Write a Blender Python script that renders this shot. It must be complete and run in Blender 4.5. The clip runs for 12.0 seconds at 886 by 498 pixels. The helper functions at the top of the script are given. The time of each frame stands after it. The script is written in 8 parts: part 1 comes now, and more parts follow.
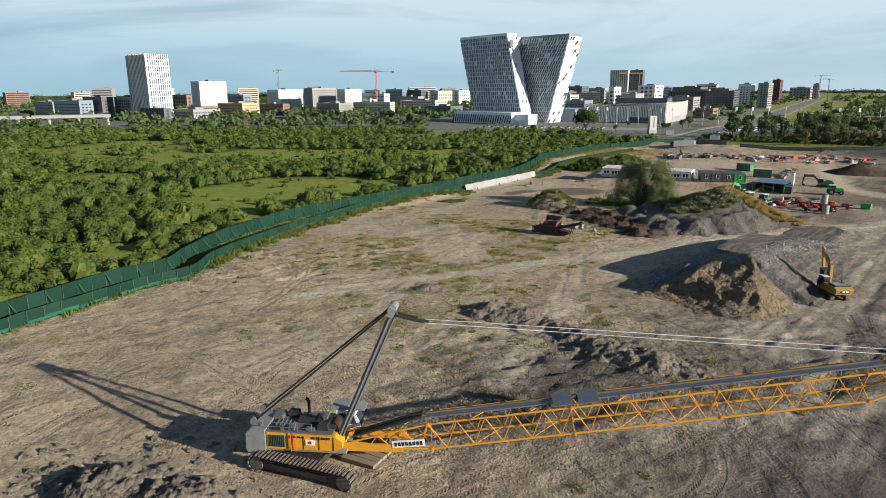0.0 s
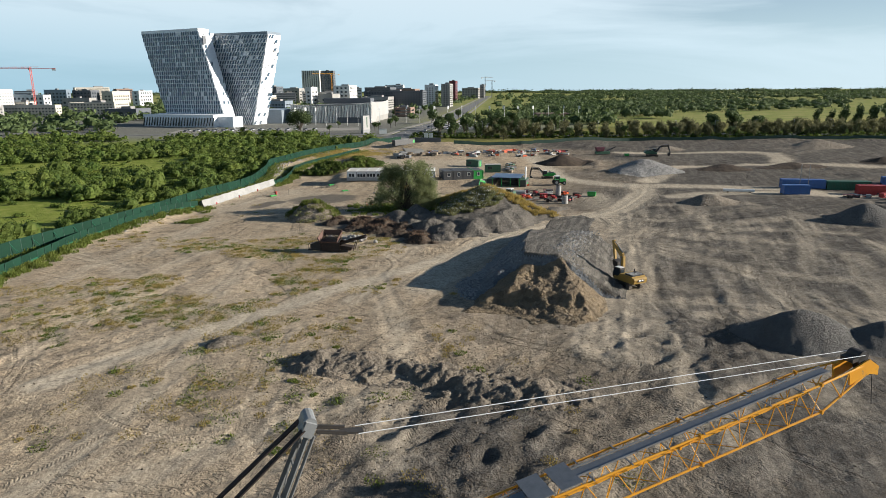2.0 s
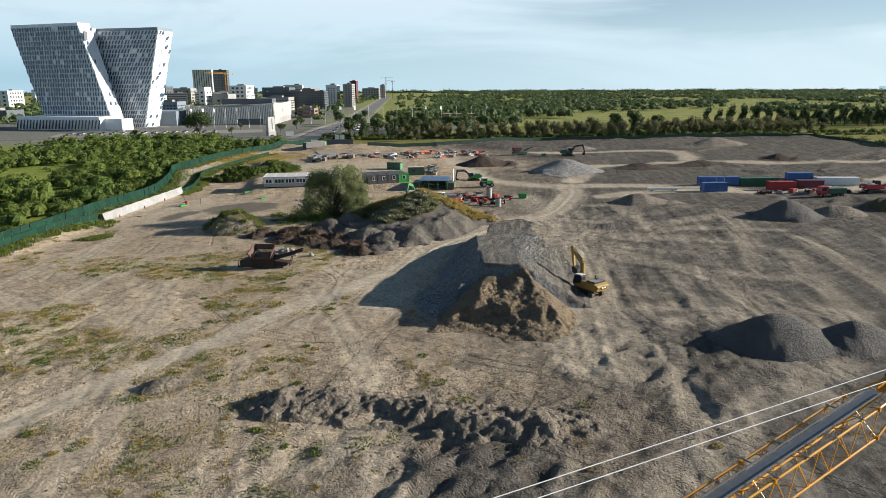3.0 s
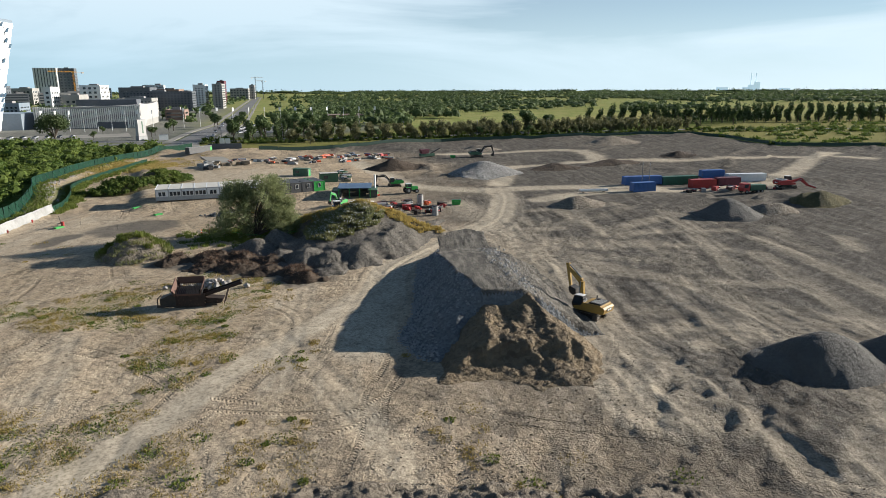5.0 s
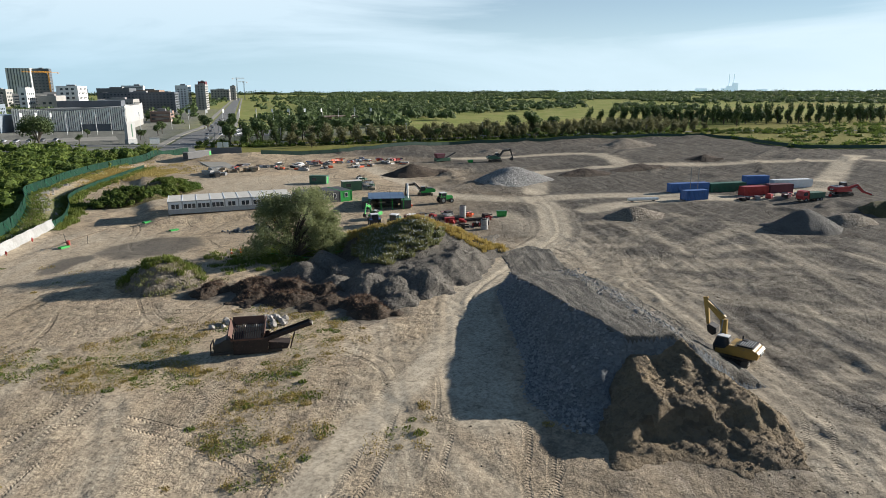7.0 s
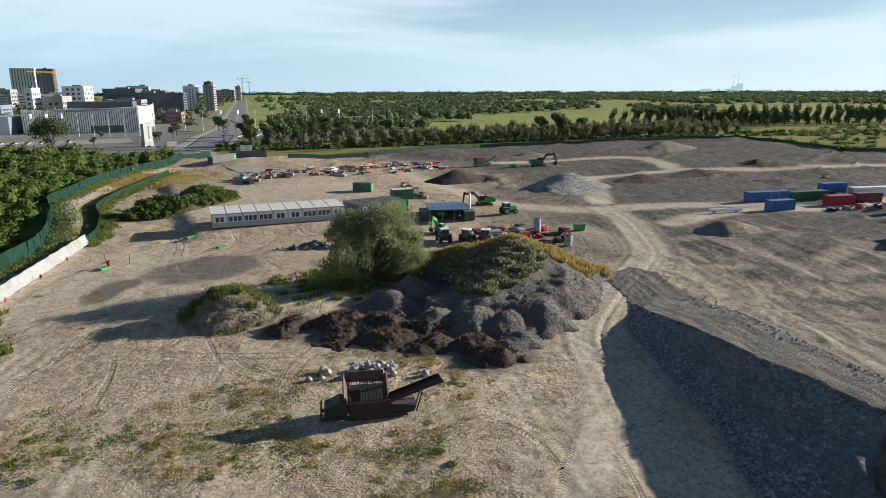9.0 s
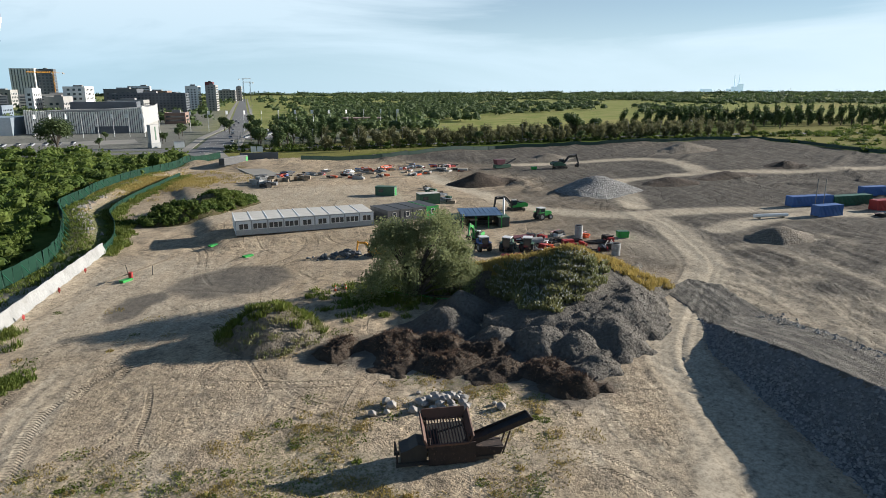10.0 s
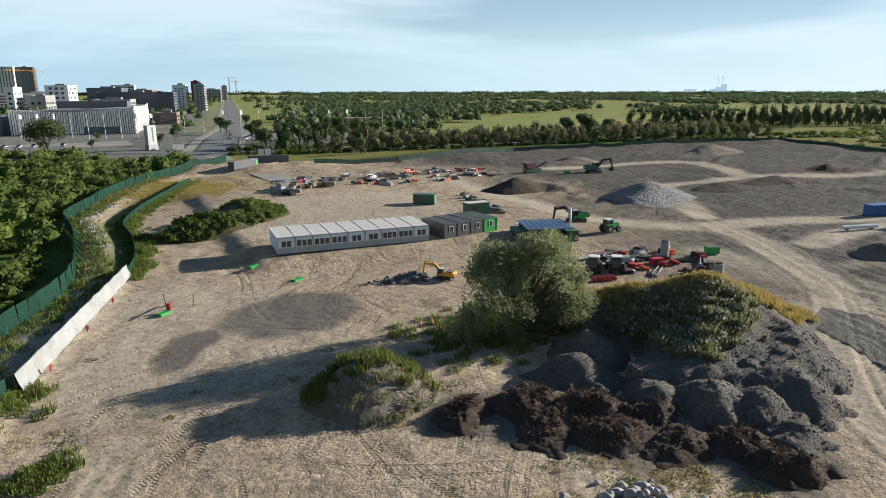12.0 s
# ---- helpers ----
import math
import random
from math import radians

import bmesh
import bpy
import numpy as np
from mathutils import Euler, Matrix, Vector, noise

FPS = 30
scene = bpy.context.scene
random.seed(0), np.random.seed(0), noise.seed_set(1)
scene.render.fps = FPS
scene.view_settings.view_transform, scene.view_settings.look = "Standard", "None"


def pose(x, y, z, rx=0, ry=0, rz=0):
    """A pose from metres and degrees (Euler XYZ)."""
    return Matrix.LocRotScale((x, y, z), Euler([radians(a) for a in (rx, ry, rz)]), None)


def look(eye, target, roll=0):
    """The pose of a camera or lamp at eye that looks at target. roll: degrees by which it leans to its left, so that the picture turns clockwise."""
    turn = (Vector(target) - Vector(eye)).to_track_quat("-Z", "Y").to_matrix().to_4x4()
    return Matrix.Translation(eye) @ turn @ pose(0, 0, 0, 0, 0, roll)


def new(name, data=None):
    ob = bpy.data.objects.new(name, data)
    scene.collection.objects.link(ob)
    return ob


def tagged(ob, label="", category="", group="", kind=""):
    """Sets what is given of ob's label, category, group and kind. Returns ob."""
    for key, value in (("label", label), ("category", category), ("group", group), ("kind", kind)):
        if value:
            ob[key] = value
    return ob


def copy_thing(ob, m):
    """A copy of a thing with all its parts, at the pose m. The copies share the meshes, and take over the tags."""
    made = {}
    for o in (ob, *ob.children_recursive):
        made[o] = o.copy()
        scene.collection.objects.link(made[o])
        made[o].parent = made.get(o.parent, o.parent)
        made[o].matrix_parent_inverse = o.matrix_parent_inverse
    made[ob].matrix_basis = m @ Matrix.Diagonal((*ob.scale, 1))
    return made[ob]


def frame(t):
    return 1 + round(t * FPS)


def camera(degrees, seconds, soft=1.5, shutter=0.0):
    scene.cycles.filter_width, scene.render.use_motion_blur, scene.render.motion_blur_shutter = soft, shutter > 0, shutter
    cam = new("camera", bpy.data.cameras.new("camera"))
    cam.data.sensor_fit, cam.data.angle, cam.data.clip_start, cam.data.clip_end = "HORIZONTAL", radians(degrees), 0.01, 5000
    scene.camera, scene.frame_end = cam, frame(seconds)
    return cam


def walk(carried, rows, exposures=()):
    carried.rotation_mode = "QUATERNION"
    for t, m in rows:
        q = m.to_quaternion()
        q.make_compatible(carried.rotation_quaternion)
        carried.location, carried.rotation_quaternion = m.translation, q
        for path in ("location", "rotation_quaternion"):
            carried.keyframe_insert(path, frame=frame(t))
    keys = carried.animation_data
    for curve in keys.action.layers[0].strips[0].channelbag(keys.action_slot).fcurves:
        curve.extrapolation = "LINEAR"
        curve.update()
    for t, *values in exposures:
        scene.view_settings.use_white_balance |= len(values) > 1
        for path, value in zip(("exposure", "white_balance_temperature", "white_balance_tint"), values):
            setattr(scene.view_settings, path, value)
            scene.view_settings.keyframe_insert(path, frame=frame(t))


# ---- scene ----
cam = camera(68.9, 12.0, 0.7)
ROWS = [
    (0, (0.789, 0.316, 30.347), (0.762, 2.258, 29.867), -0.4),
    (0.5, (-2.76, 4.226, 30.319), (-2.539, 6.155, 29.839), -0.5),
    (1, (-5.877, 8.554, 30.333), (-5.411, 10.438, 29.852), -0.4),
    (1.5, (-8.485, 13.252, 30.344), (-7.804, 15.069, 29.862), -0.4),
    (2, (-10.62, 18.272, 30.326), (-9.78, 20.021, 29.841), -0.4),
    (2.5, (-12.245, 23.532, 30.357), (-11.271, 25.21, 29.872), -0.4),
    (3, (-13.53, 28.835, 30.318), (-12.432, 30.435, 29.832), -0.3),
    (3.5, (-14.362, 34.262, 30.28), (-13.166, 35.789, 29.793), -0.3),
    (5.5, (-14.797, 55.852, 29.566), (-13.381, 57.179, 29.082), -0.2),
    (6, (-14.629, 61.328, 29.595), (-13.202, 62.644, 29.112), -0.2),
    (6.5, (-14.464, 66.786, 29.61), (-13.035, 68.099, 29.127), -0.2),
    (7, (-14.278, 72.309, 29.627), (-12.847, 73.621, 29.144), -0.2),
    (9, (-13.517, 93.616, 29.706), (-12.088, 94.93, 29.224), -0.2),
    (9.5, (-13.323, 98.791, 29.644), (-11.893, 100.104, 29.162), -0.2),
    (10, (-13.069, 104.224, 29.568), (-11.638, 105.536, 29.087), -0.2),
    (10.5, (-12.807, 109.672, 29.474), (-11.373, 110.981, 28.995), -0.2),
    (11, (-12.439, 115.156, 29.4), (-10.999, 116.458, 28.92), -0.1),
    (11.5, (-12.102, 120.666, 29.346), (-10.654, 121.959, 28.866), -0.1),
    (12, (-11.699, 126.181, 29.336), (-10.235, 127.456, 28.854), -0.1),
]
walk(cam, [(t, look(eye, target, roll)) for t, eye, target, roll in ROWS], [(0, 0.76, 6560, 10), (2, 0.86, 6520, 10), (5.5, 0.95, 6440, 10), (9, 0.93, 6340, 10), (12, 0.93, 6320, 10)])

# ---- light: a low evening sun and a thinly clouded sky ----
SUN_AZ, SUN_EL = -25.0, 16.5
scene.view_settings.exposure = 1.0
sun_dir = Vector((math.cos(radians(SUN_AZ)) * math.cos(radians(SUN_EL)), math.sin(radians(SUN_AZ)) * math.cos(radians(SUN_EL)), math.sin(radians(SUN_EL))))
sun_data = bpy.data.lights.new("sun", "SUN")
sun_data.energy, sun_data.angle, sun_data.color = 5.0, radians(0.6), (1.0, 0.935, 0.84)
sun = new("sun", sun_data)
sun.matrix_world = look(sun_dir * 400, (0, 0, 0))

world = bpy.data.worlds.new("sky")
scene.world = world
world.use_nodes = True
wt = world.node_tree
wt.nodes.clear()


def wn(kind, **inputs):
    n = wt.nodes.new(kind)
    for k, v in inputs.items():
        n.inputs[k.replace("_", " ")].default_value = v
    return n


sky = wn("ShaderNodeTexSky")
sky.sky_type, sky.sun_disc = "NISHITA", False
sky.sun_elevation, sky.sun_rotation = radians(SUN_EL), radians(90 - SUN_AZ)
sky.air_density, sky.dust_density, sky.ozone_density = 1.0, 0.2, 3.0
geo_w = wn("ShaderNodeTexCoord")
squash = wn("ShaderNodeMapping")
squash.inputs["Scale"].default_value = (0.9, 0.9, 5.5)
clouds = wn("ShaderNodeTexNoise", Scale=1.7, Detail=7.0, Roughness=0.55, Distortion=0.6)
ramp_c = wn("ShaderNodeValToRGB")
ramp_c.color_ramp.elements[0].position, ramp_c.color_ramp.elements[1].position = 0.42, 0.6
ramp_c.color_ramp.elements[0].color = (0.5, 0.5, 0.5, 1)
ramp_c.color_ramp.elements[1].color = (1.0, 1.0, 1.0, 1)
veil = wn("ShaderNodeMix")
veil.data_type = "RGBA"
white_c = wn("ShaderNodeMix")
white_c.data_type = "RGBA"
white_c.inputs["Factor"].default_value = 0.92
white_c.inputs["B"].default_value = (7.6, 9.2, 10.2, 1)
bg = wn("ShaderNodeBackground", Strength=0.053)
out_w = wn("ShaderNodeOutputWorld")
wt.links.new(geo_w.outputs["Generated"], squash.inputs["Vector"])
wt.links.new(squash.outputs["Vector"], clouds.inputs["Vector"])
wt.links.new(clouds.outputs["Fac"], ramp_c.inputs["Fac"])
# the cloud veil thins out overhead
thin_v = wn("ShaderNodeMapRange", From_Min=0.18, From_Max=0.4, To_Min=1.0, To_Max=0.08)
split_v = wn("ShaderNodeSeparateXYZ")
wt.links.new(geo_w.outputs["Generated"], split_v.inputs["Vector"])
wt.links.new(split_v.outputs["Z"], thin_v.inputs["Value"])
cover = wn("ShaderNodeMath")
cover.operation = "MULTIPLY"
wt.links.new(ramp_c.outputs["Color"], cover.inputs[0])
wt.links.new(thin_v.outputs["Result"], cover.inputs[1])
wt.links.new(cover.outputs["Value"], veil.inputs["Factor"])
tint = wn("ShaderNodeMix")
tint.data_type, tint.blend_type = "RGBA", "MULTIPLY"
tint.inputs["Factor"].default_value = 1.0
tint.inputs["B"].default_value = (0.3, 0.56, 0.72, 1)
wt.links.new(sky.outputs["Color"], tint.inputs["A"])
wt.links.new(tint.outputs["Result"], veil.inputs["A"])
wt.links.new(tint.outputs["Result"], white_c.inputs["A"])
wt.links.new(white_c.outputs["Result"], veil.inputs["B"])
# pale haze towards the horizon
up = wn("ShaderNodeSeparateXYZ")
wt.links.new(geo_w.outputs["Generated"], up.inputs["Vector"])
low = wn("ShaderNodeMapRange", From_Min=0.0, From_Max=0.14, To_Min=0.78, To_Max=0.0)
low.interpolation_type = "SMOOTHSTEP"
wt.links.new(up.outputs["Z"], low.inputs["Value"])
haze = wn("ShaderNodeMix")
haze.data_type = "RGBA"
# the haze is whiter on the sun's side of the sky
sunward = wn("ShaderNodeVectorMath")
sunward.operation = "DOT_PRODUCT"
sunward.inputs[1].default_value = (math.cos(radians(SUN_AZ)), math.sin(radians(SUN_AZ)), 0.0)
wt.links.new(geo_w.outputs["Generated"], sunward.inputs[0])
glow = wn("ShaderNodeMapRange", From_Min=-0.6, From_Max=0.95)
wt.links.new(sunward.outputs["Value"], glow.inputs["Value"])
haze_c = wn("ShaderNodeMix")
haze_c.data_type = "RGBA"
haze_c.inputs["A"].default_value = (3.4, 6.0, 7.6, 1)
haze_c.inputs["B"].default_value = (8.4, 10.0, 10.8, 1)
wt.links.new(glow.outputs["Result"], haze_c.inputs["Factor"])
wt.links.new(haze_c.outputs["Result"], haze.inputs["B"])
wt.links.new(low.outputs["Result"], haze.inputs["Factor"])
wt.links.new(veil.outputs["Result"], haze.inputs["A"])
wt.links.new(haze.outputs["Result"], bg.inputs["Color"])
wt.links.new(bg.outputs["Background"], out_w.inputs["Surface"])


# ---- materials ----
def nodes_of(name):
    m = bpy.data.materials.new(name)
    m.use_nodes = True
    t = m.node_tree
    return m, t, t.nodes["Principled BSDF"]


def node(t, kind, **inputs):
    n = t.nodes.new(kind)
    for k, v in inputs.items():
        n.inputs[k.replace("_", " ")].default_value = v
    return n


def mix(t, fac, a, b, blend="MIX"):
    n = t.nodes.new("ShaderNodeMix")
    n.data_type, n.blend_type = "RGBA", blend
    for key, v in (("Factor", fac), ("A", a), ("B", b)):
        if isinstance(v, bpy.types.NodeSocket):
            t.links.new(v, n.inputs[key])
        else:
            n.inputs[key].default_value = v if key == "Factor" else (*v, 1)
    return n.outputs["Result"]


def maths(t, op, a, b=0.0, clamp=False):
    n = t.nodes.new("ShaderNodeMath")
    n.operation, n.use_clamp = op, clamp
    for i, v in enumerate((a, b)):
        if isinstance(v, bpy.types.NodeSocket):
            t.links.new(v, n.inputs[i])
        else:
            n.inputs[i].default_value = v
    return n.outputs["Value"]


def noise_fac(t, coord, scale, lo=0.35, hi=0.65, detail=5.0, rough=0.6, stretch=None):
    if stretch:
        mp = node(t, "ShaderNodeMapping")
        mp.inputs["Scale"].default_value = stretch
        t.links.new(coord, mp.inputs["Vector"])
        coord = mp.outputs["Vector"]
    n = node(t, "ShaderNodeTexNoise", Scale=scale, Detail=detail, Roughness=rough)
    t.links.new(coord, n.inputs["Vector"])
    r = node(t, "ShaderNodeMapRange", From_Min=lo, From_Max=hi)
    t.links.new(n.outputs["Fac"], r.inputs["Value"])
    return r.outputs["Result"], n.outputs["Fac"]


def bump(t, bsdf, height, strength, dist):
    b = node(t, "ShaderNodeBump", Strength=strength, Distance=dist)
    t.links.new(height, b.inputs["Height"])
    t.links.new(b.outputs["Normal"], bsdf.inputs["Normal"])


def surface(name, a, b, scale=3.0, rough=0.7, metal=0.0, fine=25.0, relief=0.2, depth=0.02, vary=0.0, wear=None):
    """Two close colours mixed by coarse and fine noise, with relief; vary: change from piece to piece; wear: colour of worn spots."""
    m, t, p = nodes_of(name)
    co = node(t, "ShaderNodeTexCoord").outputs["Object"]
    f1, _ = noise_fac(t, co, scale)
    f2, raw = noise_fac(t, co, fine, 0.3, 0.7)
    col = mix(t, f1, a, b)
    col = mix(t, maths(t, "MULTIPLY", f2, 0.35), col, tuple(c * 0.6 for c in a))
    if wear:
        f3, _ = noise_fac(t, co, scale * 2.3, 0.58, 0.66, 8.0, 0.7)
        col = mix(t, maths(t, "MULTIPLY", f3, 0.8), col, wear)
    if vary:
        r = node(t, "ShaderNodeObjectInfo").outputs["Random"]
        hsv = node(t, "ShaderNodeHueSaturation")
        t.links.new(maths(t, "ADD", 1.0 - vary, maths(t, "MULTIPLY", r, 2 * vary)), hsv.inputs["Value"])
        t.links.new(col, hsv.inputs["Color"])
        col = hsv.outputs["Color"]
    t.links.new(col, p.inputs["Base Color"])
    p.inputs["Roughness"].default_value, p.inputs["Metallic"].default_value = rough, metal
    bump(t, p, raw, relief, depth)
    return m


def leaves(name, dark, light, tip=None, thin=0.25):
    """Foliage: colour changes from leaf clump to leaf clump and in broad drifts over the crown."""
    m, t, p = nodes_of(name)
    co = node(t, "ShaderNodeTexCoord").outputs["Object"]
    g = node(t, "ShaderNodeNewGeometry")
    f1, _ = noise_fac(t, co, 0.13, 0.35, 0.65)
    col = mix(t, g.outputs["Random Per Island"], dark, light)
    col = mix(t, maths(t, "MULTIPLY", f1, 0.55), col, tip or light)
    f_wide, _ = noise_fac(t, co, 0.035, 0.42, 0.6, 4.0)
    col = mix(t, maths(t, "MULTIPLY", f_wide, 0.3), col, tuple(0.7 * k for k in dark))
    hsv = node(t, "ShaderNodeHueSaturation")
    t.links.new(maths(t, "ADD", 0.85, maths(t, "MULTIPLY", node(t, "ShaderNodeObjectInfo").outputs["Random"], 0.3)), hsv.inputs["Value"])
    t.links.new(col, hsv.inputs["Color"])
    t.links.new(hsv.outputs["Color"], p.inputs["Base Color"])
    p.inputs["Roughness"].default_value = 0.7
    p.inputs["Specular IOR Level"].default_value = 0.25
    tr = node(t, "ShaderNodeBsdfTranslucent")
    t.links.new(hsv.outputs["Color"], tr.inputs["Color"])
    ms = node(t, "ShaderNodeMixShader", Fac=thin)
    t.links.new(p.outputs["BSDF"], ms.inputs[1])
    t.links.new(tr.outputs["BSDF"], ms.inputs[2])
    t.links.new(ms.outputs["Shader"], t.nodes["Material Output"].inputs["Surface"])
    return m


def soil(name, a, b, c, stones=0.0, scale=0.35, streak=None, relief=0.7):
    """Tipped earth: clods and crumbs at several sizes, pale dry spots, optional gravel."""
    m, t, p = nodes_of(name)
    co = node(t, "ShaderNodeTexCoord").outputs["Object"]
    f1, _ = noise_fac(t, co, scale, 0.38, 0.62, 6.0)
    f2, r2 = noise_fac(t, co, 2.2, 0.35, 0.7, 8.0, 0.7)
    col = mix(t, f1, a, b)
    col = mix(t, maths(t, "MULTIPLY", f2, 0.6), col, c)
    h = r2
    if stones:
        v = node(t, "ShaderNodeTexVoronoi", Scale=stones)
        t.links.new(co, v.inputs["Vector"])
        sp = node(t, "ShaderNodeSeparateColor")
        t.links.new(v.outputs["Color"], sp.inputs["Color"])
        col = mix(t, maths(t, "MULTIPLY", sp.outputs["Red"], 0.6), col, tuple(min(1, k * 1.9) for k in a))
        h = maths(t, "SUBTRACT", r2, maths(t, "MULTIPLY", v.outputs["Distance"], min(0.9, 0.9 / stones)))
    if streak:
        turn = node(t, "ShaderNodeMapping")
        turn.inputs["Rotation"].default_value = (0, 0, radians(-47))
        t.links.new(co, turn.inputs["Vector"])
        f3, r3 = noise_fac(t, turn.outputs["Vector"], 0.9, 0.45, 0.62, 9.0, 0.7, (0.1, 1.0, 1.0))
        col = mix(t, maths(t, "MULTIPLY", f3, 0.75), col, streak)
        h = maths(t, "ADD", h, maths(t, "MULTIPLY", r3, 0.8))
    t.links.new(col, p.inputs["Base Color"])
    p.inputs["Roughness"].default_value = 0.95
    p.inputs["Specular IOR Level"].default_value = 0.15
    bump(t, p, h, 1.0, relief)
    return m


def glass(name, tint=(0.03, 0.04, 0.05)):
    m, t, p = nodes_of(name)
    p.inputs["Base Color"].default_value = (*tint, 1)
    p.inputs["Roughness"].default_value = 0.06
    p.inputs["Specular IOR Level"].default_value = 0.8
    return m


M_MAST = surface("dark_grey_mast_paint", (0.11, 0.115, 0.115), (0.15, 0.155, 0.155), 0.8, 0.5, 0.1, 20, 0.1, 0.01)
M_YELLOW = surface("machine_yellow", (0.72, 0.33, 0.02), (0.66, 0.29, 0.02), 0.8, 0.42, 0.0, 18, 0.1, 0.01, 0.0, (0.35, 0.2, 0.08))
M_CATYELLOW = surface("digger_yellow", (0.4, 0.245, 0.05), (0.3, 0.19, 0.055), 1.2, 0.5, 0.0, 18, 0.15, 0.01, 0.0, (0.2, 0.15, 0.09))
M_GREYPAINT = surface("grey_paint", (0.26, 0.27, 0.27), (0.2, 0.21, 0.21), 1.0, 0.5, 0.1, 22, 0.15, 0.01, 0.0, (0.14, 0.12, 0.1))
M_STEEL = surface("galvanised_steel", (0.27, 0.28, 0.29), (0.21, 0.22, 0.23), 1.5, 0.45, 0.5, 20, 0.1, 0.01)
M_DARK = surface("dark_steel", (0.035, 0.034, 0.033), (0.06, 0.052, 0.045), 1.2, 0.6, 0.3, 15, 0.3, 0.02)
M_TRACK = surface("muddy_track_steel", (0.11, 0.095, 0.08), (0.2, 0.165, 0.125), 1.5, 0.85, 0.2, 10, 0.4, 0.02)
M_RUST = surface("rusty_plate", (0.034, 0.024, 0.02), (0.05, 0.034, 0.028), 1.6, 0.85, 0.2, 14, 0.35, 0.02, 0.0, (0.14, 0.085, 0.065))
M_RUSTRED = surface("faded_red_plate", (0.13, 0.07, 0.052), (0.1, 0.055, 0.042), 1.3, 0.8, 0.1, 14, 0.3, 0.02, 0.0, (0.12, 0.07, 0.05))
M_BLACK = surface("black_rubber", (0.018, 0.018, 0.018), (0.035, 0.033, 0.03), 2.0, 0.8, 0.0, 20, 0.3, 0.02)
M_WHITE = surface("white_paint", (0.78, 0.78, 0.76), (0.7, 0.7, 0.68), 1.2, 0.5, 0.0, 20, 0.08, 0.01)
M_CABIN = surface("cabin_light_grey", (0.74, 0.76, 0.77), (0.66, 0.68, 0.69), 0.9, 0.55, 0.0, 12, 0.1, 0.01)
M_CABINROOF = surface("cabin_roof_beige", (0.62, 0.59, 0.53), (0.5, 0.48, 0.43), 0.5, 0.8, 0.0, 10, 0.2, 0.02)
M_CABINBAND = surface("cabin_mid_grey", (0.36, 0.38, 0.39), (0.3, 0.32, 0.33), 0.9, 0.55, 0.0, 12, 0.1, 0.01)
M_DARKCABIN = surface("cabin_anthracite", (0.05, 0.052, 0.055), (0.075, 0.075, 0.075), 0.9, 0.6, 0.0, 12, 0.15, 0.01)
M_GREEN = surface("signal_green", (0.03, 0.36, 0.06), (0.025, 0.28, 0.05), 1.0, 0.5, 0.0, 15, 0.12, 0.01, 0.0, (0.06, 0.16, 0.06))
M_DULLGREEN = surface("dull_green_paint", (0.05, 0.13, 0.075), (0.04, 0.1, 0.06), 1.0, 0.6, 0.0, 15, 0.12, 0.01)
M_BLUE = surface("container_blue", (0.04, 0.12, 0.36), (0.045, 0.13, 0.31), 0.6, 0.55, 0.0, 10, 0.15, 0.01, 0.1, (0.08, 0.07, 0.09))
M_CGREEN = surface("container_green", (0.02, 0.13, 0.075), (0.025, 0.1, 0.06), 0.6, 0.55, 0.0, 10, 0.15, 0.01, 0.1, (0.08, 0.08, 0.05))
M_RED = surface("machine_red", (0.42, 0.035, 0.03), (0.32, 0.03, 0.028), 0.9, 0.5, 0.0, 12, 0.15, 0.01, 0.1, (0.18, 0.05, 0.04))
M_MAROON = surface("maroon_plate", (0.14, 0.03, 0.045), (0.1, 0.025, 0.035), 0.9, 0.6, 0.0, 12, 0.15, 0.01)
M_ORANGE = surface("orange_plastic", (0.7, 0.12, 0.03), (0.6, 0.1, 0.03), 1.0, 0.6)
M_FENCE = surface("fence_green_sheet", (0.009, 0.034, 0.022), (0.013, 0.046, 0.028), 0.35, 0.75, 0.0, 6, 0.15, 0.02, 0.18)
M_FENCELIGHT = surface("fence_light_green_net", (0.022, 0.12, 0.07), (0.022, 0.095, 0.056), 0.4, 0.7, 0.0, 6, 0.2, 0.02, 0.15)
for m_ in (M_FENCE, M_FENCELIGHT):
    m_.node_tree.nodes["Principled BSDF"].inputs["Specular IOR Level"].default_value = 0.1
M_POST = surface("fence_post_dark_green", (0.015, 0.05, 0.035), (0.02, 0.06, 0.04), 1.0, 0.6)
M_TARP = surface("white_tarpaulin", (0.33, 0.33, 0.32), (0.24, 0.238, 0.226), 0.35, 0.6, 0.0, 1.6, 0.9, 0.25)
M_TIMBER = surface("worn_timber", (0.3, 0.24, 0.17), (0.22, 0.175, 0.125), 1.2, 0.85, 0.0, 14, 0.4, 0.02, 0.15)
M_CONCRETE = surface("concrete", (0.4, 0.39, 0.37), (0.3, 0.295, 0.28), 0.7, 0.85, 0.0, 9, 0.25, 0.02, 0.1)
M_ROCK = surface("pale_boulder", (0.37, 0.345, 0.31), (0.27, 0.255, 0.24), 1.3, 0.9, 0.0, 7, 0.5, 0.05, 0.2)
M_BARK = surface("willow_bark", (0.11, 0.09, 0.07), (0.07, 0.058, 0.045), 2.0, 0.95, 0.0, 9, 0.7, 0.05)
M_SOLAR = surface("blue_roof_sheet", (0.07, 0.13, 0.24), (0.09, 0.16, 0.27), 0.4, 0.35, 0.2, 6, 0.1, 0.01)
M_GLASS = glass("window_glass")
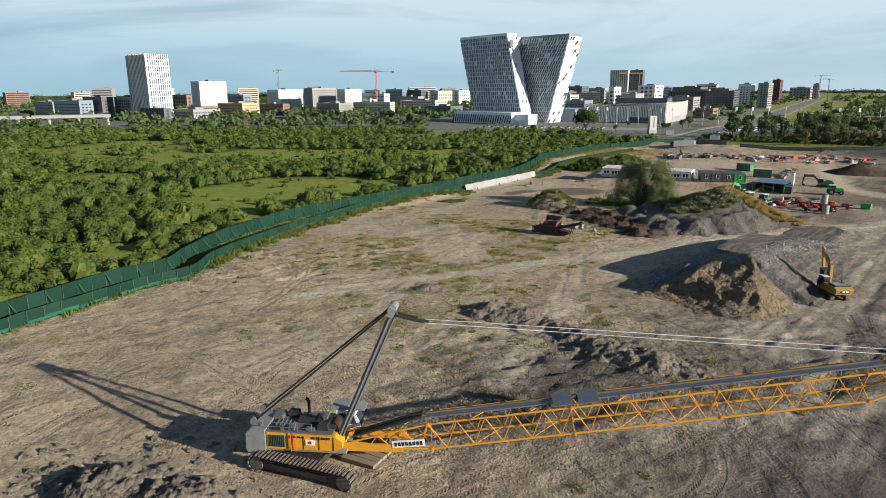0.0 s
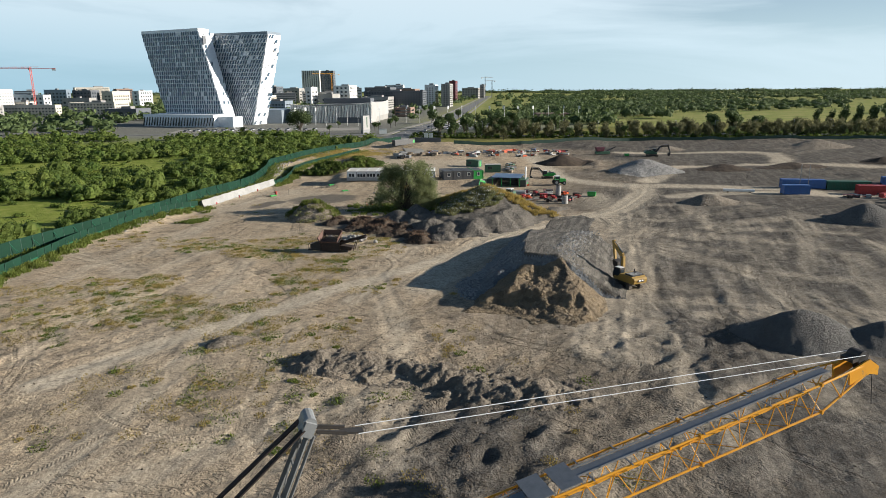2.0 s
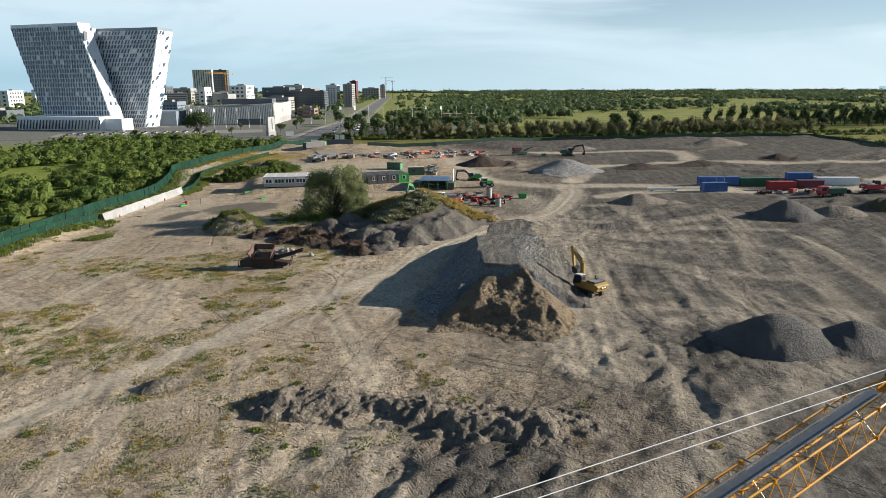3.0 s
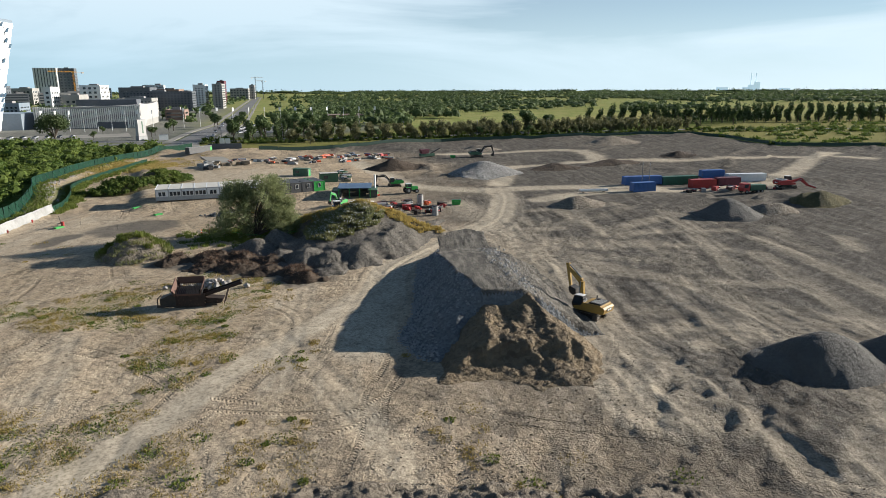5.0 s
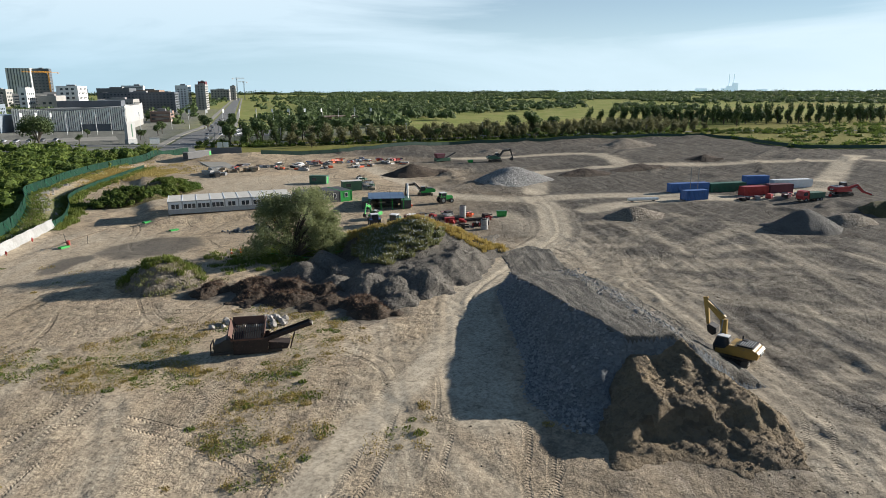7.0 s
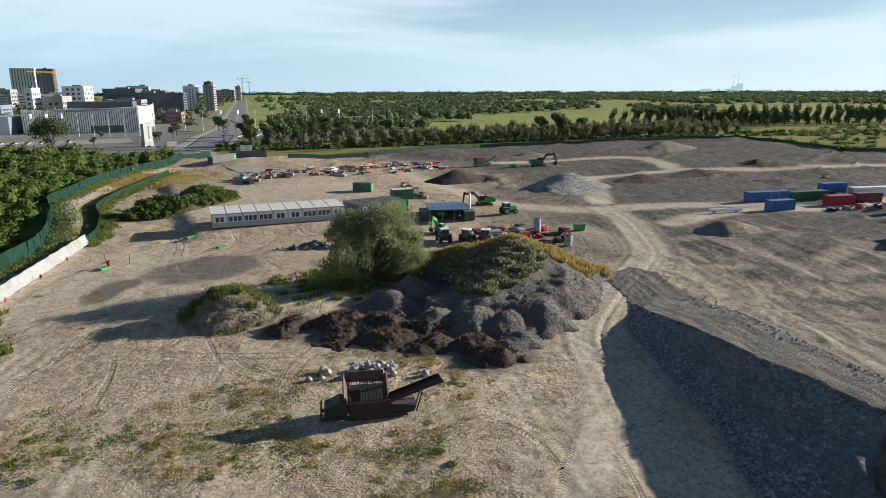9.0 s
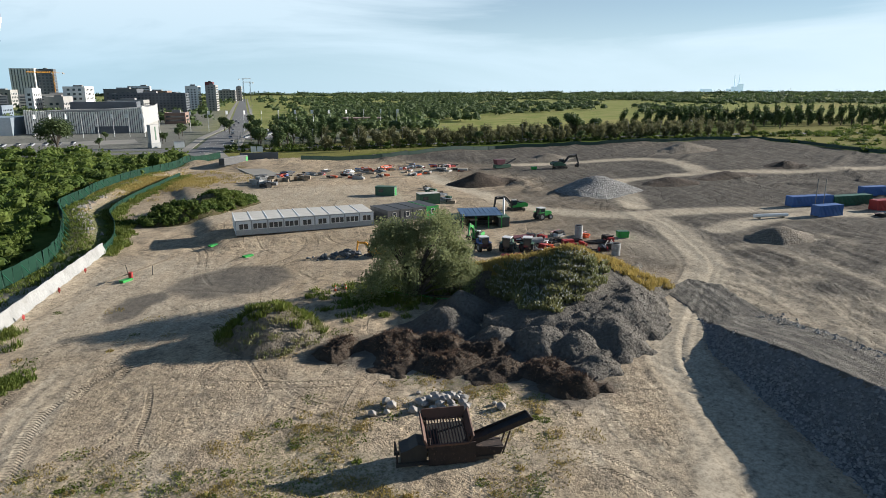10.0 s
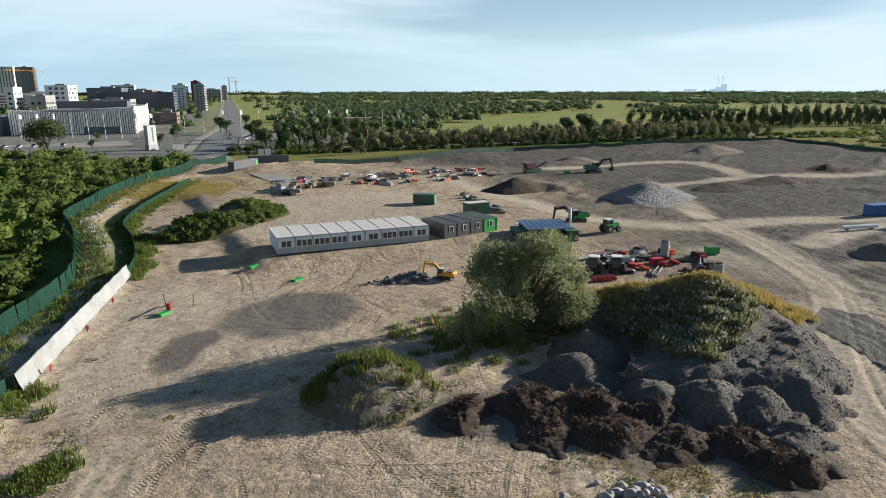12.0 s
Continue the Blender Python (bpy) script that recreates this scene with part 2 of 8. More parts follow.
M_ROOT = surface("shredded_root_wood", (0.1, 0.06, 0.038), (0.2, 0.125, 0.078), 0.7, 0.95, 0.0, 6, 0.6, 0.05, 0.0, (0.26, 0.17, 0.11))

M_SPOIL = soil("grey_brown_spoil", (0.17, 0.146, 0.115), (0.24, 0.2, 0.154), (0.085, 0.074, 0.06), 2.2, 0.35, None, 0.6)
M_TIPPED = soil("tipped_grey_soil", (0.11, 0.1, 0.087), (0.155, 0.137, 0.113), (0.063, 0.058, 0.05), 3.5, 0.35, None, 0.5)
M_ROADTOP = soil("driven_ramp_surface", (0.14, 0.13, 0.113), (0.1, 0.093, 0.082), (0.06, 0.056, 0.05), 0.0, 0.3, (0.26, 0.235, 0.198), 0.6)
M_GRAVEL = soil("grey_crushed_stone", (0.122, 0.13, 0.136), (0.17, 0.173, 0.174), (0.068, 0.072, 0.076), 3.2, 0.35, None, 0.4)
M_STONES = surface("loose_crushed_stone", (0.2, 0.208, 0.213), (0.28, 0.281, 0.278), 2.0, 0.9, 0.0, 9, 0.4, 0.03)
M_CLAY = soil("brown_clay_spoil", (0.145, 0.115, 0.08), (0.28, 0.21, 0.128), (0.08, 0.067, 0.052), 1.6, 0.2, None, 0.7)
M_CLODS = soil("earth_clod_soil", (0.17, 0.138, 0.1), (0.24, 0.195, 0.145), (0.1, 0.083, 0.065))
M_DARKSOIL = soil("dark_peaty_soil", (0.06, 0.046, 0.035), (0.105, 0.08, 0.06), (0.035, 0.028, 0.022), 0.0, 0.35, None, 0.4)
M_SAND = soil("grey_sand", (0.13, 0.124, 0.115), (0.16, 0.152, 0.14), (0.1, 0.095, 0.088))
M_STOCK = soil("pale_gravel_stock", (0.2, 0.195, 0.185), (0.26, 0.25, 0.235), (0.14, 0.135, 0.13), 1.5)
M_WEEDSOIL = soil("overgrown_bank_soil", (0.1, 0.09, 0.045), (0.15, 0.12, 0.06), (0.06, 0.065, 0.028))

L_THICKET = leaves("thicket_leaves", (0.038, 0.074, 0.014), (0.118, 0.175, 0.032), (0.185, 0.21, 0.046), 0.42)
L_WILLOW = leaves("willow_leaves", (0.13, 0.155, 0.075), (0.27, 0.295, 0.14), (0.31, 0.325, 0.155), 0.5)
L_DARKTREE = leaves("dark_tree_leaves", (0.04, 0.068, 0.027), (0.1, 0.142, 0.048), (0.12, 0.152, 0.056), 0.3)
L_BROWNTREE = leaves("olive_brown_tree_leaves", (0.09, 0.1, 0.045), (0.19, 0.185, 0.085), (0.2, 0.175, 0.09), 0.35)
L_GRASS = leaves("fresh_grass_blades", (0.07, 0.11, 0.018), (0.16, 0.2, 0.038), (0.2, 0.21, 0.05), 0.35)
L_DRYGRASS = leaves("dry_golden_grass", (0.26, 0.2, 0.06), (0.44, 0.33, 0.11), (0.37, 0.3, 0.1), 0.4)
L_WEED = leaves("grey_green_flowering_weeds", (0.13, 0.15, 0.06), (0.32, 0.32, 0.15), (0.34, 0.3, 0.13), 0.4)
L_FLOWER = leaves("pale_weed_flowers", (0.5, 0.5, 0.44), (0.72, 0.72, 0.66), (0.65, 0.65, 0.58), 0.3)


# ---- mesh building ----
class Build:
    """Gathers boxes, tubes and prisms into one mesh."""

    def __init__(self):
        self.v, self.f = [], []

    def add(self, verts, faces):
        n = len(self.v)
        self.v += [tuple(p) for p in verts]
        self.f += [tuple(i + n for i in q) for q in faces]
        return self

    def box(self, c, s, rz=0.0, ry=0.0, rx=0.0):
        m = pose(*c, rx, ry, rz)
        p = [m @ Vector((x * s[0] / 2, y * s[1] / 2, z * s[2] / 2)) for z in (-1, 1) for y in (-1, 1) for x in (-1, 1)]
        return self.add(p, [(0, 2, 3, 1), (4, 5, 7, 6), (0, 1, 5, 4), (2, 6, 7, 3), (0, 4, 6, 2), (1, 3, 7, 5)])

    def tube(self, a, b, r, n=6, r2=None):
        a, b = Vector(a), Vector(b)
        q = (b - a).to_track_quat("Z", "Y").to_matrix()
        r2 = r if r2 is None else r2
        ring = [q @ Vector((math.cos(k * math.tau / n), math.sin(k * math.tau / n), 0)) for k in range(n)]
        p = [a + w * r for w in ring] + [b + w * r2 for w in ring]
        f = [(k, (k + 1) % n, n + (k + 1) % n, n + k) for k in range(n)]
        return self.add(p, f + [tuple(range(n - 1, -1, -1)), tuple(range(n, 2 * n))])

    def prism(self, outline, y0, y1):
        """An outline in x, z drawn out from y0 to y1."""
        n = len(outline)
        p = [(x, y0, z) for x, z in outline] + [(x, y1, z) for x, z in outline]
        f = [(k, n + k, n + (k + 1) % n, (k + 1) % n) for k in range(n)]
        return self.add(p, f + [tuple(range(n)), tuple(range(2 * n - 1, n - 1, -1))])

    def rock(self, c, r, seed, squash=0.75):
        rnd = random.Random(seed)
        bm = bmesh.new()
        bmesh.ops.create_icosphere(bm, subdivisions=1, radius=1)
        for vert in bm.verts:
            k = rnd.uniform(0.78, 1.12)
            vert.co = Vector((vert.co.x * r * k, vert.co.y * r * k * 0.9, vert.co.z * r * k * squash)) + Vector(c)
        bm.verts.index_update()
        self.add([x.co for x in bm.verts], [[x.index for x in q.verts] for q in bm.faces])
        bm.free()
        return self

    def mesh(self, name, material, smooth=False):
        me = bpy.data.meshes.new(name)
        me.from_pydata(self.v, [], self.f)
        me.materials.append(material)
        if smooth:
            me.polygons.foreach_set("use_smooth", [True] * len(me.polygons))
        me.update()
        return me


def part(name, b, material, parent, label="", smooth=False):
    """One mesh object under a thing or a part."""
    ob = new(name, b.mesh(name, material, smooth))
    ob.parent = parent
    if label:
        tagged(ob, label)
    return ob


def piece(name, me, parent, m):
    ob = new(name, me)
    ob.parent, ob.matrix_basis = parent, m
    return ob


def thing(name, x, y, z=0.0, rz=0.0, label="", category="", group="", kind=""):
    ob = new(name)
    ob.empty_display_size = 0.5
    ob.matrix_basis = pose(x, y, z, 0, 0, rz)
    return tagged(ob, label, category, group, kind)


def array_mesh(name, v, quads, material, smooth=False):
    """A mesh from arrays of places and of four-cornered faces."""
    me = bpy.data.meshes.new(name)
    v, quads = np.asarray(v, np.float32), np.asarray(quads, np.int32)
    me.vertices.add(len(v))
    me.vertices.foreach_set("co", v.ravel())
    me.loops.add(quads.size)
    me.loops.foreach_set("vertex_index", quads.ravel())
    me.polygons.add(len(quads))
    me.polygons.foreach_set("loop_start", np.arange(0, quads.size, 4, dtype=np.int32))
    me.polygons.foreach_set("loop_total", np.full(len(quads), 4, np.int32))
    me.polygons.foreach_set("use_smooth", np.full(len(quads), smooth))
    me.materials.append(material)
    me.update(calc_edges=True)
    return me


def vnoise(x, y, size, seed):
    """Smooth value noise from -1 to 1."""
    x, y = np.asarray(x) / size, np.asarray(y) / size
    i, j = np.floor(x).astype(np.int64), np.floor(y).astype(np.int64)
    u, v = x - i, y - j
    u, v = u * u * (3 - 2 * u), v * v * (3 - 2 * v)

    def h(a, b):
        k = (a * 374761393 + b * 668265263 + seed * 1442695041) & 0xFFFFFFFF
        k = ((k ^ (k >> 13)) * 1274126177) & 0xFFFFFFFF
        return ((k ^ (k >> 16)) & 0xFFFF) / 32767.5 - 1

    return (h(i, j) * (1 - u) + h(i + 1, j) * u) * (1 - v) + (h(i, j + 1) * (1 - u) + h(i + 1, j + 1) * u) * v


def fbm(x, y, size, seed, octaves=4, gain=0.5):
    total, amp = 0.0, 1.0
    for k in range(octaves):
        total = total + amp * vnoise(x, y, size / 2 ** k, seed + 17 * k)
        amp *= gain
    return total


def step(a, b, x):
    k = np.clip((np.asarray(x, float) - a) / (b - a), 0, 1)
    return k * k * (3 - 2 * k)


def line_dist(x, y, pts):
    """Distance to a polyline, side (+ to the right of it) and length along it."""
    best, side, along, run = np.full(np.shape(x), 1e9), np.zeros(np.shape(x)), np.zeros(np.shape(x)), 0.0
    for (ax, ay), (bx, by) in zip(pts, pts[1:]):
        dx, dy = bx - ax, by - ay
        ln = math.hypot(dx, dy)
        if ln < 1e-6:
            continue
        k = np.clip(((x - ax) * dx + (y - ay) * dy) / ln ** 2, 0, 1)
        d = np.hypot(x - ax - k * dx, y - ay - k * dy)
        near = d < best
        best = np.where(near, d, best)
        side = np.where(near, np.sign((x - ax) * dy - (y - ay) * dx), side)
        along = np.where(near, run + k * ln, along)
        run += ln
    return best, side, along


def spline(pts, gap=2.0):
    """A smooth line through the points."""
    out = []
    q = [pts[0], *pts, pts[-1]]
    for a, b, c, d in zip(q, q[1:], q[2:], q[3:]):
        n = max(2, int(math.hypot(c[0] - b[0], c[1] - b[1]) / gap))
        for k in range(n):
            t = k / n
            out.append(tuple(0.5 * (2 * b[i] + (c[i] - a[i]) * t + (2 * a[i] - 5 * b[i] + 4 * c[i] - d[i]) * t * t + (3 * b[i] - a[i] - 3 * c[i] + d[i]) * t ** 3) for i in (0, 1)))
    return out + [tuple(pts[-1])]


# ---- the plan: fences, roads and tracks ----
OUTER = spline([(-95, 8), (-75, 50), (-61, 81), (-57, 89.5), (-53.5, 99), (-48, 105.5), (-47.8, 114), (-46, 130), (-37.3, 153.5), (-23.5, 172), (-9, 189.5), (7, 213), (15, 222), (24, 235), (34.5, 264), (40, 284), (50, 298), (63, 316), (83, 336), (109, 354), (132, 370)])
INNER_A = spline([(-90, 5), (-71, 47), (-58, 79), (-53, 89), (-49, 98), (-43.2, 105), (-43, 113), (-41, 122), (-36, 136), (-31, 148), (-22, 167), (-9, 184.5), (0, 193), (5.5, 197)])
INNER_B = spline([(30.5, 230.5), (36, 240), (42, 255), (46, 268), (53, 280), (66, 296), (80, 312), (92, 325)])
BARRIER = [(5, 197), (30.5, 230.5)]
LANE = spline([(10, 80), (22, 98), (31, 109), (38, 116), (46, 123), (54, 130), (64, 134), (75, 137), (86, 139.5), (97, 143), (108, 150), (126, 164), (129, 171)])
LANE_USED = [p for p in LANE if p[1] > 105]
DIAGONAL = spline([(-22, 94), (-8, 101), (6.4, 107), (14.4, 111.2), (23.4, 114.4), (33.5, 118.4), (44.5, 123.4), (54, 130)])
EASTWAY = spline([(38, 74), (46, 84), (55, 92), (64, 100), (74, 112), (86, 128), (98, 146), (108, 165)])
FARROAD = spline([(154, 272), (139, 236), (123, 204), (122, 189), (129, 174), (144, 165), (158, 151), (175, 129), (203, 121), (237, 123), (291, 130), (330, 132)])
LOOP_A = spline([(196, 256), (236, 241), (254, 225), (240, 205), (228, 193), (253, 167), (290, 140), (308, 113)])
LOOP_B = spline([(140, 178), (154, 187), (177, 204), (195, 207), (207, 199), (227, 194)])
LOOP_C = spline([(127, 152), (151, 145), (179, 125)])
CURVES = [spline([(73, 108), (83, 121), (86, 134)]), spline([(94, 140), (85, 130), (89, 119), (92, 111)]), spline([(75, 137), (93, 141), (108, 150), (126, 164), (129, 171)])]
AVENUE = [(96, 352), (128, 380), (150, 412), (200, 490), (256, 566), (420, 840), (581, 1110), (1150, 2060)]
CROSSROAD = spline([(40, 470), (100, 432), (150, 412), (200, 382), (260, 350), (330, 318), (410, 272), (480, 215), (560, 120)])
ROW_DIR, ROW_SIDE = Vector((0.9, -0.436)), Vector((0.436, 0.9))


def site_mask(x, y):
    """1 on the bare building site, 0 beyond its fences."""
    d, s, _ = line_dist(x, y, OUTER[::3])
    inside = np.where(s > 0, 1.0, 0.0) * step(0.0, 3.0, d)
    edge, es, _ = line_dist(x, y, [(60, 480), (140, 352), (180, 332), (242, 316), (361, 249), (385, 225), (381, 202), (344, 160), (359, 142), (374, 124), (420, 60), (520, -60), (560, -300)])
    inside = inside * np.where(es > 0, step(0, 4, edge), 0.0)
    return inside


def torn_mask(x, y):
    """Where the ground has been dug over: beside the crane, round the ramp and along the fence."""
    x, y = np.asarray(x, float), np.asarray(y, float)
    return (np.exp(-(((x - 13) / 20) ** 2 + ((y - 66) / 17) ** 2)) + 0.8 * np.exp(-(((x - 48) / 16) ** 2 + ((y - 70) / 14) ** 2)) + 0.5 * np.exp(-(((x - 95) / 26) ** 2 + ((y - 118) / 24) ** 2)) + 0.7 * np.exp(-(((x + 26) / 16) ** 2 + ((y - 112) / 20) ** 2)))


def ground_height(x, y):
    x, y = np.asarray(x, float), np.asarray(y, float)
    site = site_mask(x, y)
    near = step(420, 200, np.hypot(x - 20, y - 110))
    rough = 0.35 + 0.65 * step(-0.2, 0.5, fbm(x, y, 34, 5, 2))
    torn = torn_mask(x, y)
    ridged = 0.5 - np.abs(fbm(x * 0.8 + y * 0.4, y * 1.6 - x * 0.5, 5, 13, 4, 0.6))
    z = site * near * (rough * (0.14 * fbm(x, y, 7, 3, 3) + 0.06 * fbm(x, y, 2.4, 8, 2, 0.5)) + 0.55 * torn * ridged)
    z = z + site * 0.35 * fbm(x, y, 45, 9, 2)
    # churned, track-scored soil on the grey eastern side
    churn = site * step(-4, 10, (x - 52) * 0.78 - (y - 105) * 0.62) * step(150, 118, x) * step(-0.3, 0.25, fbm(x, y, 17, 81, 3))
    z = z + churn * (0.13 * fbm((x * 0.66 + y * 0.75) * 0.16, x * 0.75 - y * 0.66, 2.0, 83, 3, 0.6) + 0.09 * fbm((x * 0.9 - y * 0.43) * 0.16, x * 0.43 + y * 0.9, 2.0, 85, 3, 0.6))
    # shallow hollow beside the yellow digger
    z = z - 0.75 * np.exp(-(((x - 66) / 20) ** 2 + ((y - 86) / 18) ** 2))
    # raised yard that carries the cabins
    d = (x - 49) * 0.36 + (y - 217.5) * 0.933
    a = (x - 49) * 0.933 - (y - 217.5) * 0.36
    z = z + 1.25 * step(-4.0, 0.0, d) * step(-6, 0, a) * step(80, 60, a) * step(110, 70, d)
    # hollows and banks of the far diggings
    far = step(0, 40, (x - 120) * 0.7 + (y - 160) * 0.3) * site
    z = z + far * 0.9 * fbm(x, y, 42, 21, 3) * step(0.0, 0.2, np.abs(fbm(x, y, 60, 33, 2)))
    # dug-over berms among the far roads
    berm = np.clip(0.32 - np.abs(fbm(x * 0.7 + y * 0.3, y - x * 0.4, 19, 23, 4, 0.55)), 0, 1) * step(0.05, 0.5, fbm(x, y, 55, 29, 2))
    z = z + step(120, 150, x) * site * 2.6 * berm
    # bank along the far edge
    bd, bs, _ = line_dist(x, y, [(110, 352), (138, 334), (180, 324), (242, 310), (300, 282), (361, 246), (381, 224)])
    z = z + 1.5 * np.exp(-(bd / 6.0) ** 2) * (0.75 + 0.35 * vnoise(x, y, 9, 4))
    # rubble strip between the two fences
    od, os_, _ = line_dist(x, y, OUTER[::3])
    z = z + np.where(os_ > 0, 0.9 * np.exp(-((od - 4.5) / 3.0) ** 2) * step(150, 190, y), 0)
    return z


# wheel and track marks: smooth curves that machines have driven
rng = random.Random(11)
def beside(pts, o):
    """The same line moved sideways by o metres."""
    out = []
    for (ax, ay), (bx, by) in zip(pts, pts[1:]):
        ln = max(0.01, math.hypot(bx - ax, by - ay))
        out.append((ax + (by - ay) / ln * o, ay - (bx - ax) / ln * o))
    return out


LANE_RUTS = [p for p in LANE if p[1] > 125]
MARKS = [*(beside(LANE_RUTS, o) for o in (-3.2, -1.9, -0.7, 0.6, 1.8, 3.0)), LANE_USED, DIAGONAL, EASTWAY, *CURVES, beside(LANE_USED, 1.7), beside(LANE_USED, -2.1), beside(LANE_USED, 3.0), beside(DIAGONAL, 0.9)]
DEEP = 6
for k in range(34):
    px, py = rng.uniform(-35, 105), rng.uniform(45, 150)
    az = rng.choice([0.9, 0.75, 2.4, 0.1, 1.2]) + rng.gauss(0, 0.25)
    bend = rng.gauss(0, 0.007)
    pts = []
    for s in range(rng.randint(10, 24)):
        pts.append((px, py))
        px, py, az = px + 3 * math.cos(az), py + 3 * math.sin(az), az + 3 * bend
    MARKS.append(pts)


# the grey eastern part is criss-crossed by pale wheel tracks
for k in range(34):
    px, py = rng.uniform(52, 130), rng.uniform(58, 150)
    az = rng.choice([0.85, 1.0, -0.4, 2.3]) + rng.gauss(0, 0.3)
    bend = rng.gauss(0, 0.02)
    pts = []
    for s in range(rng.randint(8, 20)):
        pts.append((px, py))
        px, py, az = px + 3 * math.cos(az), py + 3 * math.sin(az), az + 3 * bend
    MARKS.append(pts)


def axis(parts):
    """Grid lines from stretches of (end, spacing)."""
    out = [parts[0][0]]
    for end, gap in parts[1:]:
        n = max(1, round((end - out[-1]) / gap))
        out += [out[-1] + (end - out[-1]) * (k + 1) / n for k in range(n)] if end > out[-1] else []
    return np.array(out)


SHEET = {}


def ground_at(x, y):
    """Height of the finished ground sheet."""
    xs, ys, z = SHEET["xs"], SHEET["ys"], SHEET["z"]
    i = np.clip(np.searchsorted(xs, x) - 1, 0, len(xs) - 2)
    j = np.clip(np.searchsorted(ys, y) - 1, 0, len(ys) - 2)
    u, v = (x - xs[i]) / (xs[i + 1] - xs[i]), (y - ys[j]) / (ys[j + 1] - ys[j])
    return (z[j, i] * (1 - u) + z[j, i + 1] * u) * (1 - v) + (z[j + 1, i] * (1 - u) + z[j + 1, i + 1] * u) * v


def ground_sheet():
    xs = axis([(-5000, 0), (-1500, 500), (-500, 100), (-150, 18), (-62, 2.0), (80, 0.45), (130, 0.9), (240, 1.8), (420, 5), (900, 40), (5000, 400)])
    ys = axis([(-3000, 0), (-200, 400), (20, 25), (42, 1.2), (178, 0.45), (240, 0.8), (345, 1.8), (520, 6), (1000, 40), (5000, 400)])
    gx, gy = np.meshgrid(xs, ys)
    x, y = gx.ravel(), gy.ravel()
    z = ground_height(x, y)
    site = site_mask(x, y)
    # driven marks
    tread, along, pathm = np.zeros(len(x)), np.zeros(len(x)), np.zeros(len(x))
    box = (x > -70) & (x < 135) & (y > 38) & (y < 245)
    bx, by = x[box], y[box]
    tb, ab, zb, wiped = (np.zeros(len(bx)) for _ in range(4))
    for n, pts in enumerate(MARKS):
        lo, hi = np.min(pts, axis=0) - 4, np.max(pts, axis=0) + 4
        sel = (bx > lo[0]) & (bx < hi[0]) & (by > lo[1]) & (by < hi[1])
        d, s, a = line_dist(bx[sel], by[sel], pts)
        half, width = (0.95, 0.36) if n % 2 else (1.3, 0.3)
        rut = np.exp(-((d - half) / width) ** 2)
        wiped[sel] = np.maximum(wiped[sel], (0.6 if n % 3 else 0.3) * np.exp(-(d / 2.2) ** 4))
        zb[sel] -= (0.1 if n < DEEP else 0.05) * (rut - 0.5 * np.exp(-((d - half - 0.6) / 0.3) ** 2))
        win = rut > tb[sel]
        t2, a2 = tb[sel], ab[sel]
        t2[win], a2[win] = rut[win], a[win] + np.sign(s[win]) * 0.15 + np.abs(d[win] - half) * 0.55
        tb[sel], ab[sel] = t2, a2
    tread[box], along[box], pathm[box] = tb, ab, wiped
    z[box] += zb * site[box]
    for pts, w in ((LANE_USED, 3.8), (DIAGONAL, 2.0), (EASTWAY, 5.0), (FARROAD, 4.2), (LOOP_A, 4.2), (LOOP_B, 3.8), (LOOP_C, 3.8)):
        d, _, _ = line_dist(x, y, pts[::2] + [pts[-1]])
        pathm = np.maximum(pathm, np.exp(-(d / w) ** 4) * (0.8 if w > 4.5 else 1.5))
    yard = ((x - 80) * 0.933 - (y - 235) * 0.36, (x - 80) * 0.36 + (y - 235) * 0.933)
    pathm = np.maximum(pathm, 0.8 * step(34, 24, np.abs(yard[0])) * step(26, 16, np.abs(yard[1] - 14)))
    pit = step(26, 14, np.hypot(x - 22, (y - 203) * 0.8))
    pathm = np.maximum(pathm, 0.75 * pit)
    # grey eastern part, pale western part
    grey = step(-26, 26, (x - 52) * 0.78 - (y - 105) * 0.62 + 9 * fbm(x, y, 26, 41, 3))
    grey = np.maximum(grey, step(190, 225, x + 0.1 * y))
    hump = 1.3 * np.exp(-(((x - 18) / 20) ** 2 + ((y - 62) / 15) ** 2)) * (1 + 0.4 * fbm(x, y, 12, 43, 3))
    grey = np.clip(np.maximum(grey, np.minimum(hump, 1.0)) + 0.45 * step(14, 2, np.hypot(x - 37.5, y - 195.5) * 1.1), 0, 1)
    wet = step(1.0, 0.6, np.hypot(((x - 21) * 0.8 + (y - 195) * 0.6) / 8, ((y - 195) * 0.8 - (x - 21) * 0.6) / 3.0) + 0.35 * fbm(x, y, 5, 61, 3))
    wet = np.maximum(wet, 0.9 * step(1.0, 0.75, np.hypot((x - 37) / 10.5, (y - 195.5) / 9.5) + 0.12 * fbm(x, y, 6, 62, 3)))
    peat, _, _ = line_dist(x, y, [(31, 160), (36, 154), (38, 147), (40, 137)])
    wet = np.maximum(wet, step(6.5, 3.0, peat + 1.6 * fbm(x, y, 4, 63, 3)))
    # thin grass inside the site, thick cover outside
    tuft = 0.5 * step(0.15, 0.8, fbm(x, y, 13, 71, 4)) * step(50, 30, np.hypot((x - 2) * 1.1, y - 138)) * site
    verge = np.zeros(len(x))
    for pts in (INNER_A, INNER_B):
        d, s, _ = line_dist(x, y, pts[::3])
        verge = np.maximum(verge, np.where(s > 0, np.exp(-(d / 2.6) ** 2), np.exp(-(d / 6.0) ** 2)))
    verge = verge * site * step(80, 125, y)
    meadow = step(22, 8, np.hypot((x - 76) * 0.8, y - 318)) * site
    green = np.clip(np.maximum(np.maximum(1 - site, 0.75 * tuft), np.maximum(verge, meadow)), 0, 1)
